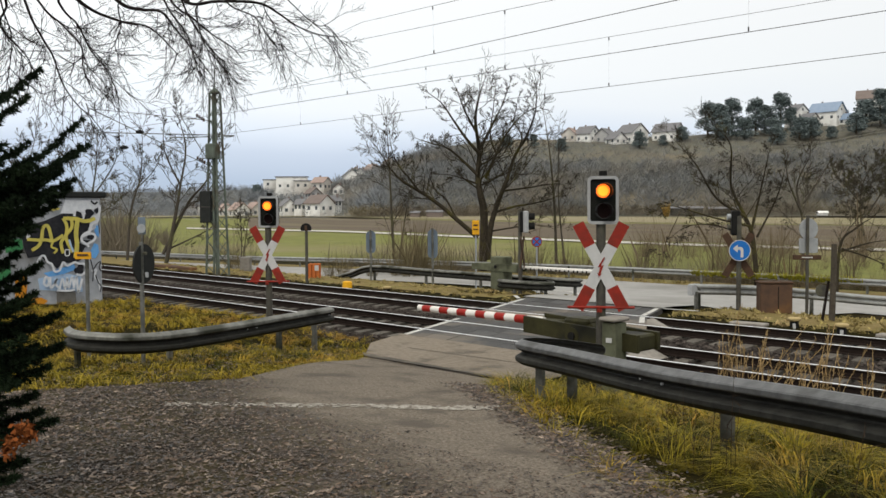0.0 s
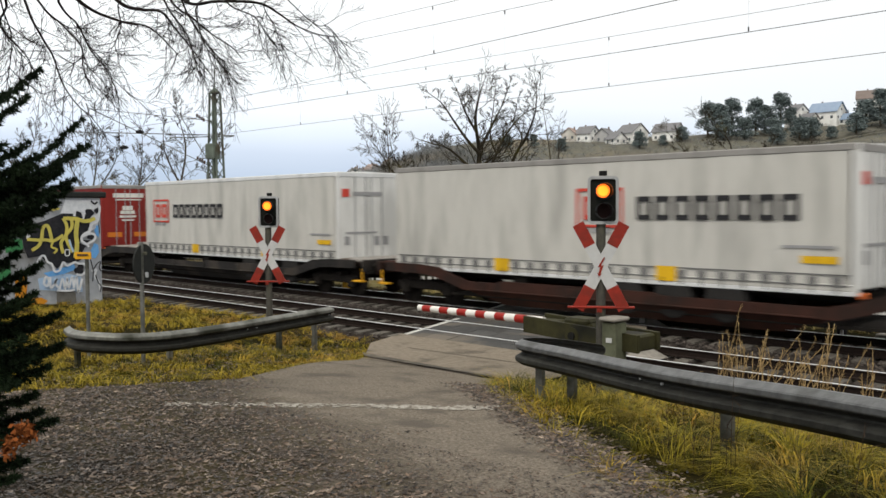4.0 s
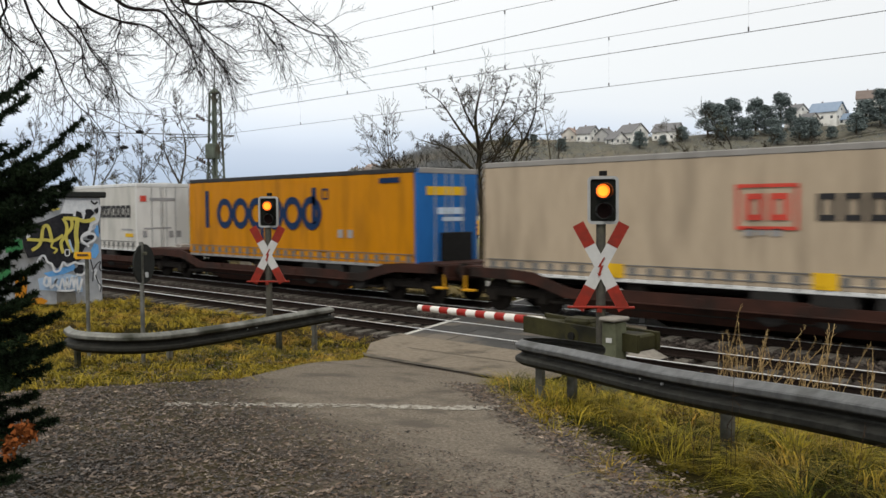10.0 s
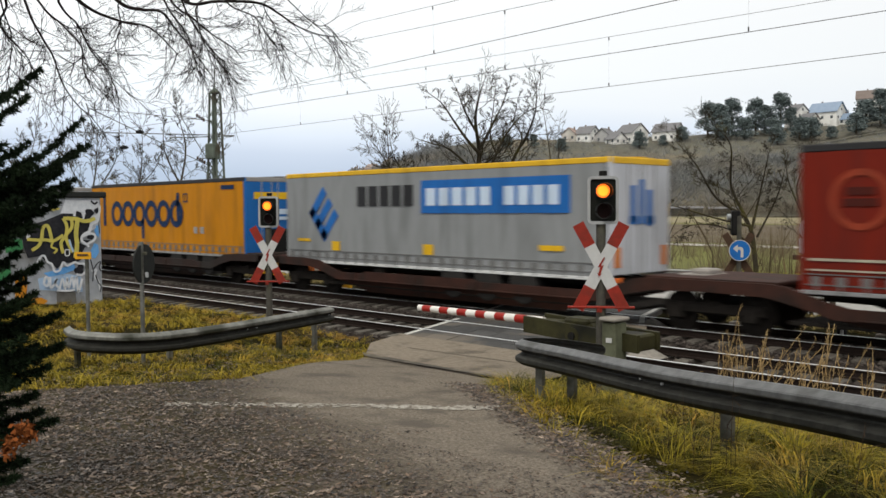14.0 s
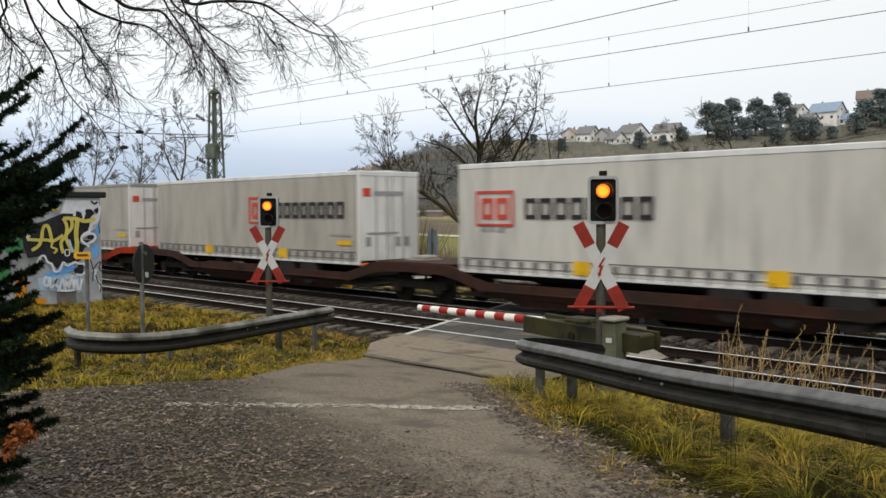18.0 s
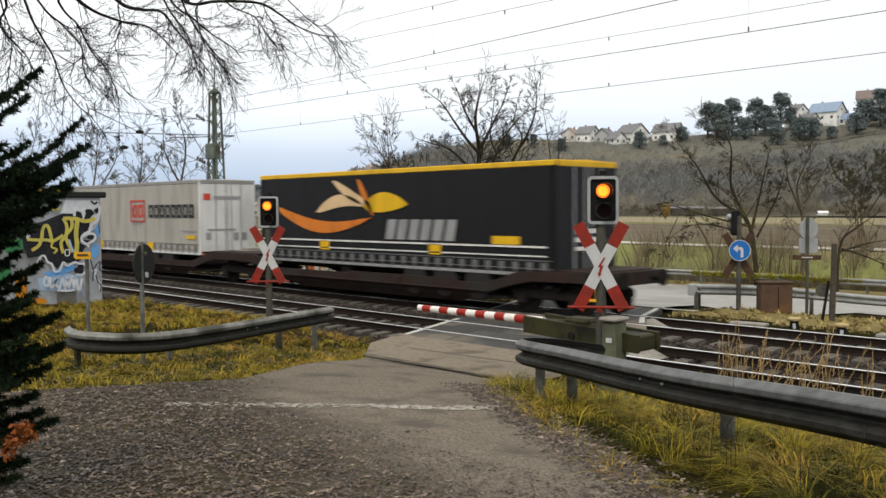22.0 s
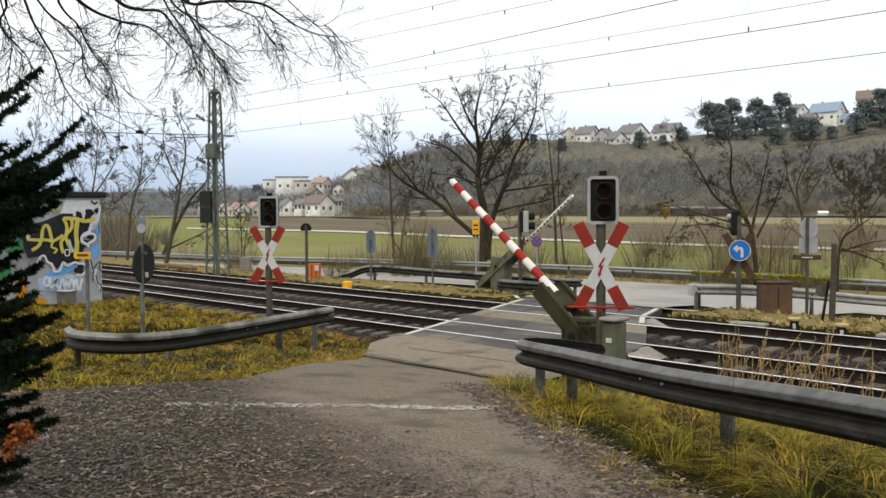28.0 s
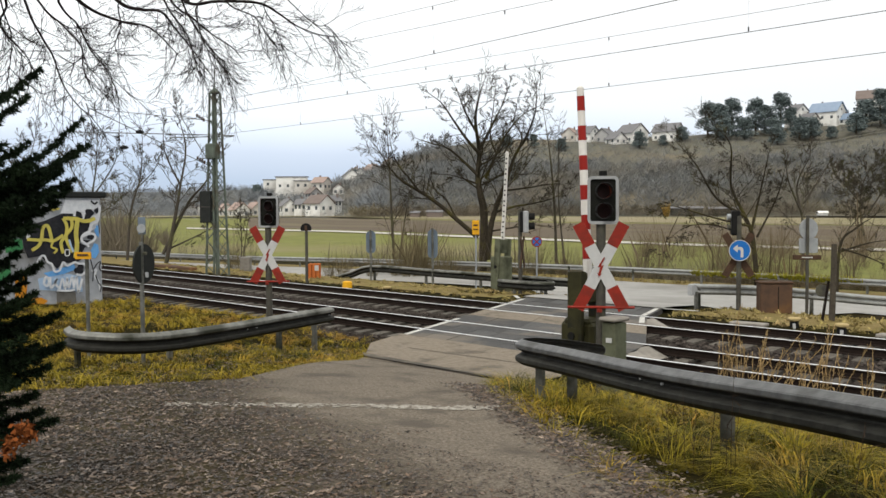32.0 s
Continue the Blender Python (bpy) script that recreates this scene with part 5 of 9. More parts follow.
# locomotive, its front to the left
def locomotive(u):
    t = thing("electric_locomotive", "red electric locomotive with a green side panel and raised rear pantograph", "locomotive")
    red = paint("bright_red_locomotive", (0.74, 0.075, 0.018), 0.75, 0.3)
    green = paint("side_green", (0.09, 0.27, 0.02), 0.9, 0.35)
    green2 = paint("side_green_dark", (0.05, 0.17, 0.03), 0.9, 0.35)
    roofm = surf("slate_roof_panels", (0.12, 0.135, 0.15), (0.085, 0.095, 0.105), 3, 0.55, 0.1, 0.1, c3=(0.06, 0.06, 0.06), big=0.8)
    frame_m = surf("locomotive_underframe", (0.026, 0.026, 0.028), (0.015, 0.015, 0.016), 3, 0.8, 0.0, 0.15)
    win = glass("cab_window", (0.30, 0.36, 0.38))
    body = Shape()
    # cross-section stations from nose to nose: x, half width, lower z, shoulder z, roof z
    L = 18.3
    st = [(0.0, 0.95, 1.46, 1.95, 2.1), (0.05, 1.18, 1.42, 2.2, 2.38), (0.18, 1.34, 1.40, 2.5, 2.74), (0.42, 1.43, 1.40, 2.82, 3.12), (0.68, 1.47, 1.40, 3.03, 3.40), (0.95, 1.49, 1.40, 3.15, 3.56), (1.4, 1.5, 1.40, 3.22, 3.67), (2.6, 1.5, 1.40, 3.25, 3.71)]
    st = [(x - 0.2, w, a, b, c) for x, w, a, b, c in st] + [(18.7 - x, w, a, b, c) for x, w, a, b, c in reversed(st)]
    for x, w, a, b, c in st:
        body.v += [(x, -w, a), (x, -w, b), (x, -w * 0.86, c - 0.12), (x, -w * 0.7, c), (x, w * 0.7, c), (x, w * 0.86, c - 0.12), (x, w, b), (x, w, a)]
    for i in range(len(st) - 1):
        for j in range(8):
            body.f.append((i * 8 + j, i * 8 + (j + 1) % 8, (i + 1) * 8 + (j + 1) % 8, (i + 1) * 8 + j))
    body.f += [tuple(range(8)), tuple((len(st) - 1) * 8 + j for j in range(7, -1, -1))]
    part("body", body, red, t, smooth=True)
    part("roof_panel", Shape().prism([(-1.505, 3.27), (-1.32, 3.63), (-1.08, 3.75), (1.08, 3.75), (1.32, 3.63), (1.505, 3.27)], 0, 2.75, 14.75), roofm, t)
    part("side_skirt", Shape().box((8.7, -1.512, 3.20), (12.1, 0.024, 0.15), 0.004), frame_m, t)
    part("underframe", Shape().box((9.25, 0, 1.24), (18.2, 2.94, 0.34), 0.04), frame_m, t)
    part("transformer", Shape().box((L / 2, 0, 0.62), (4.2, 2.6, 0.55), 0.08), frame_m, t)
    for x in (3.9, L - 3.9):
        b = part("bogie", Shape().box((x, -1.05, 0.62), (4.0, 0.2, 0.3), 0.05).box((x, 1.05, 0.62), (4.0, 0.2, 0.3), 0.05).box((x, 0, 0.7), (1.0, 2.1, 0.4), 0.05)
                 .box((x - 1.5, -1.1, 0.62), (0.5, 0.25, 0.45), 0.06).box((x + 1.5, -1.1, 0.62), (0.5, 0.25, 0.45), 0.06).rod((x, -1.2, 0.45), (x, -1.2, 1.0), 0.12, 10), frame_m, t)
        for dx in (-1.5, 1.5):
            for y in (-0.75, 0.75):
                w = part("wheel", Shape().tube([(0, -0.09, 0), (0, -0.04, 0), (0, -0.04, 0), (0, 0.06, 0)], [0.45, 0.58, 0.62, 0.62], 24), STEEL_DIM, b)
                w.location = (x + dx, y, 0.62)
    # nose aprons and buffers
    for e, s in ((-0.2, -1), (18.7, 1)):
        part("apron", Shape().box((e + s * 0.05, 0, 0.88), (0.5, 2.7, 0.55), 0.12), frame_m, t)
        for y in (-0.875, 0.875):
            part("buffer", Shape().rod((e + s * 0.2, y, 1.05), (e + s * 0.42, y, 1.05), 0.13, 12).rod((e + s * 0.42, y, 1.05), (e + s * 0.48, y, 1.05), 0.27, 16), STEEL_DIM, t)
        # windscreen follows the slope
        m = Shape()
        x0, x1 = e - s * 0.03, e - s * 0.52
        m.add([(x0, -1.0, 2.42), (x0, 1.0, 2.42), (x1, 1.08, 3.26), (x1, -1.08, 3.26), (x0 + s * 0.03, -1.0, 2.45), (x0 + s * 0.03, 1.0, 2.45), (x1 + s * 0.03, 1.06, 3.30), (x1 + s * 0.03, -1.06, 3.30)],
              [(0, 1, 2, 3), (7, 6, 5, 4), (0, 4, 5, 1), (1, 5, 6, 2), (2, 6, 7, 3), (3, 7, 4, 0)])
        part("windscreen", m, win, t, "pale reflecting windscreen")
        for y in (-1.0, 1.0):
            part("headlight", Shape().box((e + s * -0.03, y * 0.85, 1.78), (0.14, 0.62, 0.32), 0.04), GLASS_DARK, t)
            part("light_bar", Shape().box((e + s * 0.045, y * 0.75, 1.84), (0.06, 0.5, 0.08), 0.02).box((e + s * 0.045, y * 0.75, 1.68), (0.06, 0.5, 0.08), 0.02), SIGN_WHITE, t)
        # cab door, its window and grab rails
        xd = 1.77 if s < 0 else 15.43
        d = part("cab_door", Shape().box((xd, -1.508, 2.36), (0.64, 0.02, 1.58), 0.006), red, t)
        part("door_window", Shape().box((xd, -1.522, 2.78), (0.38, 0.02, 0.52), 0.05), GLASS_DARK, d)
        for dx in (-0.45, 0.45):
            part("grab_rail", Shape().rod((xd + dx, -1.56, 1.5), (xd + dx, -1.56, 2.6), 0.018, 6), SIGN_WHITE, t)
        part("mirror_camera", Shape().box((xd + 0.55, -1.55, 2.75), (0.3, 0.06, 0.09), 0.02), SIGN_WHITE, t)
        part("step_ladder", Shape().box((xd, -1.45, 0.35), (0.5, 0.1, 0.04)).box((xd, -1.45, 0.62), (0.5, 0.1, 0.04)).box((xd - 0.24, -1.45, 0.62), (0.03, 0.05, 0.6)).box((xd + 0.24, -1.45, 0.62), (0.03, 0.05, 0.6)), frame_m, t)
    y = -1.515

    def flat(name, pts, material, off=0.0, label=""):
        s = Shape()
        n = len(pts)
        s.add([(a, y - off, b) for a, b in pts] + [(a, y - off + 0.012, b) for a, b in pts], [tuple(range(n)), tuple(range(2 * n - 1, n - 1, -1))] + [(i, (i + 1) % n, n + (i + 1) % n, n + i) for i in range(n)])
        return part(name, s, material, t, label)
    flat("green_panel", [(3.74, 1.41), (11.44, 1.41), (9.29, 3.115), (5.83, 3.115)], green, 0.0, "green trapezoid side panel")
    flat("green_shade", [(6.4, 1.41), (8.6, 3.115), (5.83, 3.115), (4.9, 2.36)], green2, 0.006)
    flat("white_wedge", [(3.82, 1.52), (4.75, 2.27), (3.98, 2.27)], paint("silver_wedge", (0.5, 0.5, 0.52)), 0.010)
    flat("white_wedge", [(11.35, 1.50), (10.30, 2.30), (11.25, 2.16)], paint("silver_wedge_rear", (0.5, 0.5, 0.52)), 0.010)
    flat("green_leaf", [(2.66, 2.05), (2.78, 1.74), (3.05, 1.61), (3.4, 1.63), (3.72, 1.88), (3.84, 2.3), (3.84, 2.76), (3.3, 2.70), (2.85, 2.48)], green, 0.006, "green leaf emblem")
    part("small_bar", Shape().box((4.5, y - 0.012, 2.71), (0.5, 0.012, 0.32)), SIGN_WHITE, t)
    for zb, wb in ((2.42, 0.5), (2.27, 0.62), (2.12, 0.55), (1.97, 0.4)):
        part("small_bar", Shape().box((3.25, y - 0.014, zb), (wb, 0.012, 0.06)), INK["paleblue"], t)
    for xb, zb, wb, hb in ((12.1, 2.52, 1.3, 0.12), (12.25, 2.27, 1.9, 0.12), (12.42, 2.02, 1.75, 0.17)):
        part("slogan_bar", Shape().box((xb, y - 0.012, zb), (wb, 0.012, hb)), SIGN_WHITE, t)
    nb = part("notice_board", Shape().box((13.97, y - 0.01, 2.26), (1.07, 0.014, 1.24)), green, t, "green framed white notice panel")
    part("notice_sheet", Shape().box((13.97, y - 0.02, 2.24), (0.9, 0.012, 0.95)), SIGN_WHITE, nb)
    part("notice_bar", Shape().box((13.97, y - 0.03, 2.3), (0.6, 0.012, 0.08)), INK["grey"], nb)
    tx = bpy.data.curves.new("slogan", "FONT")
    tx.body = "Das ist grün."
    tx.size, tx.extrude, tx.offset = 0.76, 0.006, 0.016
    tx.space_character = 1.0
    tx.materials.append(SIGN_WHITE)
    o = new("slogan", tx)
    o.parent = t
    o.matrix_local = pose(5.42, y - 0.022, 1.98, 90, 0, 0) @ Matrix.Diagonal((1.2, 1, 1, 1))
    tagged(o, "white slogan lettering")
    part("frame_stripe", Shape().box((9.25, -1.478, 1.30), (12.0, 0.03, 0.035)), INK["grey"], t)
    for x in (4.3, 6.2, 8.4, 10.8, 13.0, 14.6):
        part("hatch", Shape().box((x, -1.478, 1.15), (0.4, 0.03, 0.12), 0.01), roofm, t)
    # roof gear
    for x in np.arange(3.2, 14.6, 0.95):
        part("insulator", cached(("insulator", 0), lambda: Shape().rod((0, 0, -0.02), (0, 0, 0.32), 0.06, 8), INK["grey"]), None, t).location = (float(x), -0.6, 3.76)
    for yb, zb in ((-0.6, 4.09), (0.3, 4.05)):
        part("busbar", Shape().rod((3.0, yb, zb), (14.7, yb, zb), 0.03, 6), BLACK, t)
    for x in (6.3, 7.6, 10.4, 12.2):
        part("roof_box", Shape().box((x, 0.1, 3.87), (0.8, 1.0, 0.26), 0.04), roofm, t)
    for x in (4.6, 11.6):
        part("folded_pantograph", Shape().rod((x - 1.4, -0.6, 4.22), (x + 1.4, -0.6, 4.22), 0.035, 6).rod((x - 1.4, 0.6, 4.22), (x + 1.4, 0.6, 4.22), 0.035, 6).rod((x - 1.2, -0.5, 4.3), (x + 1.3, -0.1, 4.32), 0.035, 6)
             .rod((x + 1.2, -0.85, 4.36), (x + 1.2, 0.85, 4.36), 0.03, 6).rod((x + 0.9, -0.85, 4.36), (x + 0.9, 0.85, 4.36), 0.03, 6).rod((x - 1.0, -0.6, 3.74), (x - 1.0, -0.6, 4.22), 0.06, 8), BLACK, t)
    pg = part("raised_pantograph", Shape().rod((4.2, 0, 3.8), (4.2, 0, 4.22), 0.08, 8).rod((4.2, 0, 4.2), (2.75, 0, 4.75), 0.04, 6).rod((2.75, 0, 4.75), (3.6, -0.1, 5.72), 0.03, 6).rod((2.75, 0, 4.75), (3.6, 0.1, 5.72), 0.03, 6), BLACK, t)
    part("contact_bow", Shape().tube([(3.45, -0.95, 5.62), (3.45, -0.7, 5.80), (3.45, 0.7, 5.80), (3.45, 0.95, 5.62)], 0.025, 6).tube([(3.8, -0.95, 5.62), (3.8, -0.7, 5.80), (3.8, 0.7, 5.80), (3.8, 0.95, 5.62)], 0.025, 6), BLACK, pg)
    MOVERS.append((t, u))


locomotive(37.75)


def motions():
    times = (0, 0.5, 2, 6, 12, 18, 24, 30, 31.5, 32)
    for ob, u in MOVERS:
        walk(ob, [(s, pose(u - SPEED * s, FAR_C, 0)) for s in times])
    lift = [(0, 0), (25.4, 0), (25.9, 1.5), (26.4, 8), (27, 19), (27.5, 28.6), (28, 38.1), (28.5, 46), (29, 55), (29.5, 63), (30, 71), (30.5, 78), (31, 83.3), (31.5, 86), (32, 87)]
    walk(BOOM_NEAR, [(s, pose(0, 0, 0.80, 0, a, 0)) for s, a in lift])
    walk(BOOM_FAR, [(s, pose(0, 0, 0.92, 0, -a * 0.985, 0)) for s, a in lift])
    for lens, (x, y, z) in LENSES:
        turn = [(0, 0), (26.3, 0), (26.34, 60), (26.37, 120), (26.4, 180), (32, 180)]
        walk(lens, [(s, pose(x, y + 0.10 * a / 180, z, 0, 0, a)) for s, a in turn])


# ---------------------------------------------------------------- crossing signals
LENSES = []


HEAD_DARK = surf("dark_signal_panel", (0.016, 0.017, 0.015), (0.010, 0.011, 0.010), 7, 0.8, spec=0.06)
HOOD = surf("black_lamp_hood", (0.009, 0.009, 0.009), (0.013, 0.013, 0.013), 7, 0.4, spec=0.25)
LENS_OFF = surf("unlit_dark_red_lens", (0.012, 0.003, 0.003), (0.008, 0.003, 0.003), 6, 0.6, spec=0.1)


def crossing_signal(x, y, z, face, label, size=1.0):
    """Light box over a St Andrew's cross on a post; the front looks to local -y."""
    t = thing("crossing_signal", label, "crossing signal", pose(x, y, z, 0, 0, face) @ Matrix.Diagonal((size, size, size, 1)), "crossing signals")
    part("post", Shape().tube([(0, 0.05, -0.3), (0, 0.05, 2.62)], 0.072, 12), POST_DARK, t, smooth=True)
    c = 2.84
    head = part("signal_head", Shape().plate(rrect(0.41, 0.66, 0.05), pose(0.03, -0.02, c, 90, 0, 0), 0.16), HEAD_DARK, t)
    s = Shape()
    out, inn = rrect(0.45, 0.70, 0.07), rrect(0.365, 0.615, 0.03)
    n = len(out)
    m = pose(0.03, 0, c, 90, 0, 0)
    for pts, d in ((out, 0.06), (inn, 0.06), (inn, 0.0), (out, 0.0)):
        s.v += [tuple(m @ Vector((a, b, d))) for a, b in pts]
    for k in range(4):
        for i in range(n):
            s.f.append((k * n + i, k * n + (i + 1) % n, ((k + 1) % 4) * n + (i + 1) % n, ((k + 1) % 4) * n + i))
    part("frame", s, SIGNAL_GREY, head, "pale grey rounded frame")
    part("cap", Shape().tube([(0.03, 0.08, c + 0.36), (0.03, 0.08, c + 0.43)], 0.06, 10), BLACK, head)
    for dz in (0.135, -0.155):
        v = Shape()
        n = 20
        for k, (r, yy) in enumerate(((0.118, -0.06), (0.122, -0.29), (0.113, -0.29), (0.108, -0.06))):
            for i in range(n):
                a = 2 * math.pi * i / n
                cut = 0.13 * max(0, -math.sin(a)) + 0.17 * max(0, 0.2 - math.cos(a)) if yy < -0.1 else 0
                skew = 0.03 if yy < -0.1 else 0.0
                v.v.append((0.03 + skew + r * math.cos(a), yy + cut - 0.01, c + dz + r * math.sin(a)))
        for k in range(4):
            for i in range(n):
                v.f.append((k * n + i, k * n + (i + 1) % n, ((k + 1) % 4) * n + (i + 1) % n, ((k + 1) % 4) * n + i))
        part("visor", v, HOOD, head)
        part("socket", Shape().plate(ring(0.108, 20), pose(0.03, -0.035, c + dz, 90, 0, 0), 0.02), LENS_OFF, head)
    lens = part("lens", Shape().plate(ring(0.099, 24), pose(0, -0.006, 0, 90, 0, 0), 0.006), LAMP_ON, t, "round amber lens, lit until the gates open")
    part("lens_core", Shape().plate(ring(0.075, 24), pose(0, -0.010, 0, 90, 0, 0), 0.003), LAMP_CORE, lens)
    part("lens_back", Shape().plate(ring(0.101, 24), pose(0, 0.008, 0, 90, 0, 0), 0.006), LENS_OFF, lens)
    lens.location = (0.03, -0.15, c + 0.135)
    LENSES.append((lens, (0.03, -0.15, c + 0.135)))
    # cross
    L, w = 1.41, 0.168
    cz = 1.87
    cross = part("cross", Shape().plate([(-L / 2, -w / 2), (L / 2, -w / 2), (L / 2, w / 2), (-L / 2, w / 2)], pose(0, -0.045, cz, 90, 0, 0) @ pose(0, 0, 0, 0, 0, 62), 0.03)
                 .plate([(-L / 2, -w / 2), (L / 2, -w / 2), (L / 2, w / 2), (-L / 2, w / 2)], pose(0, -0.053, cz, 90, 0, 0) @ pose(0, 0, 0, 0, 0, -62), 0.03), SIGN_WHITE, t, "white St Andrew's cross")
    for a in (62, -62, 118, 242):
        y0 = -0.049 if a in (62, 242) else -0.057
        part("red_end", Shape().plate([(L / 2 - 0.36, -w / 2 - 0.002), (L / 2 + 0.003, -w / 2 - 0.002), (L / 2 + 0.003, w / 2 + 0.002), (L / 2 - 0.36, w / 2 + 0.002)],
                                      pose(0, y0, cz, 90, 0, 0) @ pose(0, 0, 0, 0, 0, a), 0.036), SIGN_RED, cross)
    z = pose(0.0, -0.064, cz, 90, 0, 0)
    part("flash_arrow", Shape().plate([(0.045, 0.14), (-0.045, -0.01), (-0.012, -0.005), (-0.035, -0.10), (-0.05, -0.09), (-0.03, -0.15), (0.012, -0.105), (-0.008, -0.105), (0.04, 0.02), (0.0, 0.015), (0.06, 0.13)], z, 0.006), SIGN_RED, cross, "thin red lightning arrow")
    part("red_bar", Shape().box((0, -0.03, 1.27), (0.98, 0.07, 0.035), 0.012).tube([(-0.02, -0.05, 1.25), (-0.02, -0.05, 1.20)], 0.04, 8), SIGN_RED, t, "flat red bar under the cross")
    return t


crossing_signal(-8.07, -3.46, 0.07, 36.5, "crossing signal with lit amber lamp over a red and white cross")
crossing_signal(-16.58, -3.68, 0.09, 44, "crossing signal with lit amber lamp over a red and white cross", 0.94)


# ---------------------------------------------------------------- gates
def gate(x, y, z, s, length, label, near=True):
    """s: which way along x the boom points."""
    t = thing("crossing_gate", label, "crossing gate", pose(x, y, z), "crossing gates")
    if near:
        part("drive_housing", Shape().box((0.0, 0.0, 0.42), (0.62, 0.42, 1.16), 0.05).box((0, -0.02, 1.0), (0.5, 0.36, 0.12), 0.04), OLIVE, t, "olive gate drive housing")
        part("bearing", Shape().rod((0.0, -0.30, 0.80), (0, 0.30, 0.80), 0.13, 14), OLIVE, t)
    else:
        part("drive_housing", Shape().box((0, 0, 0.62), (0.62, 0.5, 1.3), 0.03), CAB_GREEN, t, "pale green gate drive housing")
        part("base_slab", Shape().box((0, 0, -0.05), (0.8, 0.65, 0.16), 0.03), CONCRETE, t)
    o = 0.13 if near else 0.0
    pv = 0.80 if near else 0.92
    b = part("boom", Shape().tube([(s * 0.80, 0, o), (s * (length - 0.03), 0, o), (s * length, 0, o)], [0.072, 0.058, 0.03], 14), BOOM_WHITE, t, "red and white banded gate boom" if near else "white gate boom with dark studs", smooth=True)
    b.location = (0, 0, pv)
    if near:
        n, x0, p = 7, 1.16, 0.455
        for i in range(n):
            a = x0 + i * p
            if a + 0.22 < length - 0.08:
                r = 0.0735 - 0.0045 * a
                part("red_band", Shape().tube([(s * a, 0, o), (s * (a + 0.225), 0, o)], [r + 0.003, r + 0.002], 14), BOOM_RED, b, smooth=True)
    else:
        for i in range(8):
            for k in (0, 0.16):
                a = 1.05 + i * 0.37 + k
                part("stud", cached(("stud", s), lambda: Shape().box((0, -0.062, -0.035), (0.06, 0.03, 0.07), 0.012), BLACK), None, b).location = (s * a, 0, 0)
    arm = 0.29 if near else 0.24
    for yy in (-0.26, 0.26):
        part("counterweight_arm", Shape().prism([(s * 0.98, o - 0.16), (s * 0.98, o + 0.10), (-s * 1.18, arm / 2 - 0.03), (-s * 1.18, -arm / 2)], 1, yy - 0.035, yy + 0.035), OLIVE if near else CAB_GREEN, b)
    part("counterweight", Shape().box((-s * 0.9, 0, -0.02), (0.5, 0.46, 0.24), 0.03), OLIVE if near else CAB_GREEN, b)
    part("boom_socket", Shape().box((s * 0.72, 0, o * 0.6), (0.5, 0.46, 0.17), 0.03), OLIVE if near else CAB_GREEN, b)
    part("hinge_bolt", Shape().rod((0, -0.33, 0), (0, 0.33, 0), 0.06, 10), BLACK, b)
    return t, b


G1, BOOM_NEAR = gate(-8.66, -3.1, 0.05, -1, 3.815, "olive crossing gate with a red and white banded boom")
G2, BOOM_FAR = gate(-21.9, 9.4, -0.16, 1, 4.05, "pale green crossing gate with a white boom", False)
t = thing("control_cabinet", "narrow pale green steel cabinet beside the gate", "cabinet", pose(-7.86, -3.42, 0.02))
part("cabinet_body", Shape().box((0, 0, 0.56), (0.24, 0.30, 1.10), 0.02), CAB_GREEN, t)
part("cabinet_lid", Shape().box((0, 0, 1.16), (0.30, 0.38, 0.06), 0.02), CONCRETE, t, "lid with pale chipped edges")
part("number_bar", Shape().box((0.02, -0.158, 0.86), (0.1, 0.01, 0.07)), SIGN_WHITE, t)
part("cabinet_foot", Shape().add([(-0.2, -0.3, -0.05), (0.3, -0.3, -0.05), (0.3, 0.2, -0.05), (-0.2, 0.2, -0.05), (-0.1, -0.2, 0.03), (0.2, -0.2, 0.03), (0.2, 0.15, 0.03), (-0.1, 0.15, 0.03)], [(0, 3, 2, 1), (4, 5, 6, 7), (0, 1, 5, 4), (1, 2, 6, 5), (2, 3, 7, 6), (3, 0, 4, 7)]), CONCRETE, t)

# ---------------------------------------------------------------- signs on posts
FACE = 40.0


def sign_post(name, x, y, z, h, r, label, category, material=GALV_OLD):
    t = thing(name, label, category, pose(x, y, z, 0, 0, FACE))
    part("post", Shape().tube([(0, 0, -0.25), (0, 0, h)], r, 10), material, t, smooth=True)
    return t


t = sign_post("yellow_sign", -14.42, -8.45, land(-14.42, -8.45), 1.72, 0.032, "small yellow plate on a thin grey post", "sign")
part("sign_plate", Shape().plate(rrect(0.27, 0.11, 0.01), pose(-0.04, -0.05, 1.68, 90, 0, 0), 0.015), SIGN_YELLOW, t)
part("lettering_bar", Shape().box((-0.04, -0.058, 1.69), (0.18, 0.006, 0.03)), SIGN_BROWN, t)
t = sign_post("round_sign", -13.40, -8.02, land(-13.4, -8.02), 1.9, 0.034, "back of a round traffic sign on a grey post", "traffic sign")
part("sign_disc", Shape().plate(ring(0.305, 36), pose(0.02, 0.06, 1.56, 90, 0, 84), 0.025), BLACK_BACK, t, "dark back of a round sign")
for cz_ in (1.72, 1.40):
    part("clamp", Shape().box((0.02, 0.03, cz_), (0.1, 0.08, 0.05), 0.01), POST_DARK, t)
part("sticker", Shape().box((0.14, -0.12, 1.40), (0.04, 0.03, 0.08)), SIGN_GREY, t)
t = sign_post("mirror_post", -47.7, 8.3, -0.5, 2.5, 0.04, "pale round plate on a far post", "sign")
part("sign_disc", Shape().plate(ring(0.25, 24), pose(0, -0.06, 2.35, 90, 0, 0), 0.02), SIGN_GREY, t)
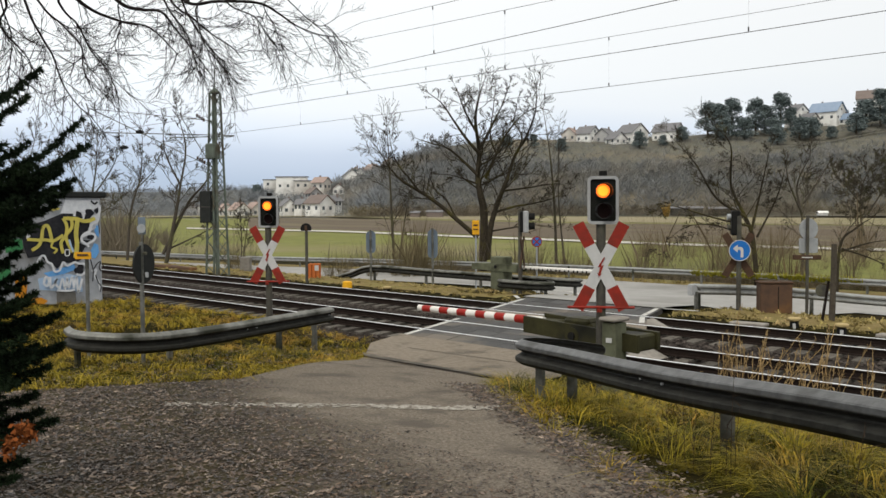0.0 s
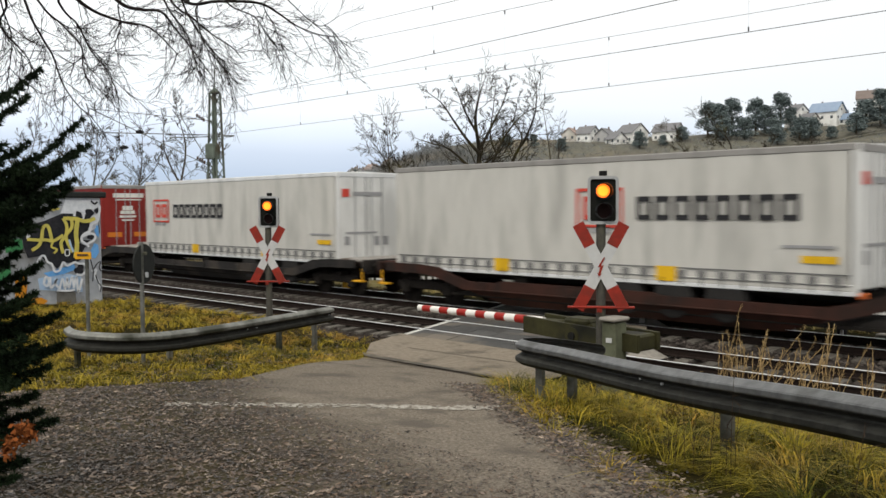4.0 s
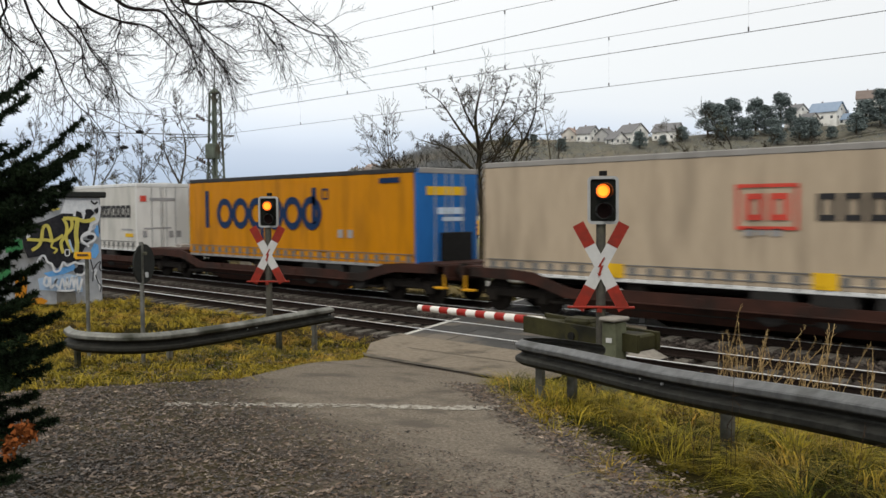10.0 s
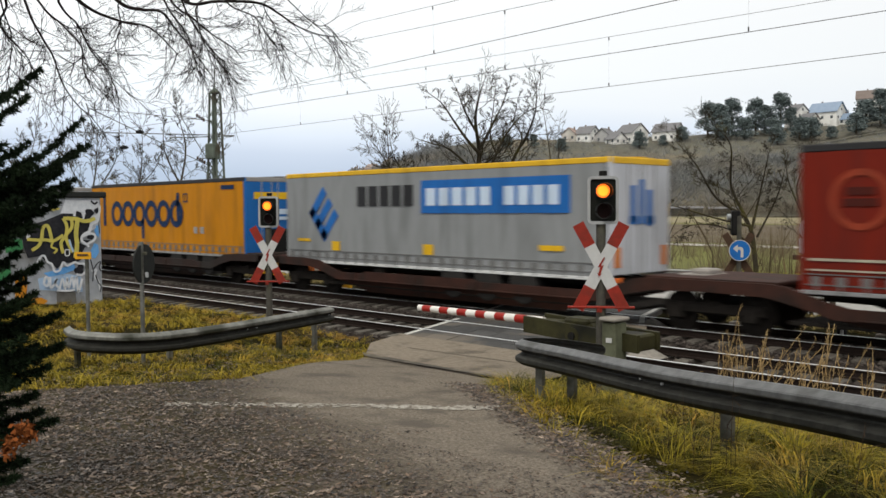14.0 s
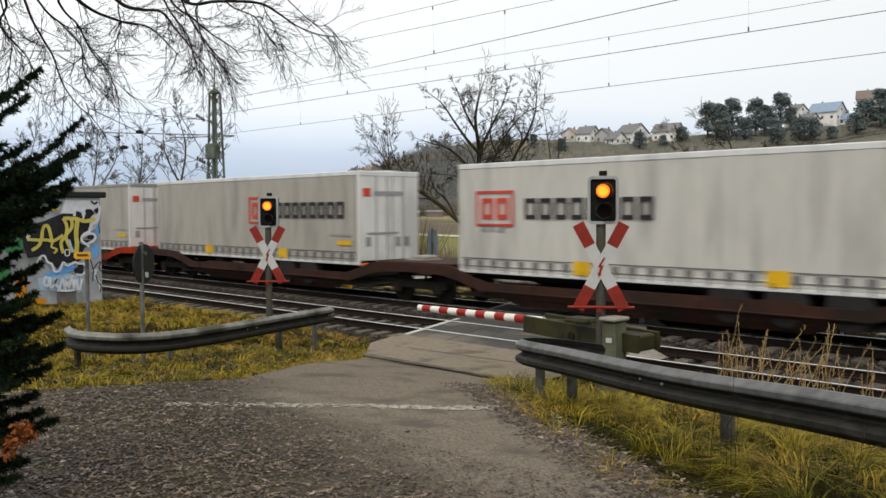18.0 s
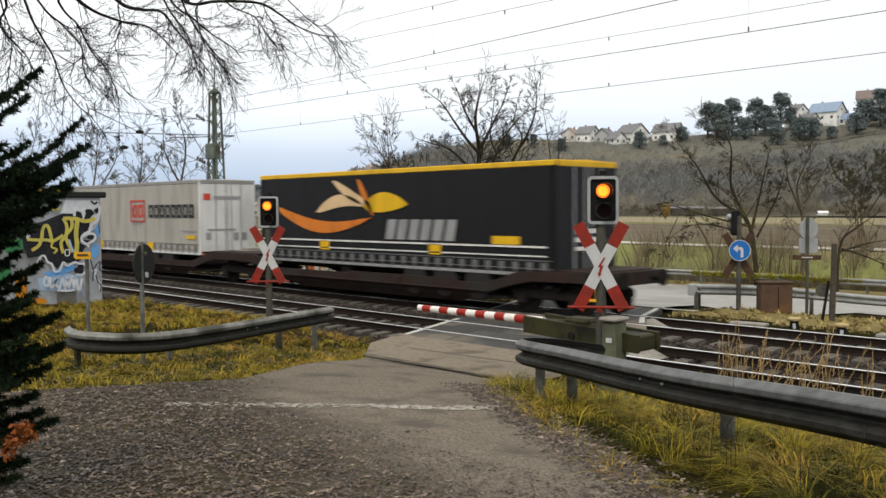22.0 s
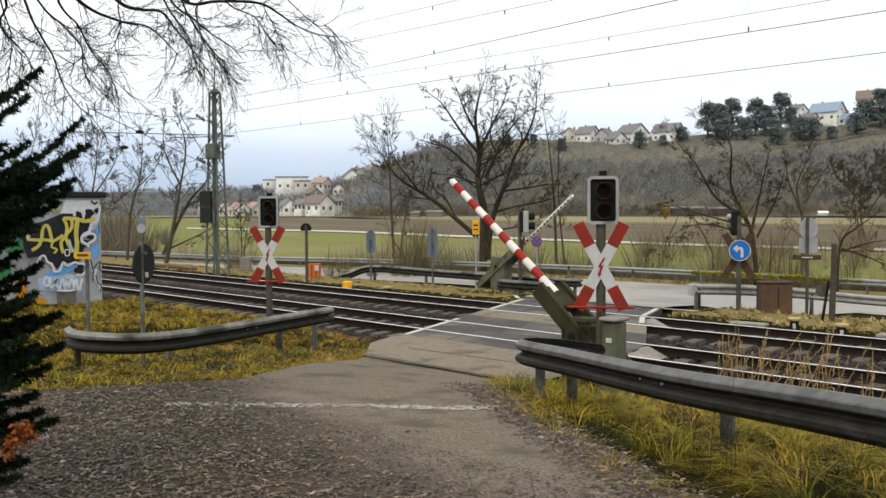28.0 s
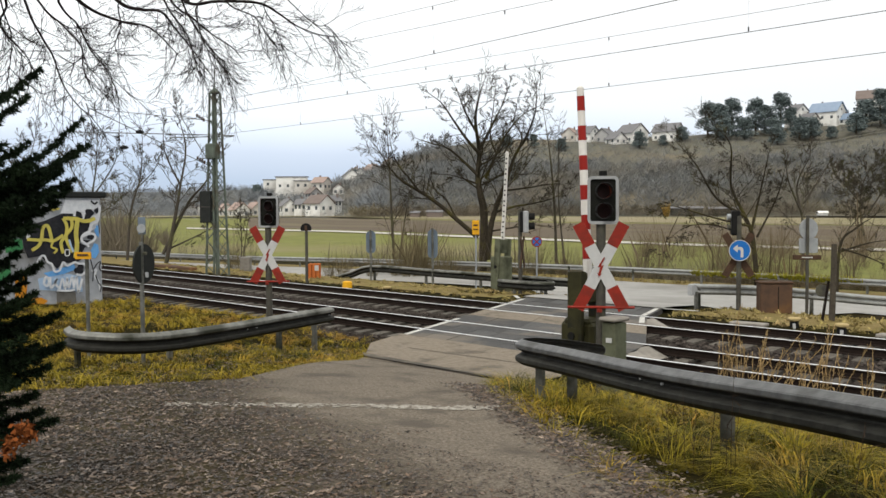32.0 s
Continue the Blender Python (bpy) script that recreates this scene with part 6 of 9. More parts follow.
part("sign_plate", Shape().box((0, 0.02, 2.5), (0.42, 0.03, 0.95), 0.02), surf("slate_sign_back", (0.16, 0.20, 0.25), (0.12, 0.15, 0.19), 4, 0.6), t)

# back of the far crossing signal with a blue turn sign
t = sign_post("turn_sign", -13.08, 9.9, -0.2, 2.75, 0.07, "round blue left-turn sign on the back of a crossing signal", "traffic sign", POST_DARK)
part("sign_disc", Shape().plate(ring(0.30, 36), pose(0, -0.12, 1.76, 90, 0, 0), 0.02), SIGN_BLUE, t)
rim = Shape()
for i in range(36):
    a, b = 2 * math.pi * i / 36, 2 * math.pi * (i + 1) / 36
    rim.plate([(0.285 * math.cos(a), 0.285 * math.sin(a)), (0.305 * math.cos(a), 0.305 * math.sin(a)), (0.305 * math.cos(b), 0.305 * math.sin(b)), (0.285 * math.cos(b), 0.285 * math.sin(b))], pose(0, -0.124, 1.76, 90, 0, 0), 0.004)
part("white_rim", rim, SIGN_WHITE, t)
part("turn_arrow", Shape().plate([(0.10, -0.2), (0.10, 0.03), (0.05, 0.10), (-0.06, 0.10), (-0.06, 0.17), (-0.19, 0.055), (-0.06, -0.06), (-0.06, 0.02), (0.0, 0.02), (0.025, -0.01), (0.025, -0.2)], pose(0, -0.126, 1.76, 90, 0, 0), 0.006), SIGN_WHITE, t, "white bent arrow")
cb = part("cross_back", Shape().plate([(-0.72, -0.1), (0.72, -0.1), (0.72, 0.1), (-0.72, 0.1)], pose(0, 0.06, 1.62, 90, 0, 0) @ pose(0, 0, 0, 0, 0, 58), 0.03).plate([(-0.72, -0.1), (0.72, -0.1), (0.72, 0.1), (-0.72, 0.1)], pose(0, 0.07, 1.62, 90, 0, 0) @ pose(0, 0, 0, 0, 0, -58), 0.03), SIGN_BROWN, t, "brown back of a St Andrew's cross")
sh = part("signal_head", Shape().box((-0.08, 0.12, 2.55), (0.24, 0.3, 0.72), 0.04), BLACK, t)
part("visor", Shape().tube([(-0.3, 0.18, 2.72), (-0.12, 0.18, 2.72)], 0.09, 12), SIGN_GREY, sh)
part("visor", Shape().tube([(-0.28, 0.18, 2.42), (-0.12, 0.18, 2.42)], 0.085, 12), POST_DARK, sh)

t = sign_post("traffic_sign", -11.5, 10.85, -0.35, 2.9, 0.045, "bare grey backs of two signs with a brown cross-bar", "traffic sign", POST_DARK)
part("sign_disc", Shape().plate(ring(0.30, 30), pose(0.05, 0.07, 2.52, 90, 0, 20), 0.02), SIGN_GREY, t)
part("sign_plate", Shape().plate(rrect(0.6, 0.42, 0.04), pose(0.05, 0.07, 2.05, 90, 0, 20), 0.02), SIGN_GREY, t)
part("cross_bar", Shape().box((-0.02, -0.03, 1.72), (0.78, 0.05, 0.13), 0.01), SIGN_BROWN, t)
part("white_bar", Shape().box((-0.02, -0.06, 1.72), (0.3, 0.012, 0.03)), SIGN_WHITE, t)

t = thing("wooden_stake", "leaning weathered wooden post with a tilted branch", "post", pose(-9.9, 8.75, -0.2))
part("stake", Shape().tube([(0, 0, -0.2), (0.03, 0.02, 1.0), (0.05, 0.0, 2.05)], [0.085, 0.08, 0.07], 8), BARK, t)
part("prop", Shape().tube([(-0.22, -0.1, -0.1), (-0.08, 0, 1.1)], [0.04, 0.035], 6), BARK_DARK, t)
part("round_cap", Shape().plate(ring(0.16, 16), pose(-0.22, -0.05, 0.85, 90, 0, 40), 0.04), POST_DARK, t)

t = thing("switch_box", "rust-brown steel trackside box", "trackside box", pose(-12.15, 10.2, -0.2, 0, 0, 41))
part("box_body", Shape().box((0, 0, 0.42), (0.88, 0.5, 0.86), 0.03), RUST, t)
part("box_lid", Shape().box((0, 0, 0.87), (0.94, 0.56, 0.06), 0.02), SIGN_BROWN, t)
part("seam", Shape().box((0.05, -0.255, 0.4), (0.02, 0.01, 0.7)), BLACK, t)


PALE_CAP = surf("faded_yellow_cap", (0.42, 0.33, 0.16), (0.33, 0.25, 0.12), 9, 0.7)


def trackside_lamp(x, y, z, label):
    t = thing("trackside_lamp", label, "trackside lamp", pose(x, y, z), "trackside lamps")
    part("stem", Shape().tube([(0, 0, -0.15), (0, 0, 0.24)], [0.13, 0.10], 10), BLACK, t)
    part("cap", Shape().tube([(0, 0, 0.23), (0, 0, 0.26), (0, 0, 0.30), (0, 0, 0.32)], [0.12, 0.16, 0.16, 0.12], 16), PALE_CAP, t, "faded yellow cap")
    part("slot", Shape().box((0.05, -0.11, 0.12), (0.06, 0.04, 0.12)), SIGN_WHITE, t)
    return t


trackside_lamp(-10.05, 7.0, -0.2, "low black trackside marker with a yellow cap")
trackside_lamp(-8.75, 6.62, -0.2, "low black trackside marker with a yellow cap")
trackside_lamp(-25.2, 6.9, -0.3, "low black trackside marker with a pale cap")
for x, y, a in ((-11.1, 6.75, 5), (-7.6, 6.9, -4)):
    t = thing("cable_trough", "short grey concrete trough cover beside the track", "trough cover", pose(x, y, -0.25, 0, 0, a))
    part("cover", Shape().box((0, 0, 0.1), (0.9, 0.35, 0.16), 0.02), CONCRETE, t)
t = thing("marker_bucket", "yellow plastic cap on a short pipe", "pipe cap", pose(-27.35, 6.75, -0.2))
part("cap", Shape().tube([(0, 0, 0), (0, 0, 0.27), (0, 0, 0.30)], [0.19, 0.18, 0.14], 18), YELLOW_CAP, t)
t = sign_post("round_top_post", -30.25, 6.95, -0.2, 2.2, 0.06, "dark post with a round black plate", "signal post", POST_DARK)
part("round_plate", Shape().plate([(0.22 * math.cos(radians(a)), 0.22 * math.sin(radians(a))) for a in range(-20, 201, 10)], pose(0, -0.07, 2.25, 90, 0, 0), 0.06), BLACK, t)
part("centre_bar", Shape().box((0, -0.075, 2.28), (0.1, 0.012, 0.2)), SIGN_BROWN, t)
t = thing("relay_box", "orange-brown ribbed box with a white label", "trackside box", pose(-32.0, 8.6, -0.25, 0, 0, 40))
for i in range(3):
    part("box_panel", Shape().box((-0.18 + 0.17 * i, 0, 0.36), (0.15, 0.3, 0.8), 0.02), ORANGE_BOX, t)
part("white_label", Shape().box((0.12, -0.17, 0.58), (0.17, 0.02, 0.22)), SIGN_WHITE, t)
t = thing("stone_marker", "small pale concrete marker block", "marker", pose(-38.5, 9.2, -0.25, 0, 0, 35))
part("block", Shape().box((0, 0, 0.35), (0.5, 0.3, 0.9), 0.03), CONCRETE, t)
for x, y, a in ((-44.0, 7.6, 5), (-42.8, 7.7, -8), (-41.6, 7.5, 3)):
    t = thing("timber_stack", "rusty discarded sleeper lying beside the track", "old sleeper", pose(x, y, -0.2, 0, 0, a))
    part("timber", Shape().box((0, 0, 0.12), (2.2, 0.3, 0.24), 0.03), RUST, t)
for x, y, zb, h, w, hh, lab in ((-29.93, 10.0, -0.25, 2.1, 0.42, 0.95, "slate-coloured back of two small signs"), (-26.42, 10.3, -0.3, 2.25, 0.42, 1.15, "slate-coloured back of a tall sign")):
    t = sign_post("traffic_sign", x, y, zb, h + 0.1, 0.045, lab + " on a post", "traffic sign")
    part("sign_plate", Shape().plate(rrect(w, hh, 0.18), pose(0, 0.06, h - hh / 2 + 0.05, 90, 0, 30), 0.02), surf("slate_sign", (0.15, 0.19, 0.24), (0.11, 0.14, 0.18), 4, 0.55), t)
    part("bracket", Shape().box((0, 0.03, h - 0.25), (0.1, 0.06, 0.06)).box((0, 0.03, h - 0.75), (0.1, 0.06, 0.06)), SIGN_GREY, t)
t = sign_post("yellow_box_sign", -26.53, 12.87, land(-26.53, 12.87), 3.0, 0.04, "yellow box sign on a pale post", "sign", SIGN_GREY)
part("sign_box", Shape().box((0, -0.05, 2.65), (0.29, 0.16, 0.6), 0.03), SIGN_YELLOW, t)
part("lettering_bar", Shape().box((0, -0.135, 2.75), (0.18, 0.012, 0.07)).box((0, -0.135, 2.58), (0.2, 0.012, 0.05)), SIGN_BROWN, t)
t = sign_post("no_stopping_sign", -23.46, 13.16, land(-23.46, 13.16), 2.3, 0.03, "round no-stopping sign with red rim", "traffic sign", SIGN_GREY)
part("sign_disc", Shape().plate(ring(0.21, 30), pose(0, -0.05, 2.17, 90, 0, 0), 0.02), SIGN_RED, t)
part("blue_face", Shape().plate(ring(0.165, 30), pose(0, -0.056, 2.17, 90, 0, 0), 0.006), SIGN_BLUE, t)
part("red_cross", Shape().plate([(-0.2, -0.025), (0.2, -0.025), (0.2, 0.025), (-0.2, 0.025)], pose(0, -0.062, 2.17, 90, 0, 0) @ pose(0, 0, 0, 0, 0, 45), 0.005).plate([(-0.2, -0.025), (0.2, -0.025), (0.2, 0.025), (-0.2, 0.025)], pose(0, -0.064, 2.17, 90, 0, 0) @ pose(0, 0, 0, 0, 0, -45), 0.005), SIGN_RED, t)
# signal of the far side, seen from behind and beside
t = sign_post("far_signal", -20.7, 9.05, -0.2, 2.95, 0.07, "crossing signal seen from its side", "crossing signal", POST_DARK)
h = part("signal_head", Shape().box((0.2, 0.0, 2.55), (0.18, 0.46, 0.75), 0.04), SIGNAL_GREY, t)
part("backplate", Shape().box((0.06, 0.0, 2.55), (0.14, 0.40, 0.70), 0.03), BLACK, h)
for z in (2.72, 2.40):
    part("visor", Shape().tube([(0.28, 0, z), (0.5, 0, z + 0.01)], 0.12, 14), BLACK, h)
part("cross_back", Shape().plate([(-0.6, -0.09), (0.6, -0.09), (0.6, 0.09), (-0.6, 0.09)], pose(0.08, 0.0, 1.5, 90, 0, 80) @ pose(0, 0, 0, 0, 0, 58), 0.03).plate([(-0.6, -0.09), (0.6, -0.09), (0.6, 0.09), (-0.6, 0.09)], pose(0.1, 0.0, 1.5, 90, 0, 80) @ pose(0, 0, 0, 0, 0, -58), 0.03), SIGN_BROWN, t)


# ---------------------------------------------------------------- catenary
def lattice_mast(x, y, z, h, label):
    t = thing("catenary_mast", label, "catenary mast", pose(x, y, z, 0, 0, 20))
    b, tp = 0.36, 0.16
    for sx in (-1, 1):
        for sy in (-1, 1):
            part("leg", Shape().rod((sx * b, sy * b, -0.1), (sx * tp, sy * tp, h), 0.055, 5), GREEN_GREY, t)
    part("middle_post", Shape().rod((0.05, -0.3, 0), (0.03, -0.16, h + 0.1), 0.05, 8), GREEN_GREY, t)
    n = 15
    for i in range(n):
        za, zb = h * i / n, h * (i + 1) / n
        ra, rb = b + (tp - b) * i / n, b + (tp - b) * (i + 1) / n
        s = Shape()
        k = 1 if i % 2 else -1
        s.rod((-k * ra, -ra, za), (k * rb, -rb, zb), 0.022, 4).rod((-k * ra, ra, za), (k * rb, rb, zb), 0.022, 4).rod((-ra, -k * ra, za), (-rb, k * rb, zb), 0.022, 4).rod((ra, k * ra, za), (rb, -k * rb, zb), 0.022, 4)
        part("lattice_bay", s, GREEN_GREY, t)
    part("mast_cap", Shape().add([(-tp - .06, -tp - .06, h), (tp + .06, -tp - .06, h), (tp + .06, tp + .06, h), (-tp - .06, tp + .06, h), (0, 0, h + 0.3)], [(0, 3, 2, 1), (0, 1, 4), (1, 2, 4), (2, 3, 4), (3, 0, 4)]), GREEN_GREY, t)
    part("top_spike", Shape().rod((0, 0, h + 0.2), (0, 0, h + 1.05), 0.03, 6), GREEN_GREY, t)
    part("bracket", Shape().box((0, -0.2, h - 2.6), (0.5, 0.5, 0.7), 0.05), GREEN_GREY, t)
    part("base", Shape().box((0, 0, -0.1), (1.3, 1.3, 0.3), 0.04), CONCRETE, t)
    return t


M = lattice_mast(-36.9, 6.75, -0.2, 8.25, "green lattice steel catenary mast")
t = thing("equipment_cabinet", "dark grey box hung on the mast", "equipment box", pose(-37.1, 6.35, 2.25, 0, 0, 40))
part("cabinet_body", Shape().box((0, 0, 0.72), (0.5, 0.35, 1.42), 0.02), BLACK_BACK, t)
part("cabinet_rail", Shape().box((0.0, -0.19, 0.72), (0.5, 0.02, 0.04)), POST_DARK, t)


def cantilever(y0, y1, z, lean, label):
    t = thing("cantilever", label, "cantilever")
    x = -36.9
    part("stay_tube", Shape().rod((x, 6.6, z - 1.15), (x, y1 + 0.2, z + 1.15), 0.02, 6), GALV_OLD, t)
    part("top_tube", Shape().rod((x, 6.6, z + 0.95), (x, y1 + 0.2, z + 1.1), 0.014, 6), GALV_OLD, t)
    part("steady_arm", Shape().rod((x, y0 + 1.1, z + 0.35), (x, y1 - 0.3, z + 0.12), 0.02, 6).rod((x, y1 - 0.3, z + 0.12), (x, y1, z), 0.015, 6), GALV_OLD, t)
    for q in ((x, 6.2, z - 0.9), (x, 6.2, z + 0.98)):
        ins = Shape()
        for k in range(4):
            ins.tube([(q[0], q[1] - 0.11 * k, q[2] + 0.06 * k), (q[0], q[1] - 0.11 * k - 0.05, q[2] + 0.06 * k)], [0.07, 0.04], 10)
        part("insulator", ins, SIGN_BROWN, t)
    return t


cantilever(6.6, FAR_C, 5.85, 0, "steel cantilever arm holding the far contact wire")
cantilever(6.6, NEAR_C, 5.88, 0, "steel cantilever arm holding the near contact wire")
t = thing("tension_insulators", "two dark egg-shaped wire insulators", "insulators")
part("insulator", Shape().tube([(-36.25, 3.05, 6.1), (-36.3, 2.97, 6.1), (-36.42, 2.84, 6.1), (-36.46, 2.78, 6.1)], [0.02, 0.075, 0.075, 0.02], 10), BLACK, t)
part("insulator", Shape().tube([(-36.65, 2.55, 5.45), (-36.7, 2.47, 5.45), (-36.83, 2.33, 5.45), (-36.88, 2.27, 5.45)], [0.02, 0.07, 0.07, 0.02], 10), BLACK, t)


def overhead_line(name, pts_c, pts_m, drops, label, r=0.0065):
    t = thing(name, label, "overhead line", kind="structure")
    part("contact_wire", Shape().tube(pts_c, r, 5), WIRE, t)
    part("messenger_wire", Shape().tube(pts_m, r * 0.8, 5), WIRE, t)

    def at(pts, x):
        for a, b in zip(pts, pts[1:]):
            if a[0] <= x <= b[0]:
                k = (x - a[0]) / (b[0] - a[0])
                return Vector(a).lerp(Vector(b), k)
        return Vector(pts[0])
    for x in drops:
        part("dropper", Shape().rod(at(pts_c, x), at(pts_m, x), 0.0012, 4).box(at(pts_c, x) + Vector((0, 0, 0.05)), (0.02, 0.02, 0.08)).box(at(pts_m, x) - Vector((0, 0, 0.05)), (0.02, 0.02, 0.08)), WIRE, t)


def sag(x, a, b, z_end, z_mid):
    k = (x - a) / (b - a)
    return z_mid + (z_end - z_mid) * (2 * k - 1) ** 2


xs_w = list(range(-140, 41, 5))
mess = lambda x, ze, zm: sag((x + 36.9) % 70.0, 0, 70.0, ze, zm)
overhead_line("overhead_line_1", [(x, NEAR_C, 5.88) for x in xs_w], [(x, NEAR_C, mess(x, 7.6, 7.14)) for x in xs_w], (-33, -26, -19.5, -13.8, -8, -3), "contact and messenger wires over the near track")
overhead_line("overhead_line_2", [(x, FAR_C, 5.885) for x in xs_w], [(x, FAR_C, mess(x, 7.38, 7.10)) for x in xs_w], (-34, -27.5, -20.8, -13.95, -7, -1), "contact and messenger wires over the far track")
overhead_line("overhead_line_3", [(-36.7, 6.92, 7.70), (-22.0, 2.45, 6.85), (-7.72, -1.976, 5.98), (4, -5.6, 5.3)], [(-36.7, 6.92, 8.3), (-20.25, 1.87, 8.05), (-14.95, 0.24, 7.50), (4.00, -5.57, 5.53)], (-15.9,), "anchored spare wire running off the mast")

# ---------------------------------------------------------------- graffiti hut
hut = thing("relay_hut", "grey rendered relay hut covered in graffiti with a flat roof", "hut", pose(-24.5, -3.9, 0.0))
HH = 3.2
part("east_wall", Shape().box((-0.1, -2.6, HH / 2 - 0.3), (0.2, 5.2, HH + 0.6), 0.01), PLASTER_HUT, hut)
part("north_wall", Shape().box((-1.7, -0.1, HH / 2 - 0.3), (3.0, 0.2, HH + 0.6), 0.01), PLASTER_HUT, hut)
part("west_wall", Shape().box((-3.3, -2.6, HH / 2 - 0.3), (0.2, 5.2, HH + 0.6), 0.01), PLASTER_HUT, hut)
part("south_wall", Shape().box((-1.7, -5.1, HH / 2 - 0.3), (3.0, 0.2, HH + 0.6), 0.01), PLASTER_HUT, hut)
part("roof", Shape().box((-1.7, -2.6, HH + 0.05), (3.55, 5.5, 0.16), 0.03), BLACK_BACK, hut, "dark flat roof slab")
GR = {"white": surf("spray_white", (0.66, 0.68, 0.72), (0.5, 0.53, 0.58), 8, 0.6), "black": surf("spray_black", (0.013, 0.014, 0.018), (0.03, 0.03, 0.036), 6, 0.55), "yellow": surf("spray_yellow", (0.56, 0.48, 0.10), (0.42, 0.38, 0.10), 7, 0.6),
      "blue": surf("spray_blue", (0.10, 0.30, 0.66), (0.16, 0.38, 0.70), 6, 0.6), "pale": surf("spray_pale_blue", (0.38, 0.50, 0.66), (0.30, 0.42, 0.60), 6, 0.6), "grey": surf("plinth_grey", (0.16, 0.155, 0.145), (0.11, 0.105, 0.10), 5, 0.8),
      "amber": surf("spray_amber", (0.6, 0.26, 0.02), (0.5, 0.2, 0.02), 6, 0.6), "green": surf("spray_green", (0.05, 0.22, 0.08), (0.04, 0.16, 0.07), 6, 0.6)}
LAYER = [0]


def spray(name, color, pts):
    """A flat painted patch on the wall; pts: (distance from the far corner, height)."""
    LAYER[0] += 1
    x = 0.003 + 0.0022 * LAYER[0]
    pts = [(max(0.04, a), min(HH - 0.04, max(0.0, b))) for a, b in pts]
    n = len(pts)
    s = Shape().add([(x, -a, b) for a, b in pts] + [(x - 0.002, -a, b) for a, b in pts], [tuple(range(n)), tuple(range(2 * n - 1, n - 1, -1))])
    part(name, s, GR[color], hut)


def stroke(name, color, path, w):
    LAYER[0] += 1
    x = 0.003 + 0.0022 * LAYER[0]
    p = smooth_path([(0, -a, b) for a, b in path], 6)
    s = Shape()
    for i, q in enumerate(p):
        d = (p[min(i + 1, len(p) - 1)] - p[max(i - 1, 0)]).normalized()
        nr = Vector((0, -d.z, d.y)) * w / 2
        s.v += [(x, *(q + nr)[1:]), (x, *(q - nr)[1:]), (x - 0.002, *(q + nr)[1:]), (x - 0.002, *(q - nr)[1:])]
    for i in range(len(p) - 1):
        k = i * 4
        s.f += [(k, k + 1, k + 5, k + 4), (k + 2, k + 6, k + 7, k + 3), (k, k + 4, k + 6, k + 2), (k + 1, k + 3, k + 7, k + 5)]
    part(name, s, GR[color], hut)


def blob(cx, cz, rx, rz, seed, n=26, amp=0.16):
    rng = random.Random(seed)
    ph = [rng.uniform(0, 6.28) for _ in range(4)]
    out = []
    for i in range(n):
        a = 2 * math.pi * i / n
        r = 1 + amp * (math.sin(2 * a + ph[0]) + 0.8 * math.sin(3 * a + ph[1]) + 0.6 * math.sin(5 * a + ph[2]))
        out.append((cx + rx * r * math.cos(a), cz + rz * r * math.sin(a)))
    return out


# ---------------------------------------------------------------- graffiti on the hut
for name, col, pts in (
        ("pale_patch", "white", [(0.04, 3.1), (0.95, 3.1), (1.1, 2.7), (0.9, 2.3), (0.1, 2.3)]),
        ("pale_patch", "pale", [(1.71, 1.05), (1.1, 1.16), (0.58, 1.07), (0.54, 0.63), (1.24, 0.7), (1.67, 0.76)]), ("blue_fill", "blue", [(0.19, 2.3), (0.08, 2.43), (0.06, 2.09), (0.14, 2.15)]),
        ("blue_fill", "blue", [(0.26, 1.54), (0.3, 1.74), (0.2, 1.94), (0.09, 1.89), (0.07, 1.68), (0.18, 1.51)]), ("blue_fill", "blue", [(1.56, 1.19), (1.22, 1.26), (0.77, 1.40), (0.70, 1.25), (1.03, 1.14), (1.42, 1.08)]),
        ("plinth_patch", "grey", [(1.24, 0.68), (0.74, 0.67), (0.72, 0.34), (1.24, 0.35)]), ("plinth_patch", "grey", [(2.9, 0.36), (0.59, 0.32), (0.6, 0.02), (2.9, 0.02)]),
        ("black_fill", "black", [(0.75, 2.74), (0.45, 2.66), (0.30, 2.50), (0.36, 2.30), (0.55, 2.11), (0.61, 1.96), (0.43, 1.87), (0.51, 1.75), (0.57, 1.5), (0.72, 1.42), (1.02, 1.44), (1.22, 1.30), (1.36, 1.43), (1.51, 1.49), (1.62, 1.64), (1.95, 1.60), (2.05, 1.9), (2.1, 2.3), (1.73, 2.5), (1.53, 2.55), (1.04, 2.75)]),
        ("black_fill", "black", blob(0.12, 2.82, 0.05, 0.09, 4)), ("black_fill", "black", blob(0.33, 2.74, 0.13, 0.13, 5)), ("black_fill", "black", blob(0.62, 2.72, 0.10, 0.10, 6)), ("black_fill", "black", blob(0.29, 2.10, 0.09, 0.07, 7)),
        ("black_fill", "black", blob(0.42, 1.98, 0.10, 0.06, 8)), ("black_fill", "black", blob(0.63, 1.24, 0.12, 0.13, 9)), ("amber_patch", "amber", [(2.28, 1.23), (1.99, 1.17), (2.01, 0.32), (2.3, 0.32)]), ("amber_patch", "amber", blob(1.75, 0.45, 0.25, 0.12, 15)),
        ("green_patch", "green", [(2.5, 2.1), (2.09, 2.1), (2.07, 1.85), (2.21, 1.79), (2.5, 1.75)]), ("green_patch", "green", [(2.7, 1.6), (2.4, 1.55), (2.38, 1.0), (2.7, 1.0)]), ("white_patch", "white", blob(1.86, 2.83, 0.08, 0.10, 11)),
        ("white_patch", "white", blob(1.93, 2.2, 0.05, 0.11, 12)), ("yellow_patch", "yellow", blob(1.28, 2.88, 0.12, 0.07, 13))):
    spray(name, col, pts)
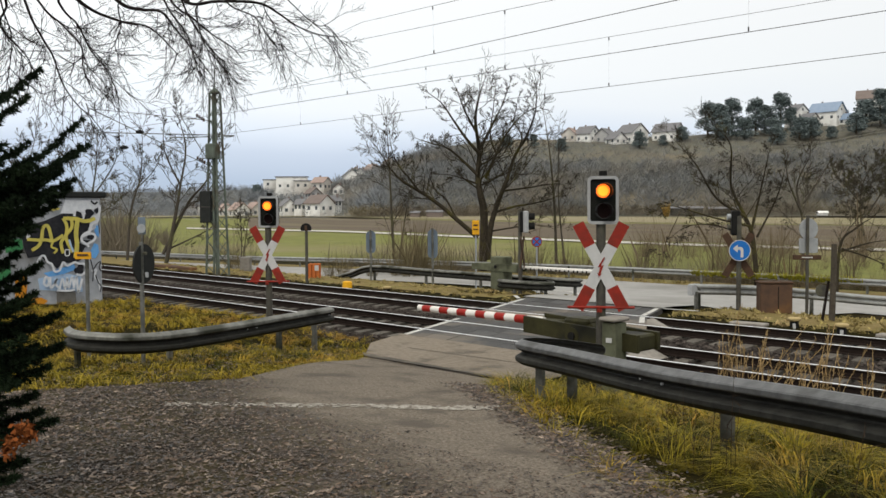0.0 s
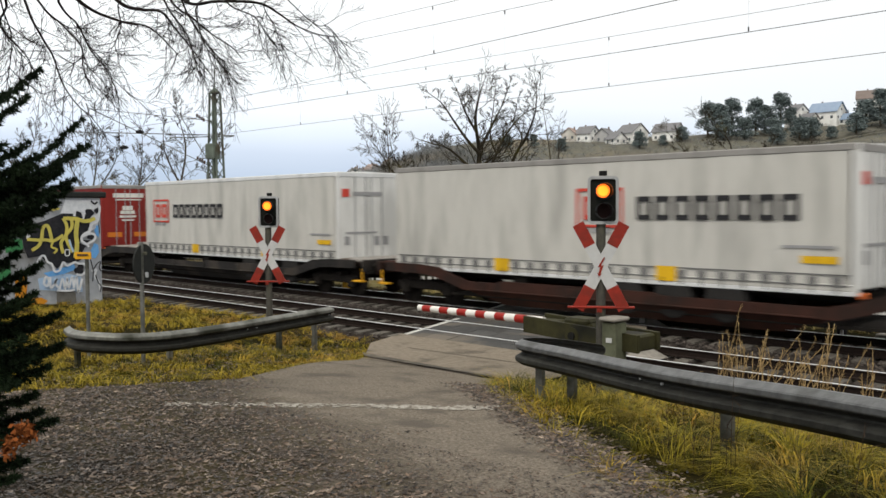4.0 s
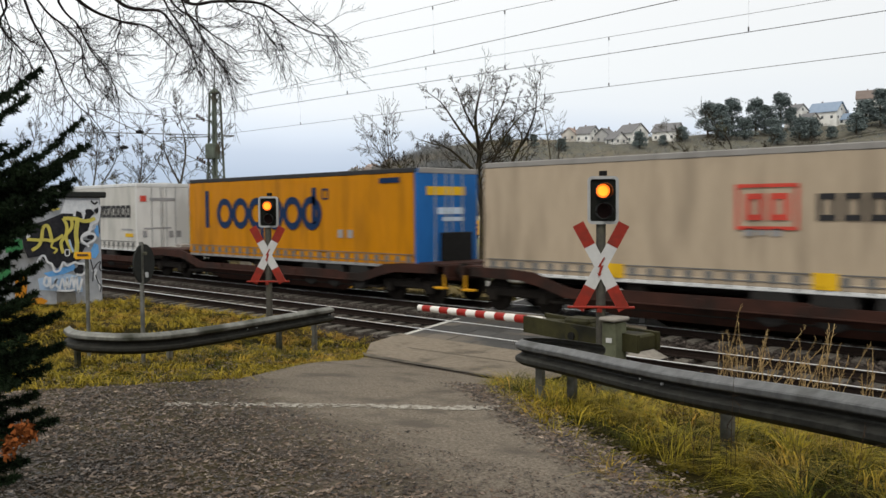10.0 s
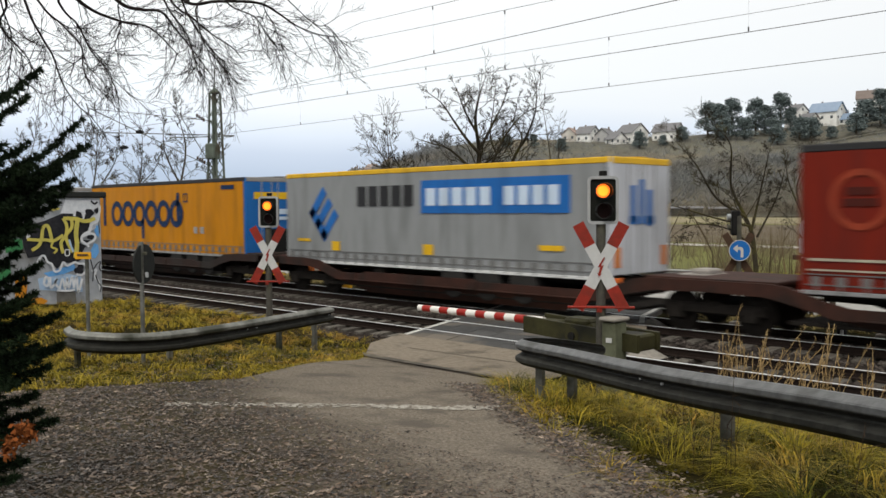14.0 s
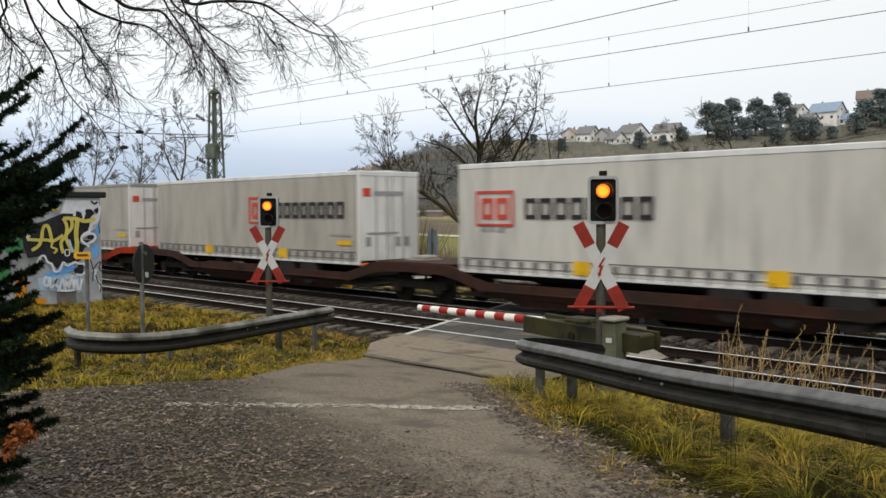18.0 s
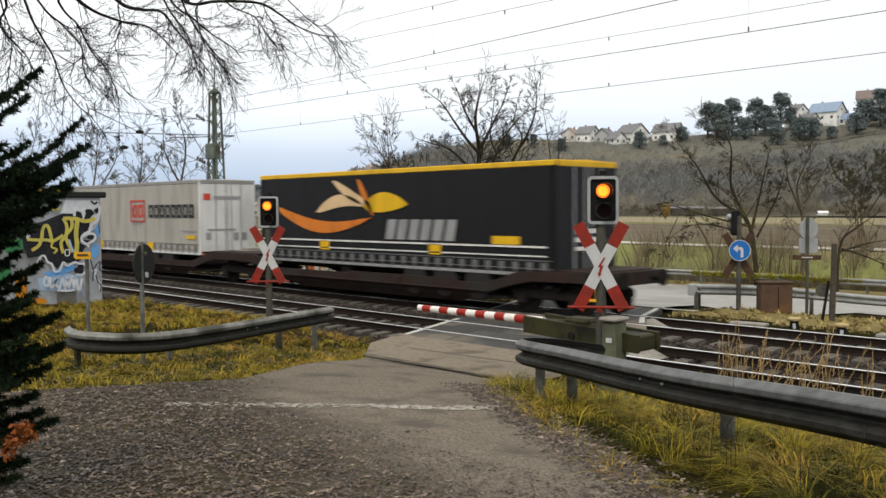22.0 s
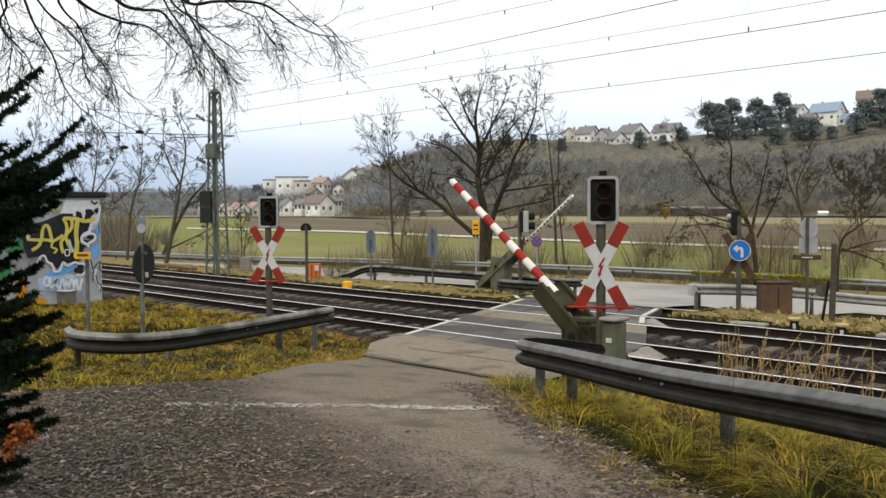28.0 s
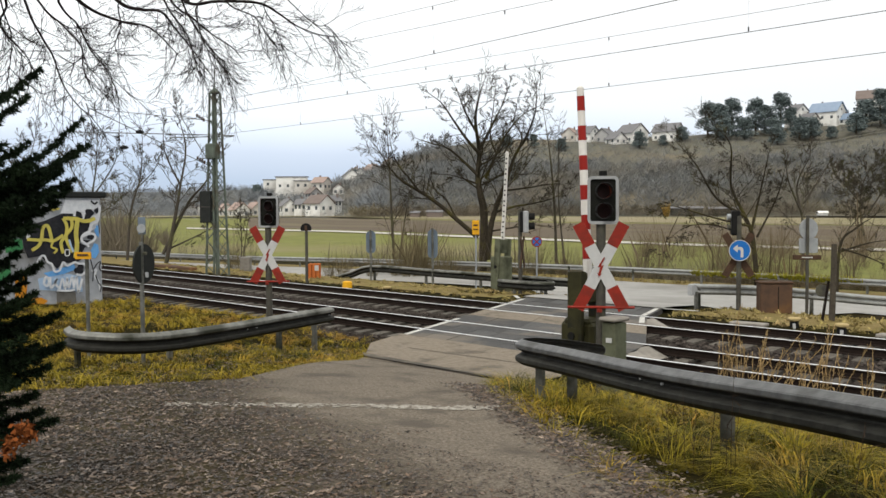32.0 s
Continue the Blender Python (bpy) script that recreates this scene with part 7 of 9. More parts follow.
for col, path, w in (
        ("white", [(0.74, 2.67), (0.69, 2.84), (0.50, 2.79), (0.46, 2.89), (0.19, 2.89), (0.14, 2.97), (0.05, 2.94), (0.05, 2.79), (0.08, 2.66), (0.12, 2.53), (0.29, 2.43), (0.32, 2.28), (0.52, 2.16), (0.55, 2.01), (0.4, 1.9)], 0.065),
        ("white", [(0.50, 2.6), (0.46, 2.78)], 0.05), ("white", [(0.55, 2.11), (0.34, 2.2), (0.19, 2.15), (0.22, 2.02), (0.4, 1.92), (0.36, 1.84)], 0.06),
        ("yellow", [(1.86, 1.8), (1.69, 1.91), (1.61, 2.08), (1.56, 2.38), (1.44, 2.42), (1.37, 2.18), (1.35, 2.03)], 0.085), ("yellow", [(1.97, 2.09), (1.69, 2.06), (1.49, 2.06), (1.3, 2.03), (1.05, 2.17)], 0.08),
        ("yellow", [(1.30, 2.03), (1.36, 1.88), (1.22, 1.80), (1.30, 1.70)], 0.05), ("yellow", [(1.04, 2.62), (0.95, 2.42), (0.98, 2.17), (1.11, 1.97), (1.06, 1.69)], 0.085), ("yellow", [(1.04, 2.62), (0.84, 2.59), (0.82, 2.37), (0.98, 2.12), (0.81, 1.71)], 0.085),
        ("yellow", [(0.95, 2.62), (0.69, 2.60), (0.49, 2.54), (0.34, 2.55), (0.18, 2.61)], 0.10), ("yellow", [(0.66, 2.58), (0.71, 2.21), (0.69, 1.91), (0.74, 1.56)], 0.12), ("pale", [(0.90, 2.05), (0.84, 1.85), (0.79, 1.72)], 0.05),
        ("white", [(1.85, 1.38), (1.75, 1.45), (1.65, 1.62), (1.55, 1.64), (1.48, 1.49), (1.36, 1.41), (1.3, 1.23), (1.17, 1.25), (1.07, 1.45), (0.97, 1.36), (0.87, 1.40), (0.75, 1.44), (0.66, 1.40), (0.50, 1.38), (0.47, 1.22), (0.58, 1.09), (0.73, 1.12)], 0.055),
        ("white", [(1.59, 0.92), (1.53, 1.09), (1.45, 1.0), (1.50, 0.85), (1.59, 0.92)], 0.06), ("white", [(1.42, 1.09), (1.4, 0.79), (1.23, 1.03), (1.3, 0.91), (1.18, 0.77)], 0.055), ("white", [(1.19, 0.72), (1.1, 1.02), (1.04, 0.74), (0.98, 1.04), (0.94, 0.76), (0.85, 1.06), (0.81, 0.75)], 0.05),
        ("white", [(0.81, 0.75), (0.73, 1.05), (0.69, 0.64), (0.58, 0.99)], 0.06), ("white", [(1.25, 0.72), (0.95, 0.69), (0.78, 0.71)], 0.05), ("white", [(0.32, 1.18), (0.19, 1.22), (0.24, 1.02), (0.14, 0.91), (0.09, 0.65)], 0.05),
        ("black", [(0.26, 1.23), (0.16, 1.38), (0.07, 1.42), (0.11, 1.27), (0.05, 1.16)], 0.03), ("black", [(0.22, 1.07), (0.14, 0.86), (0.07, 0.75), (0.1, 0.6)], 0.03), ("black", [(0.35, 1.5), (0.28, 1.2), (0.3, 0.9)], 0.03),
        ("blue", [(0.17, 2.42), (0.13, 2.2)], 0.03), ("black", [(0.10, 2.44), (0.08, 2.2)], 0.02), ("black", [(0.30, 3.08), (0.20, 3.0), (0.12, 3.06)], 0.05), ("white", [(1.02, 1.78), (0.92, 1.78), (0.92, 1.64), (1.02, 1.64), (1.02, 1.78)], 0.03)):
    stroke("paint_stroke", col, path, w)

# ---------------------------------------------------------------- the valley beyond
AHEAD, SIDE = Vector((-0.7230, 0.6909, 0.0)), Vector((0.6909, 0.7230, 0.0))


def vale(a, b, d):
    """A place by its sideways and upward slope from the view point in thousandths, d metres along the valley."""
    p = Vector(EYE) + d * (AHEAD + SIDE * a / 1000)
    p.z = EYE[2] + d * b / 1000
    return p


def flat_at(a, b, z):
    d = (z - EYE[2]) / (b / 1000)
    if d > 110:
        d = (z - EYE[2] - 110 * RISE) / (b / 1000 - RISE)
    return vale(a, b, d)


RISE = 0.01363


def floor_z(d):
    """The valley floor rises gently towards the foot of the hill."""
    return ZF + max(0.0, d - 110) * RISE


def area(name, near, far, z, material, label, lift):
    """A field between two rows of slopes, laid on the valley floor."""
    n, rows = 24, 8

    def row(pts, t):
        k = t * (len(pts) - 1)
        i = min(int(k), len(pts) - 2)
        a, b = pts[i], pts[i + 1]
        f = k - i
        return a[0] + (b[0] - a[0]) * f, a[1] + (b[1] - a[1]) * f

    def between(i, j):
        p, q, f = row(near, i / n), row(far, i / n), j / rows
        return flat_at(p[0] + (q[0] - p[0]) * f, p[1] + (q[1] - p[1]) * f, z)
    vs = [between(i, j) + Vector((0, 0, lift)) for j in range(rows + 1) for i in range(n + 1)]
    me = bpy.data.meshes.new(name)
    me.from_pydata([tuple(v) for v in vs], [], [(j * (n + 1) + i, j * (n + 1) + i + 1, (j + 1) * (n + 1) + i + 1, (j + 1) * (n + 1) + i) for j in range(rows) for i in range(n)])
    me.materials.append(material)
    return tagged(new(name, me), label, "field", "", "structure")


ZF = -2.19
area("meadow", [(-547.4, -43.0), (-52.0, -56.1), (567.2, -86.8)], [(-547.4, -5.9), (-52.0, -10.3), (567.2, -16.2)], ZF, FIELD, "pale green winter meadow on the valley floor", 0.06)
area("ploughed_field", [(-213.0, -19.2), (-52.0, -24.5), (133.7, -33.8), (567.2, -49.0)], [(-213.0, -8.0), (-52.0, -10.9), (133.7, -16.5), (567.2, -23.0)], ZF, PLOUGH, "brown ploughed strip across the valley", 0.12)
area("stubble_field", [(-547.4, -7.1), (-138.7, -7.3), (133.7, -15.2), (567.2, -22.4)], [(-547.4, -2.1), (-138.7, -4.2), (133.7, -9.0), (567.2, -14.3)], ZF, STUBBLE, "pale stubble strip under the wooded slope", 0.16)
area("field_path", [(-281.1, -20.3), (-113.9, -25.1), (71.8, -34.3), (257.6, -42.6), (567.2, -53.6)], [(-281.1, -19.0), (-113.9, -23.5), (71.8, -32.3), (257.6, -40.4), (567.2, -50.7)], ZF, TRACK_WHITE, "narrow pale gravel path between fields", 0.2)

RIDGE = [(-800, 20), (-400, 20), (-240, 22), (-207, 24), (-176, 23), (-140, 26), (-108, 34), (-77, 41), (-52, 49), (-15, 66), (60, 76), (140, 75), (200, 78), (260, 78), (330, 83), (390, 88), (430, 92), (480, 104), (620, 118), (900, 110)]


def ridge(a):
    for (a0, b0), (a1, b1) in zip(RIDGE, RIDGE[1:]):
        if a <= a1:
            return b0 + (b1 - b0) * (a - a0) / (a1 - a0)
    return RIDGE[-1][1]


D0, D1 = 300.0, 440.0


def slope_z(a, d):
    top = EYE[2] + D1 * ridge(a) / 1000
    if d >= D1:
        return top + (d - D1) * 0.02
    t = (d - D0) / (D1 - D0)
    t = max(0, t)
    steep = 0.55 * t + 0.45 * t ** 0.6
    toe = max(0.0, (t - 0.25) / 0.75) ** 1.2
    k = min(1.0, max(0.0, (a + 135) / 80))
    rise = toe + (steep - toe) * k * k * (3 - 2 * k)
    foot = floor_z(D0)
    return foot + (top - foot) * rise + 0.6 * rise * math.sin(a * 0.05 + d * 0.06)


na, ds = 90, [285, 300, 308, 320, 335, 350, 365, 380, 395, 410, 425, 440, 470, 700, 1500]
aa = [-800 + 1700 * i / na for i in range(na + 1)]
vs, fs = [], []
for d in ds:
    for a in aa:
        p = vale(a, 0, d)
        vs.append((p.x, p.y, slope_z(a, d) if d > 300 else floor_z(d) - 0.3))
for j in range(len(ds) - 1):
    for i in range(na):
        k = j * (na + 1) + i
        fs.append((k, k + 1, k + na + 2, k + na + 1))
me = bpy.data.meshes.new("hillside")
me.from_pydata(vs, [], fs)
me.shade_smooth()
me.materials.append(HILL_SOIL)
tagged(new("hillside", me), "brown wooded hillside above the valley floor", "hillside", "", "structure")


def brush(name, spots, material, label, per=14, spread=0.42, width=0.045, kind="stuff", category="woodland", seed=1, crown=False):
    """Bare scrub: fans of thin upright shoots from each spot (place, height)."""
    rng = np.random.RandomState(seed)
    vs, fs = [], []
    for p, h, *_ in spots:
        for i in range(per):
            an, tilt = rng.rand() * 6.283, spread * rng.rand() ** (0.45 if crown else 0.7)
            d = np.array((math.cos(an) * math.sin(tilt), math.sin(an) * math.sin(tilt), math.cos(tilt)))
            hh = h * (0.5 + 0.55 * rng.rand())
            if crown:
                hh = h * (0.32 + 0.2 * rng.rand())
            w = width * h * (0.5 + rng.rand()) * 0.5
            side = SIDE * math.cos(rng.rand() * 1.2) + AHEAD * math.sin(rng.rand() * 1.2)
            b = np.array(p) + np.array((math.cos(an), math.sin(an), 0)) * h * 0.06 * rng.rand()
            if crown:
                q = 0.5 * rng.rand()
                b = np.array(p) + np.array((math.cos(an), math.sin(an), 0)) * h * 0.26 * math.sqrt(rng.rand()) + np.array((0, 0, h * (0.02 + q)))
            mid = b + d * hh * 0.5
            tip = b + d * hh + np.array((rng.randn(), rng.randn(), 0)) * 0.04 * h
            s = np.array(side)
            k = len(vs)
            vs += [b - s * w, b + s * w, mid + s * w * 0.8, tip, mid - s * w * 0.8]
            fs += [(k, k + 1, k + 2, k + 3, k + 4)]
    me = bpy.data.meshes.new(name)
    me.from_pydata([tuple(v) for v in vs], [], fs)
    me.materials.append(material)
    return tagged(new(name, me), label, category, "", kind)


rng = random.Random(11)
spots = []
while len(spots) < 9800:
    a = rng.uniform(-560, 560)
    t = rng.random() ** 0.9
    d = D0 + (D1 - D0) * t
    lim = 0.46 if a > 60 else (0.97 if a < 0 else 0.97 - 0.51 * a / 60)
    wood = noise.noise(Vector((a * 0.03, d * 0.04, 0)))
    lim += 0.12 * wood
    dens = 0.9 if t < lim else 0.5 + 0.5 * max(0, wood)
    if a < -95:
        dens = 0.04 if t < 0.26 else 0.6
    if rng.random() > dens:
        continue
    p = vale(a, 0, d)
    spots.append(((p.x, p.y, slope_z(a, d) - 0.3), rng.uniform(3.4, 7.5) * (1 if t < lim else 0.45) * (0.8 if a < -95 else 1), a))
# Same wood, lighter and bluer: the haze over the village is in its colour.
VILLAGE_WOOD = surf("hazed_village_wood", (0.27, 0.29, 0.31), (0.165, 0.178, 0.195), 0.16, 0.95, 0, 0, c3=(0.25, 0.245, 0.23), big=0.03, vary=0.18, island=True)
for a, d, h in ((-116, 412, 7.5), (-112, 408, 8.5), (-106, 405, 8), (-121, 398, 5), (-99, 404, 7), (-90, 405, 7), (-82, 402, 8), (-108, 350, 6), (-103, 346, 7), (-97, 345, 7), (-90, 348, 8), (-196, 404, 7), (-201, 400, 6), (-192, 408, 7), (-207, 398, 5), (-160, 396, 4), (-152, 392, 4)):
    for k in range(6):
        e, g = a + rng.uniform(-3, 3), d + rng.uniform(-3, 3)
        p = vale(e, 0, g)
        spots.append(((p.x, p.y, slope_z(e, g) - 0.3), h * rng.uniform(0.7, 1.1), e))
brush("hill_wood", [q for q in spots if q[2] >= -62], TWIG_HILL, "bare winter hillside wood, its grey-brown cooled by painted haze", 26, 1.5, 0.022, crown=True)
brush("hill_wood", [q for q in spots if q[2] < -62], VILLAGE_WOOD, "bare trees among the village houses, paled by painted haze", 26, 1.5, 0.022, crown=True)
spots = []
for i in range(900):
    a = rng.uniform(-100, 560)
    d = rng.uniform(290, 308)
    p = vale(a, 0, d)
    spots.append(((p.x, p.y, floor_z(d)), rng.uniform(2.5, 6.5)))
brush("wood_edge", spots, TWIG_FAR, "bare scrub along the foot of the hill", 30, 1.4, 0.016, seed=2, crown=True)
spots = []
for i in range(70):
    a = rng.uniform(-540, -300)
    d = rng.uniform(95, 150)
    p = vale(a, 0, d)
    spots.append(((p.x, p.y, floor_z(d)), rng.uniform(3, 7.5) * (1.0 if a < -330 else 0.5)))
brush("thicket", spots, TWIG_FAR, "bare thicket on the valley floor", 70, 0.8, 0.010, seed=3)


# pines on the ridge
def pine_mesh(seed, h, w):
    rng = np.random.RandomState(seed)
    vs, fs = [], []
    clumps = []
    for i in range(34):
        z = h * (0.22 + 0.74 * rng.rand())
        r = w * (1.05 - 0.85 * max(0, (z / h - 0.35) / 0.65)) * (0.3 + 0.7 * rng.rand())
        an = rng.rand() * 6.28
        clumps.append((math.cos(an) * r * 0.75, math.sin(an) * r * 0.75, z, w * (0.26 + 0.30 * rng.rand())))
    for cx, cy, cz, r in clumps:
        for k in range(110):
            u = rng.randn(3)
            u /= np.linalg.norm(u)
            q = np.array((cx, cy, cz)) + u * r * (0.6 + 0.4 * rng.rand()) * (1, 1, 0.7)
            e1, e2 = rng.randn(3), rng.randn(3)
            e1 *= 0.34 / np.linalg.norm(e1)
            e2 *= 0.27 / np.linalg.norm(e2)
            n = len(vs)
            vs += [tuple(q - e1), tuple(q + e1), tuple(q + e2)]
            fs.append((n, n + 1, n + 2))
    me = bpy.data.meshes.new("crown")
    me.from_pydata(vs, [], fs)
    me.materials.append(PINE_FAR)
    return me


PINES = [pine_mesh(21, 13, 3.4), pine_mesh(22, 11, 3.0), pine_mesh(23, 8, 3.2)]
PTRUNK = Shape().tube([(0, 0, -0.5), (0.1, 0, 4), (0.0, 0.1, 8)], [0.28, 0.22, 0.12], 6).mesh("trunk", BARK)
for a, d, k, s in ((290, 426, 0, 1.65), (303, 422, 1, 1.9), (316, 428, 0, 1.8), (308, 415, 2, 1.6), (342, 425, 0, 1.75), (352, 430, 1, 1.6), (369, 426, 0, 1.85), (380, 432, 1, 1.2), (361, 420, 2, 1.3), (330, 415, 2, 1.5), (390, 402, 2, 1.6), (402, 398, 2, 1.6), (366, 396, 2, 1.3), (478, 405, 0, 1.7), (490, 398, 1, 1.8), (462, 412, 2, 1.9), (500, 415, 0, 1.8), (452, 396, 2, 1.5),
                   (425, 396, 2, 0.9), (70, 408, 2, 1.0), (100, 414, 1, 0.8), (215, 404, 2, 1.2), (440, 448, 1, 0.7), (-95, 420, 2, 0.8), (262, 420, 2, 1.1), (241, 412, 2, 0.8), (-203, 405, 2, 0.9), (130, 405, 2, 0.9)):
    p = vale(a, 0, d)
    t = thing("pine_tree", "dark distant pine on the hillside, its colour lifted by painted haze", "tree", Matrix.Translation((p.x, p.y, slope_z(a, d) - 0.3)) @ Matrix.Diagonal((1.15 * s, 1.15 * s, 0.80 * s, 1)) @ pose(0, 0, 0, 0, 0, a * 7), "pines on the hill")
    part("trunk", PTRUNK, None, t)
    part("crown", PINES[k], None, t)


# path along the terrace
vs = []
for i in range(31):
    a = 350 + 9 * i
    for d in (386 + 0.2 * i, 388.4 + 0.2 * i):
        p = vale(a, 0, d)
        vs.append((p.x, p.y, slope_z(a, 388 + 0.2 * i) + 1.0))
me = bpy.data.meshes.new("hill_path")
me.from_pydata(vs, [], [(2 * i, 2 * i + 1, 2 * i + 3, 2 * i + 2) for i in range(30)])
me.materials.append(TRACK_WHITE)
tagged(new("hill_path", me), "pale path along the grassy terrace", "path", "", "structure")

# houses; cream walls and red tiles are greyed, haze put into their colour
WALLS = {"white": surf("white_house_render", (0.82, 0.82, 0.80), (0.75, 0.75, 0.73), 0.6, 0.85, c3=(0.48, 0.47, 0.45), big=0.1), "cream": surf("hazed_cream_render", (0.60, 0.58, 0.545), (0.53, 0.51, 0.48), 0.6, 0.85, c3=(0.43, 0.40, 0.36), big=0.1),
         "grey": surf("grey_house_render", (0.42, 0.42, 0.42), (0.36, 0.36, 0.36), 0.6, 0.85)}
TILES = {"grey": surf("grey_roof_tiles", (0.20, 0.20, 0.21), (0.16, 0.16, 0.17), 0.8, 0.8), "red": surf("hazed_red_tiles", (0.36, 0.275, 0.245), (0.30, 0.23, 0.205), 0.8, 0.8), "solar": surf("solar_roof", (0.26, 0.33, 0.44), (0.2, 0.27, 0.38), 1.2, 0.3), "brown": surf("brown_roof_tiles", (0.20, 0.165, 0.15), (0.16, 0.13, 0.12), 0.8, 0.8)}
PANE = surf("dark_window", (0.10, 0.115, 0.13), (0.07, 0.08, 0.09), 1, 0.3)


def house(a, b, d, w, l, h, turn, wall, roof, label, flat=False):
    w, l, h = (0.58 * w, 0.58 * l, 0.66 * h) if a < -50 else (0.86 * w, 0.86 * l, 0.86 * h)
    p = vale(a, b, d)
    p.z = max(p.z, slope_z(a, d) - 0.6)
    dug = -max(2.5, p.z - slope_z(a, d) + 2.0)
    t = thing("house", label, "house", Matrix.Translation(p) @ pose(0, 0, 0, 0, 0, FACE + turn), "houses of the village")
    rise = 0.0 if flat else w * 0.42
    part("wall", Shape().prism([(-w / 2, dug), (w / 2, dug), (w / 2, h), (0, h + rise), (-w / 2, h)] if not flat else [(-w / 2, dug), (w / 2, dug), (w / 2, h), (-w / 2, h)], 1, -l / 2, l / 2), WALLS[wall], t)
    if flat:
        part("roof", Shape().box((0, 0, h + 0.15), (w + 0.8, l + 0.8, 0.3)), TILES[roof], t)
    else:
        for s in (-1, 1):
            e = w / 2 + 0.6
            dz = 0.84 * 0.6
            r = part("roof", Shape().prism([(0, h + rise + 0.05), (s * e, h - dz + 0.05), (s * e, h - dz + 0.3), (0, h + rise + 0.35)], 1, -l / 2 - 0.6, l / 2 + 0.6), TILES[roof], t)
            if s > 0:
                part("chimney", Shape().box((0.8, l * 0.2, h + rise + 0.3), (0.6, 0.6, 1.4)), TILES["brown"], r)
    n = max(2, int(w / 3))
    for st in range(max(1, int(h / 2.7))):
        for i in range(n):
            x = -w / 2 + w * (i + 0.5) / n
            part("window", cached(("window", "g"), lambda: Shape().box((0, 0, 0), (1.0, 0.12, 1.2)), PANE), None, t).location = (x, -l / 2 - 0.03, 1.4 + st * 2.7)
        for i in range(max(2, int(l / 3.5))):
            y = -l / 2 + l * (i + 0.5) / max(2, int(l / 3.5))
            for s in (-1, 1):
                part("window", cached(("window", "s"), lambda: Shape().box((0, 0, 0), (0.12, 1.2, 1.3)), PANE), None, t).location = (s * (w / 2 + 0.03), y, 1.5 + st * 2.8)
    if rise > 3:
        part("window", cached(("window", "g"), lambda: None, PANE), None, t).location = (0, -l / 2 - 0.03, h + 0.9)
    return t


for ab, d, w, l, h, turn, wall, roof, lab, *fl in (
        ((158.5, 70.1), 430, 9, 10, 4.5, 50, "white", "grey", "white gabled house on the ridge"), ((178.3, 68.7), 428, 8, 9, 4, -30, "grey", "grey", "grey roofed house on the ridge"),
        ((206.8, 67.9), 425, 11, 14, 5.5, 35, "white", "grey", "large white gabled house on the ridge"), ((189.5, 66.2), 420, 8, 8, 3, 35, "white", "grey", "low white annexe with a grey roof"),
        ((246.4, 72.0), 428, 10, 14, 5, 55, "white", "grey", "white house with a dark grey roof"), ((141.2, 68.9), 435, 8, 10, 3.5, -20, "cream", "red", "small cream house with a red roof"),
        ((386.4, 95.8), 440, 9, 9, 4, 30, "white", "grey", "small white gabled house"), ((419.8, 93.1), 436, 12, 16, 5, 48, "white", "solar", "white house with solar panels on its roof"),
        ((443.3, 89.3), 430, 7, 9, 3, 48, "white", "solar", "low white annexe with solar panels"), ((471.2, 107.7), 445, 11, 18, 5, 70, "white", "brown", "long white house with a brown roof"), ((400.0, 89.6), 430, 7, 8, 3, 30, "white", "grey", "low white house on the ridge"),
        ((-222.9, -7.3), 330, 9, 12, 4.5, 40, "white", "red", "white house with a red tiled roof"), ((-205.6, -6.2), 335, 8, 11, 4.5, 40, "cream", "red", "cream house with a red tiled roof"), ((-237.8, -6.6), 340, 8, 10, 4, 40, "white", "red", "white house with a red tiled roof"),
        ((-169.7, -4.0), 325, 9, 11, 4.5, 30, "white", "grey", "white house with a grey roof"), ((-135.0, -2.3), 315, 10, 15, 5, 50, "white", "brown", "large white gabled house in the village"), ((-154.2, -1.0), 322, 6, 8, 4, 50, "white", "grey", "narrow white house in the village"),
        ((-183.3, -3.3), 335, 7, 9, 4, 10, "white", "brown", "white house with a brown roof"), ((-118.9, 2.5), 330, 6, 8, 4, -20, "white", "grey", "white house with a grey roof"), ((-274.9, -7.6), 345, 8, 10, 4, 20, "grey", "brown", "grey house among bare trees"),
        ((-259.4, -7.1), 345, 8, 11, 4, -30, "white", "grey", "white house among bare trees"),
        ((-164.7, 23.2), 410, 24, 14, 8, 15, "white", "grey", "large white flat-roofed school block", True), ((-185.8, 25.2), 415, 14, 12, 5, 15, "white", "grey", "low white flat-roofed wing", True), ((-146.1, 23.7), 408, 22, 10, 5, 15, "cream", "grey", "cream flat-roofed wing of the school", True),
        ((-132.5, 22.4), 400, 8, 12, 5, 60, "cream", "red", "cream house with a steep red roof"), ((-95.0, 36.0), 425, 9, 10, 3.4, 12, "cream", "red", "cream gabled house on the slope"), ((-100.3, 25.9), 415, 12, 10, 6, 20, "white", "grey", "white rendered house on the slope"),
        ((-76.8, 36.9), 430, 10, 11, 4, 45, "cream", "red", "cream house with a red roof"), ((-89.2, 28.9), 420, 8, 9, 5, 0, "white", "grey", "white rendered house on the slope"), ((-58.2, 39.3), 436, 9, 10, 4, 30, "cream", "red", "cream house with a red roof"),
        ((-69.3, 28.2), 420, 6, 7, 3, 60, "white", "grey", "small white house on the slope"), ((-141.8, 12.6), 372, 8, 9, 3.5, 40, "grey", "brown", "grey house among bare trees"), ((-113.9, 16.7), 395, 8, 9, 4, 10, "white", "brown", "white rendered house on the slope")):
    house(ab[0], ab[1], d, w, l, h, turn, wall, roof, lab, bool(fl))
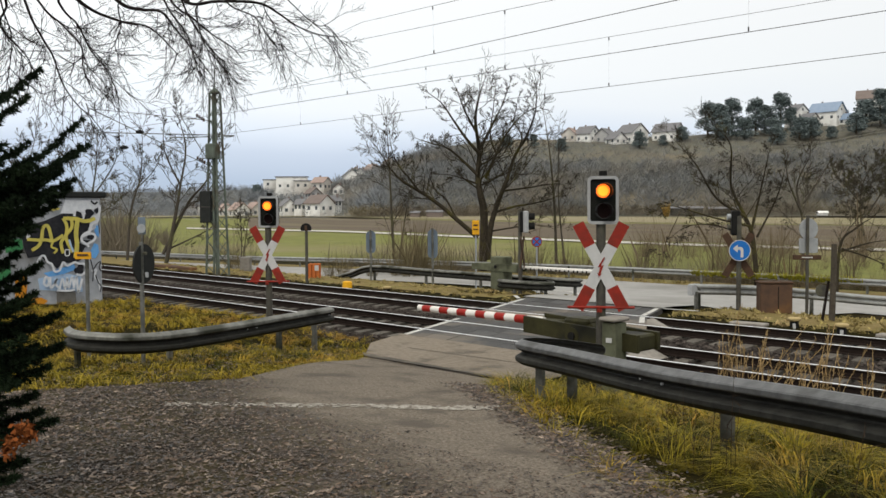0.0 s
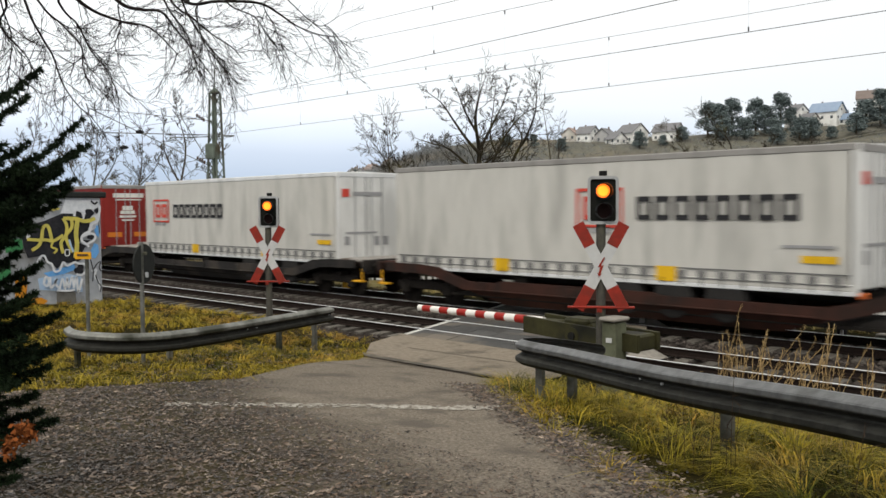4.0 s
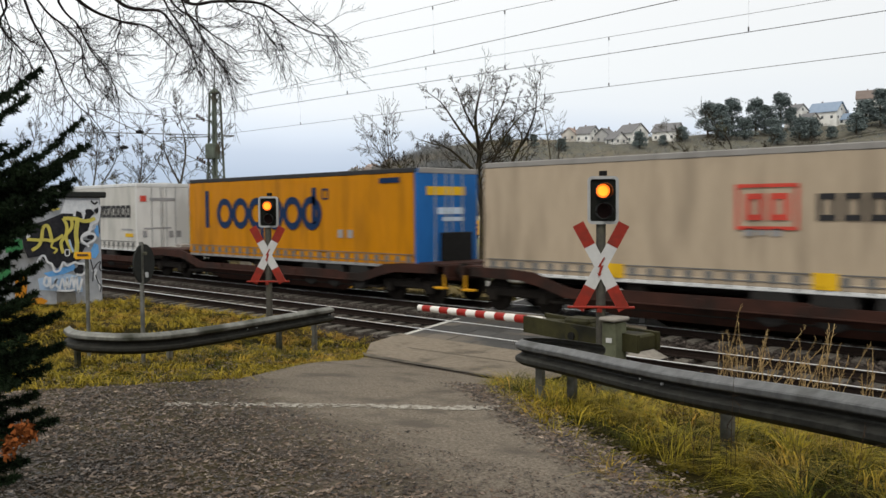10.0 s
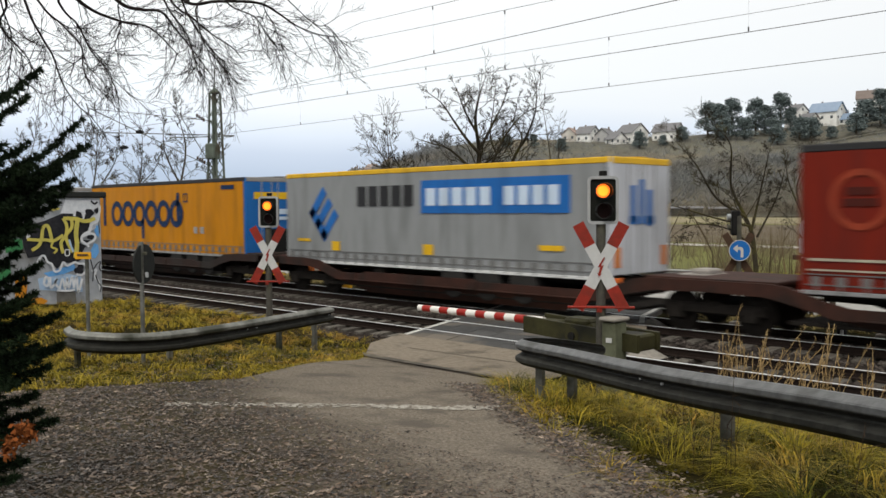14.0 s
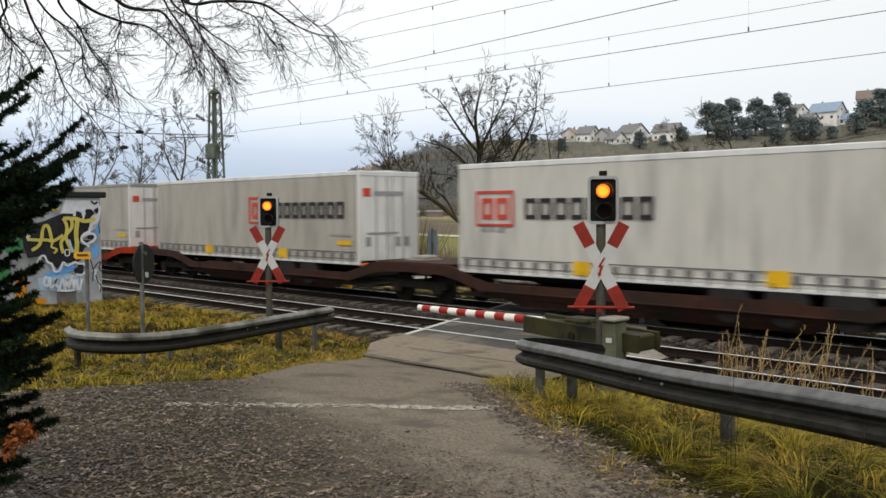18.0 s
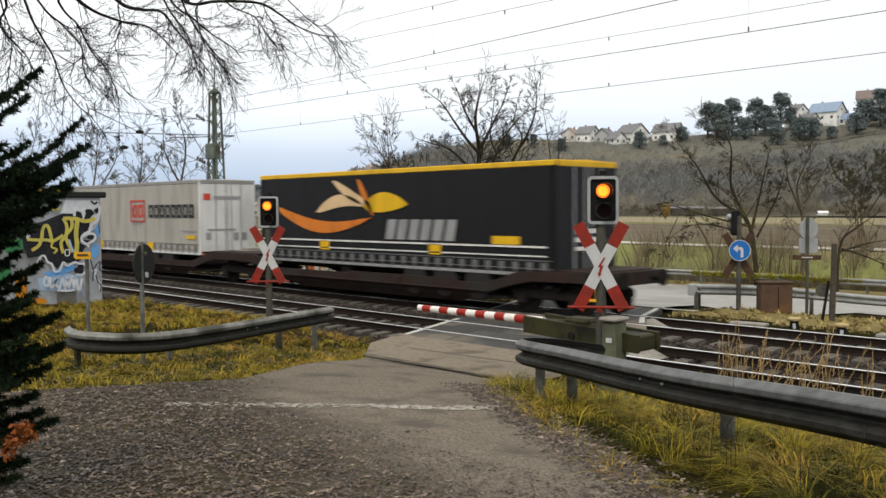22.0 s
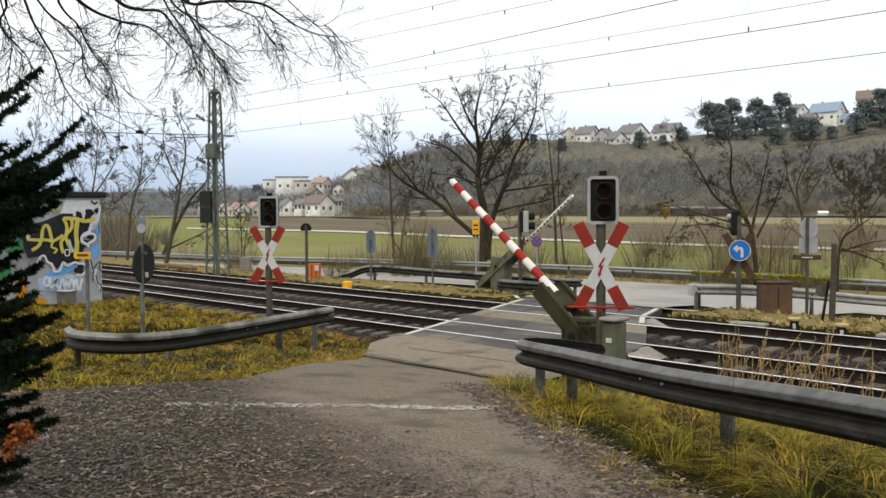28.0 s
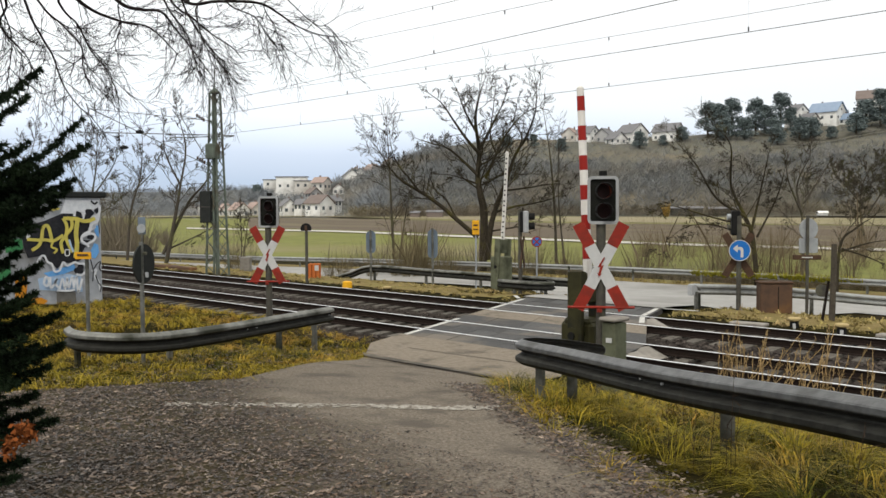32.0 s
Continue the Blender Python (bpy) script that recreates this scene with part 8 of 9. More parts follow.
# small things along the far edge of the fields
for ab, d, w, h, col, lab in (((-8.7, -7.5), 290, 5, 1.6, TILES["brown"], "small dark field shed"), ((-30.3, -8.0), 290, 3, 1.4, TILES["brown"], "small dark field shed"), ((415.5, -11.5), 280, 2.5, 0.7, WALLS["white"], "white covered stack at the wood's edge"), ((266.9, -9.9), 296, 10, 2.2, POST_DARK, "dark row of sheds under trees"),
                              ((307.1, -10.2), 296, 9, 2.0, POST_DARK, "dark low shed under trees")):
    p = vale(ab[0], ab[1], d)
    p.z = floor_z(d)
    t = thing("field_shed", lab, "shed", Matrix.Translation(p) @ pose(0, 0, 0, 0, 0, FACE))
    part("shed_body", Shape().box((0, 0, h / 2), (w, 3, h), 0.1), col, t)
    part("shed_roof", Shape().prism([(-1.7, h), (0, h + 0.6), (1.7, h), (1.7, h + 0.15), (0, h + 0.75), (-1.7, h + 0.15)], 0, -w / 2 - 0.3, w / 2 + 0.3), TILES["grey"] if col != WALLS["white"] else WALLS["white"], t)
p = vale(244.0, -12.0, 270)
p.z = floor_z(270)
brush("yellow_bush", [(tuple(p), 5.0), ((p.x + 0.6, p.y, p.z), 4.0)], surf("yellow_leaves", (0.36, 0.24, 0.06), (0.26, 0.17, 0.05), 2, 0.9, vary=0.3, island=True), "small tree still in yellow leaf", 60, 0.42, 0.05, "", "bush", 5)


# ---------------------------------------------------------------- bare trees
class Twigs:
    """Grows branches as tapered tubes, many to one mesh."""

    def __init__(self, seed):
        self.v, self.f, self.r = [], [], random.Random(seed)

    def limb(self, path, r0, r1, n):
        k = len(self.v)
        m = len(path)
        u = None
        for i, p in enumerate(path):
            d = path[min(i + 1, m - 1)] - path[max(i - 1, 0)]
            d = d.normalized() if d.length > 1e-9 else Vector((0, 0, 1))
            u = d.orthogonal().normalized() if u is None else (u - d * u.dot(d)).normalized()
            w = d.cross(u)
            r = r0 + (r1 - r0) * i / (m - 1)
            for j in range(n):
                a = 6.2832 * j / n
                self.v.append(p + r * (math.cos(a) * u + math.sin(a) * w))
        for i in range(m - 1):
            for j in range(n):
                self.f.append((k + i * n + j, k + i * n + (j + 1) % n, k + (i + 1) * n + (j + 1) % n, k + (i + 1) * n + j))

    def grow(self, p, d, length, r, level, opt):
        """One branch and, from it, its shoots. opt: bend, droop, kids, shrink, angle, least radius."""
        rr = self.r
        seg = 4 if level > 1 else 3
        path = [p]
        q, dd = p.copy(), d.normalized()
        for i in range(seg):
            dd = (dd + Vector((rr.gauss(0, 1), rr.gauss(0, 1), rr.gauss(0, 1))) * opt["bend"] + Vector((0, 0, opt["up"]))).normalized()
            q = q + dd * length / seg
            path.append(q.copy())
        tip = max(opt["least"] * 0.7, r * 0.45)
        self.limb(path, r, tip, 5 if level > 2 else (4 if level > 1 else 3))
        if level <= 0:
            return
        kids = opt["kids"][min(level, len(opt["kids"]) - 1)]
        for i in range(kids):
            t = 0.25 + 0.75 * (i + rr.random()) / kids
            k = t * seg
            j = min(int(k), seg - 1)
            at = path[j].lerp(path[j + 1], k - j)
            base = (path[j + 1] - path[j]).normalized()
            side = base.orthogonal().normalized()
            side.rotate(Matrix.Rotation(rr.random() * 6.283, 3, base))
            an = radians(opt["angle"] * rr.uniform(0.6, 1.3))
            nd = base * math.cos(an) + side * math.sin(an)
            self.grow(at, nd, length * opt["shrink"] * rr.uniform(0.65, 1.15) * (1.1 - 0.4 * t), max(opt["least"], r * (1 - 0.5 * t) * 0.55), level - 1, opt)

    def mesh(self, name, material):
        me = bpy.data.meshes.new(name)
        me.from_pydata([tuple(p) for p in self.v], [], self.f)
        me.materials.append(material)
        return me


def bare_tree(name, stems, d, seed, label, material=BARK, opt=None, level=3, kids0=9, ground=None, length0=0.42, thick=1.0):
    """A tree whose stems run through rows of slopes at depth d; shoots grow from the stems."""
    base = vale(*stems[0][0][0], d)
    gz = base.z if ground is None else ground
    t = thing(name, label, "tree", Matrix.Translation((base.x, base.y, gz)), "bare trees")
    o = dict(bend=0.16, up=0.05, kids=[0, 4, 5, 5], shrink=0.55, angle=42, least=0.011 * d / 40)
    o.update(opt or {})
    off = Vector((base.x, base.y, gz))
    rr = random.Random(seed)
    tw = Twigs(seed + 1)
    trunk = Twigs(seed)
    for pts, r0, r1 in stems:
        path = [vale(a, b, d) - off for a, b in pts]
        path = [q + AHEAD * (rr.uniform(-1, 1) * 0.035 * d * (i / len(path))) for i, q in enumerate(path)]
        if ground is not None and (pts is stems[0][0]):
            path[0].z = -0.3
        path = smooth_path(path, 5)
        r1 = 0.35 * r1
        trunk.limb(path, r0 * thick, r1 * thick, 8)
        total = sum((b - a).length for a, b in zip(path, path[1:]))
        n = max(5, int(1.7 * kids0 * total / 8))
        for i in range(n):
            k = 0.28 + 0.72 * (i + rr.random()) / n
            j = min(int(k * (len(path) - 1)), len(path) - 2)
            bd = (path[j + 1] - path[j]).normalized()
            side = bd.orthogonal().normalized()
            side.rotate(Matrix.Rotation(rr.random() * 6.283, 3, bd))
            an = radians(rr.uniform(30, 70))
            nd = bd * math.cos(an) + side * math.sin(an)
            r = (r0 + (r1 - r0) * k) * 0.30 * thick
            tw.grow(path[j], nd, total * length0 * rr.uniform(0.5, 1.1) * (1.15 - 0.65 * k), max(o["least"], r), level, o)
        end = path[-1]
        for i in range(3):
            bd = (path[-1] - path[-3]).normalized() + Vector((rr.gauss(0, 0.35), rr.gauss(0, 0.35), 0.1))
            tw.grow(end, bd, total * 0.12, max(o["least"], r1 * thick), level - 1, o)
    part("trunk", trunk.mesh("trunk", material), None, t)
    part("crown", tw.mesh("crown", material), None, t)
    return t


bare_tree("bare_tree", [([(41.6, -55.0), (45.2, -10.7), (41.2, 16.5), (38.6, 36.8), (40.4, 63.9), (35.5, 94.3), (39.0, 117.8), (47.6, 144.6)], 0.36, 0.05),
                        ([(48.4, -55.0), (52.0, -20.9), (58.9, 2.8), (69.1, 29.9), (79.4, 56.9), (93.0, 80.4), (99.9, 104.0), (101.6, 134.2)], 0.26, 0.05),
                        ([(38.3, -31.1), (14.6, -10.5), (-5.7, 6.6), (-26.0, 20.3), (-42.9, 30.6), (-56.4, 44.2), (-66.4, 61.2), (-79.8, 78.2)], 0.2, 0.04),
                        ([(40.3, 26.7), (21.6, 33.6), (8.1, 37.0), (-5.5, 38.8)], 0.08, 0.03),
                        ([(38.6, 36.8), (21.7, 53.9), (4.9, 67.5), (-12.1, 71.0), (-28.9, 79.5)], 0.13, 0.03),
                        ([(40.4, 60.5), (25.3, 77.5), (11.8, 97.8), (-1.6, 114.7), (-18.4, 128.3)], 0.14, 0.03),
                        ([(37.2, 84.1), (25.4, 104.4), (18.7, 121.3), (12.1, 138.1)], 0.11, 0.03),
                        ([(42.2, 67.2), (55.8, 94.1), (66.1, 114.3), (72.9, 134.4)], 0.13, 0.03),
                        ([(47.1, 33.4), (59.1, 60.4), (69.3, 80.6), (86.3, 100.7), (106.6, 110.6)], 0.13, 0.03),
                        ([(55.4, -4.0), (79.3, 2.7), (99.7, 5.9), (123.5, 12.6), (143.8, 29.4)], 0.11, 0.03),
                        ([(65.7, 19.7), (92.9, 22.9), (113.3, 26.2), (130.3, 26.1)], 0.09, 0.03),
                        ([(51.9, -24.4), (72.4, -21.1), (99.6, -17.9), (133.6, -21.5)], 0.08, 0.02),
                        ([(-26.0, 20.3), (-36.1, 33.9), (-49.5, 50.9), (-56.1, 71.3), (-59.3, 94.9)], 0.1, 0.02),
                        ([(14.6, -10.5), (4.5, 9.9), (-9.0, 23.6), (-19.0, 50.7)], 0.09, 0.02),
                        ([(79.4, 56.9), (86.3, 77.1), (79.5, 97.4), (83.0, 120.9)], 0.09, 0.02),
                        ([(59.1, 60.4), (52.4, 80.7), (55.9, 111.0), (59.4, 137.8)], 0.09, 0.02)],
          58, 3, "large spreading bare tree behind the road", BARK_MOSS, dict(up=0.06, bend=0.17, kids=[0, 3, 4, 5], least=0.011, angle=40, shrink=0.5), 3, 11, -2.3, 0.22, 0.8)
bare_tree("bare_tree", [([(-52.0, -64.2), (-55.1, -17.7), (-58.2, 44.2), (-59.4, 96.9)], 0.12, 0.03), ([(-48.9, -64.2), (-42.7, -17.8), (-36.5, 13.1)], 0.08, 0.03)], 60, 7, "slim bare tree beside the road", BARK, dict(up=0.08, least=0.014, kids=[0, 3, 4, 4]), 2, 10, -2.3, 0.28)
bare_tree("bare_tree", [([(124.5, -62.2), (122.6, -6.5), (116.4, 55.5), (112.1, 111.2)], 0.12, 0.03), ([(133.7, -62.3), (127.6, 12.1), (124.5, 86.4)], 0.08, 0.02)], 62, 9, "slender bare sapling behind the road", BARK, dict(up=0.1, least=0.012, kids=[0, 3, 3, 3]), 2, 8, -2.3, 0.22)
bare_tree("bare_tree", [([(347.4, -74.8), (341.2, -38.9), (333.1, -10.9), (319.5, 23.2), (310.2, 66.6), (291.6, 88.4)], 0.22, 0.04), ([(333.1, -10.9), (300.9, 10.9), (273.1, 48.3), (251.4, 82.5)], 0.13, 0.03), ([(338.1, -26.5), (347.4, 23.0), (350.5, 66.3)], 0.12, 0.03),
                        ([(335.0, -20.2), (294.7, -10.7), (251.4, 2.0), (226.6, -2.2)], 0.09, 0.02), ([(341.2, -45.0), (313.3, -23.2), (270.0, -19.8), (232.8, -44.3)], 0.08, 0.02), ([(344.3, -32.7), (365.9, 10.5), (369.0, 41.5)], 0.1, 0.03)],
          44, 13, "leaning mossy bare tree by the junction", BARK_MOSS, dict(up=0.03, least=0.008, kids=[0, 5, 5, 5]), 3, 7, -2.2, 0.24, 0.62)
bare_tree("bare_tree", [([(393.8, -70.2), (396.9, -20.6), (393.8, 22.7), (396.9, 53.7)], 0.14, 0.03), ([(395.0, 4.1), (415.5, 28.8), (431.0, 50.3)], 0.08, 0.02), ([(393.8, -8.2), (375.2, 29.0), (372.1, 53.8)], 0.08, 0.02)], 62, 17, "bare tree on the field's edge", BARK, dict(up=0.06, least=0.013, kids=[0, 4, 4, 4]), 3, 8, -2.3, 0.3)
bare_tree("bare_tree", [([(432.2, -82.8), (437.2, -45.7), (452.6, -24.1), (471.2, -11.8)], 0.10, 0.03), ([(437.2, -45.7), (461.9, -55.1), (485.4, -64.6)], 0.05, 0.02), ([(437.2, -48.8), (468.1, -39.7), (499.1, -36.8)], 0.05, 0.02)], 40, 19, "broken bare tree leaning over the barrier", BARK_MOSS, dict(up=0.0, least=0.010, kids=[0, 3, 4, 4]), 2, 7, -2.2, 0.35)
bare_tree("bare_tree", [([(468.1, -64.4), (461.9, -14.9), (465.0, 22.3), (461.9, 47.0)], 0.18, 0.04), ([(465.0, -8.7), (480.5, 22.2), (499.1, 40.6)], 0.1, 0.02), ([(463.2, -2.5), (437.2, 22.4), (431.0, 41.1)], 0.1, 0.02)], 110, 23, "bushy bare tree at the field's edge", BARK, dict(up=0.06, least=0.03, kids=[0, 4, 5, 5]), 3, 10, -2.3, 0.35)
# to the left of the mast
bare_tree("bare_tree", [([(-309.0, -48.3), (-292.3, -10.0), (-286.1, 27.1), (-282.4, 70.4), (-284.2, 107.6)], 0.17, 0.03), ([(-307.1, -47.0), (-278.0, 8.5), (-253.3, 33.1), (-237.8, 76.4)], 0.14, 0.03), ([(-286.1, 27.1), (-299.7, 64.4), (-296.6, 98.4)], 0.08, 0.02), ([(-299.7, -40.9), (-268.7, -25.6), (-247.1, -16.5)], 0.07, 0.02)],
          66, 31, "forked bare tree beyond the mast", BARK, dict(up=0.08, least=0.015, kids=[0, 3, 4, 4]), 3, 8, -2.2, 0.24)
bare_tree("bare_tree", [([(-348.0, -46.8), (-343.0, -3.5), (-333.7, 39.8), (-323.2, 86.2)], 0.13, 0.03), ([(-338.1, 21.3), (-318.3, 45.9), (-305.9, 67.5)], 0.06, 0.02)], 68, 33, "slim bare tree beyond the road", BARK, dict(up=0.08, least=0.015, kids=[0, 3, 4, 4]), 3, 8, -2.2, 0.25)
bare_tree("bare_tree", [([(-383.3, -46.5), (-386.4, 3.0), (-381.4, 52.5), (-383.3, 99.0)], 0.13, 0.03), ([(-385.1, 9.2), (-405.0, 46.5), (-417.3, 77.5)], 0.07, 0.02), ([(-383.3, 15.4), (-361.6, 52.4), (-352.3, 77.1)], 0.08, 0.02)], 72, 35, "bare tree behind the hut", BARK, dict(up=0.08, least=0.016, kids=[0, 4, 4, 4]), 3, 9, -2.2, 0.28)
bare_tree("bare_tree", [([(-448.3, -46.1), (-448.3, 3.4), (-454.5, 46.8), (-451.4, 83.9)], 0.16, 0.03), ([(-448.3, 3.4), (-473.1, 46.9), (-482.4, 77.9)], 0.08, 0.02), ([(-451.4, 9.6), (-429.7, 40.4), (-423.5, 59.0)], 0.08, 0.02)], 72, 37, "bare tree behind the hut", BARK, dict(up=0.08, least=0.016, kids=[0, 4, 4, 4]), 3, 9, -2.2, 0.28)
bare_tree("bare_tree", [([(-222.3, -50.7), (-220.4, -22.8), (-219.2, 1.9)], 0.05, 0.02), ([(-219.2, -50.7), (-213.0, -22.9), (-209.9, -7.4)], 0.04, 0.02)], 64, 39, "small bare sapling behind the barrier", BARK, dict(up=0.1, least=0.014, kids=[0, 3, 4]), 2, 16, -2.2, 0.35)


# brown thicket at the field's edge
rngt = random.Random(77)
sp = []
for i in range(150):
    a = rngt.uniform(215, 520)
    d = rngt.uniform(70, 105)
    p = vale(a, 0, d)
    sp.append(((p.x, p.y, floor_z(d) - 0.1), rngt.uniform(2.5, 7.5) * (0.6 + 0.4 * math.sin(a * 0.045) ** 2)))
brush("thicket", sp, surf("brown_thicket", (0.165, 0.125, 0.080), (0.105, 0.083, 0.058), 0.5, 0.95, vary=0.35, island=True), "bare brown thicket at the field's edge", 30, 0.7, 0.0034, seed=9)


# shrubs and saplings along the far barrier
def shrub_row(name, x0, x1, n, h0, h1, dy, per, seed, label, material=TWIG_FAR):
    rng = random.Random(seed)
    sp = []
    for i in range(n):
        x = rng.uniform(x0, x1)
        y = road_y(x) + dy + rng.uniform(-0.8, 2.5)
        sp.append(((x, y, land(x, y) - 0.1), rng.uniform(h0, h1)))
    return brush(name, sp, material, label, per, 0.75, 0.0042, "stuff", "shrubs", seed)


shrub_row("roadside_shrubs", -52, -36, 60, 1.2, 3.4, 6.5, 26, 41, "bare brown shrubs along the road")
shrub_row("roadside_shrubs", -36, -24, 46, 1.0, 2.6, 6.5, 26, 42, "bare brown shrubs along the road")
shrub_row("roadside_shrubs", -24, -8, 70, 0.8, 2.4, 6.0, 24, 43, "bare brown shrubs along the road", surf("rust_scrub", (0.15, 0.105, 0.06), (0.10, 0.072, 0.045), 0.6, 0.95, vary=0.4, island=True))
shrub_row("roadside_shrubs", -100, -60, 80, 1.5, 5.0, 7.5, 26, 44, "bare brown shrubs along the road")
rng2 = random.Random(8)
sp = []
for (a, b), h in (((-30.3, -61.2), 5.2), ((-38.4, -61.2), 4.6), ((-22.3, -61.3), 4.2), ((-58.2, -61.0), 2.8), ((-76.8, -60.9), 2.4), ((-107.7, -60.7), 2.6), ((-123.2, -60.6), 2.2), ((-2.5, -61.4), 3.0), ((9.9, -64.6), 2.4), ((84.2, -65.1), 2.8), ((102.8, -65.2), 3.6), ((133.7, -67.2), 3.4), ((155.4, -67.4), 3.0), ((211.1, -67.7), 3.6), ((226.6, -67.8), 3.0),
                  ((248.3, -68.0), 2.6), ((300.9, -69.6), 4.0), ((319.5, -69.7), 5.2), ((338.1, -69.8), 5.6), ((359.8, -69.9), 4.6), ((381.4, -70.1), 3.8), ((406.2, -70.2), 3.6), ((443.3, -70.5), 3.4), ((-219.2, -53.8), 2.6), ((-237.8, -53.7), 2.2)):
    for k in range(4):
        p = vale(a + rng2.uniform(-6, 6), b, 54 + rng2.uniform(-2, 3))
        sp.append(((p.x, p.y, land(p.x, p.y) - 0.2), h * rng2.uniform(0.7, 1.15)))
brush("bare_shrubs", sp, OLIVE_TWIG, "olive-brown bare shrubs beyond the road", 34, 0.55, 0.0045, "stuff", "shrubs", 46)
brush("barrier_moss", [((x, road_y(x) + 4.1, -0.62 + rng2.uniform(-0.05, 0.12)), 0.34) for x in [rng2.uniform(-24.5, -16.2) for _ in range(160)]], surf("yellow_moss", (0.30, 0.27, 0.03), (0.20, 0.2, 0.03), 5, 0.9, vary=0.3, island=True), "yellow-green growth along the barrier", 12, 1.0, 0.14, "stuff", "moss", 6)


# ---------------------------------------------------------------- branches overhead, from a tree beside the view point
ot = thing("overhanging_tree", "dark bare tree with thin drooping branches", "tree", pose(-6.3, -15.6, land(-6.3, -15.6)))
o0 = Vector((-6.3, -15.6, land(-6.3, -15.6)))
tr = Twigs(50)
tr.limb(smooth_path([Vector((0, 0, -0.3)), Vector((0.1, 0.1, 2.5)), Vector((0.0, 0.3, 5.0)), Vector((0.2, 0.4, 7.5))], 4), 0.24, 0.12, 10)
part("trunk", tr.mesh("trunk", BARK_DARK), None, ot)
# each limb: sideways and upward slopes from where it comes into view, its distance and thickness
OVERHEAD = [
    ([(-395, 230), (-351, 207), (-317, 199), (-284, 167)], 9.0, 0.026), ([(-352, 229), (-327, 219), (-304, 216), (-290, 199), (-271, 175), (-247, 142)], 9.4, 0.026),
    ([(-276, 226), (-243, 227), (-199, 225), (-176, 213), (-159, 201), (-135, 191), (-112, 188)], 10.0, 0.024), ([(-294, 229), (-270, 209), (-250, 192), (-230, 179), (-217, 165)], 9.6, 0.016),
    ([(-452, 230), (-436, 193), (-423, 170), (-413, 140), (-397, 116), (-380, 102)], 8.2, 0.014), ([(-415, 227), (-395, 203), (-382, 176), (-366, 156), (-353, 129)], 8.6, 0.015),
    ([(-479, 203), (-463, 183), (-450, 167), (-444, 153)], 7.8, 0.014), ([(-438, 230), (-412, 203), (-392, 180), (-390, 156), (-380, 129)], 8.4, 0.014),
    ([(-267, 217), (-257, 180), (-244, 165)], 9.2, 0.012), ([(-193, 222), (-182, 202), (-176, 185), (-166, 172)], 9.9, 0.008), ([(-142, 205), (-122, 198), (-102, 172)], 10.1, 0.007),
    ([(-351, 223), (-348, 202), (-355, 180), (-349, 166)], 9.1, 0.009), ([(-478, 230), (-467, 188), (-475, 130)], 7.9, 0.010), ([(-282, 229), (-264, 195), (-247, 171), (-235, 162)], 9.5, 0.014),
    ([(-301, 229), (-277, 192), (-268, 162), (-264, 147)], 9.3, 0.014), ([(-234, 227), (-203, 210), (-191, 192), (-179, 176)], 9.8, 0.012)]
OOPT = dict(bend=0.13, up=-0.02, kids=[0, 4, 4, 4], shrink=0.6, angle=30, least=0.0019)
for k, (pts, d, r) in enumerate(OVERHEAD):
    tw = Twigs(60 + k)
    path = [vale(a, b, d + 0.3 * math.sin(i * 1.7 + k)) - o0 for i, (a, b) in enumerate(pts)]
    into = (path[1] - path[0]).normalized()
    path = [Vector((0.1, 0.3, 5.2 + 0.14 * k)), path[0] - into * 0.7 + Vector((0, 0, 0.35))] + path
    path = smooth_path(path, 6)
    tw.limb(path, r, 0.0035, 6)
    rr = random.Random(k)
    n = 8 if k in (9, 10) else 16
    for i in range(n):
        t = 0.36 + 0.62 * (i + rr.random()) / n
        j = min(int(t * (len(path) - 1)), len(path) - 2)
        bd = (path[j + 1] - path[j]).normalized()
        side = bd.orthogonal().normalized()
        side.rotate(Matrix.Rotation(rr.random() * 6.283, 3, bd))
        an = radians(rr.uniform(15, 48))
        tw.grow(path[j], bd * math.cos(an) + side * math.sin(an) + Vector((0, 0, -0.05)), rr.uniform(0.25, 0.62), 0.0040, 2, OOPT)
    part("limb", tw.mesh("limb", BARK_DARK), None, ot)


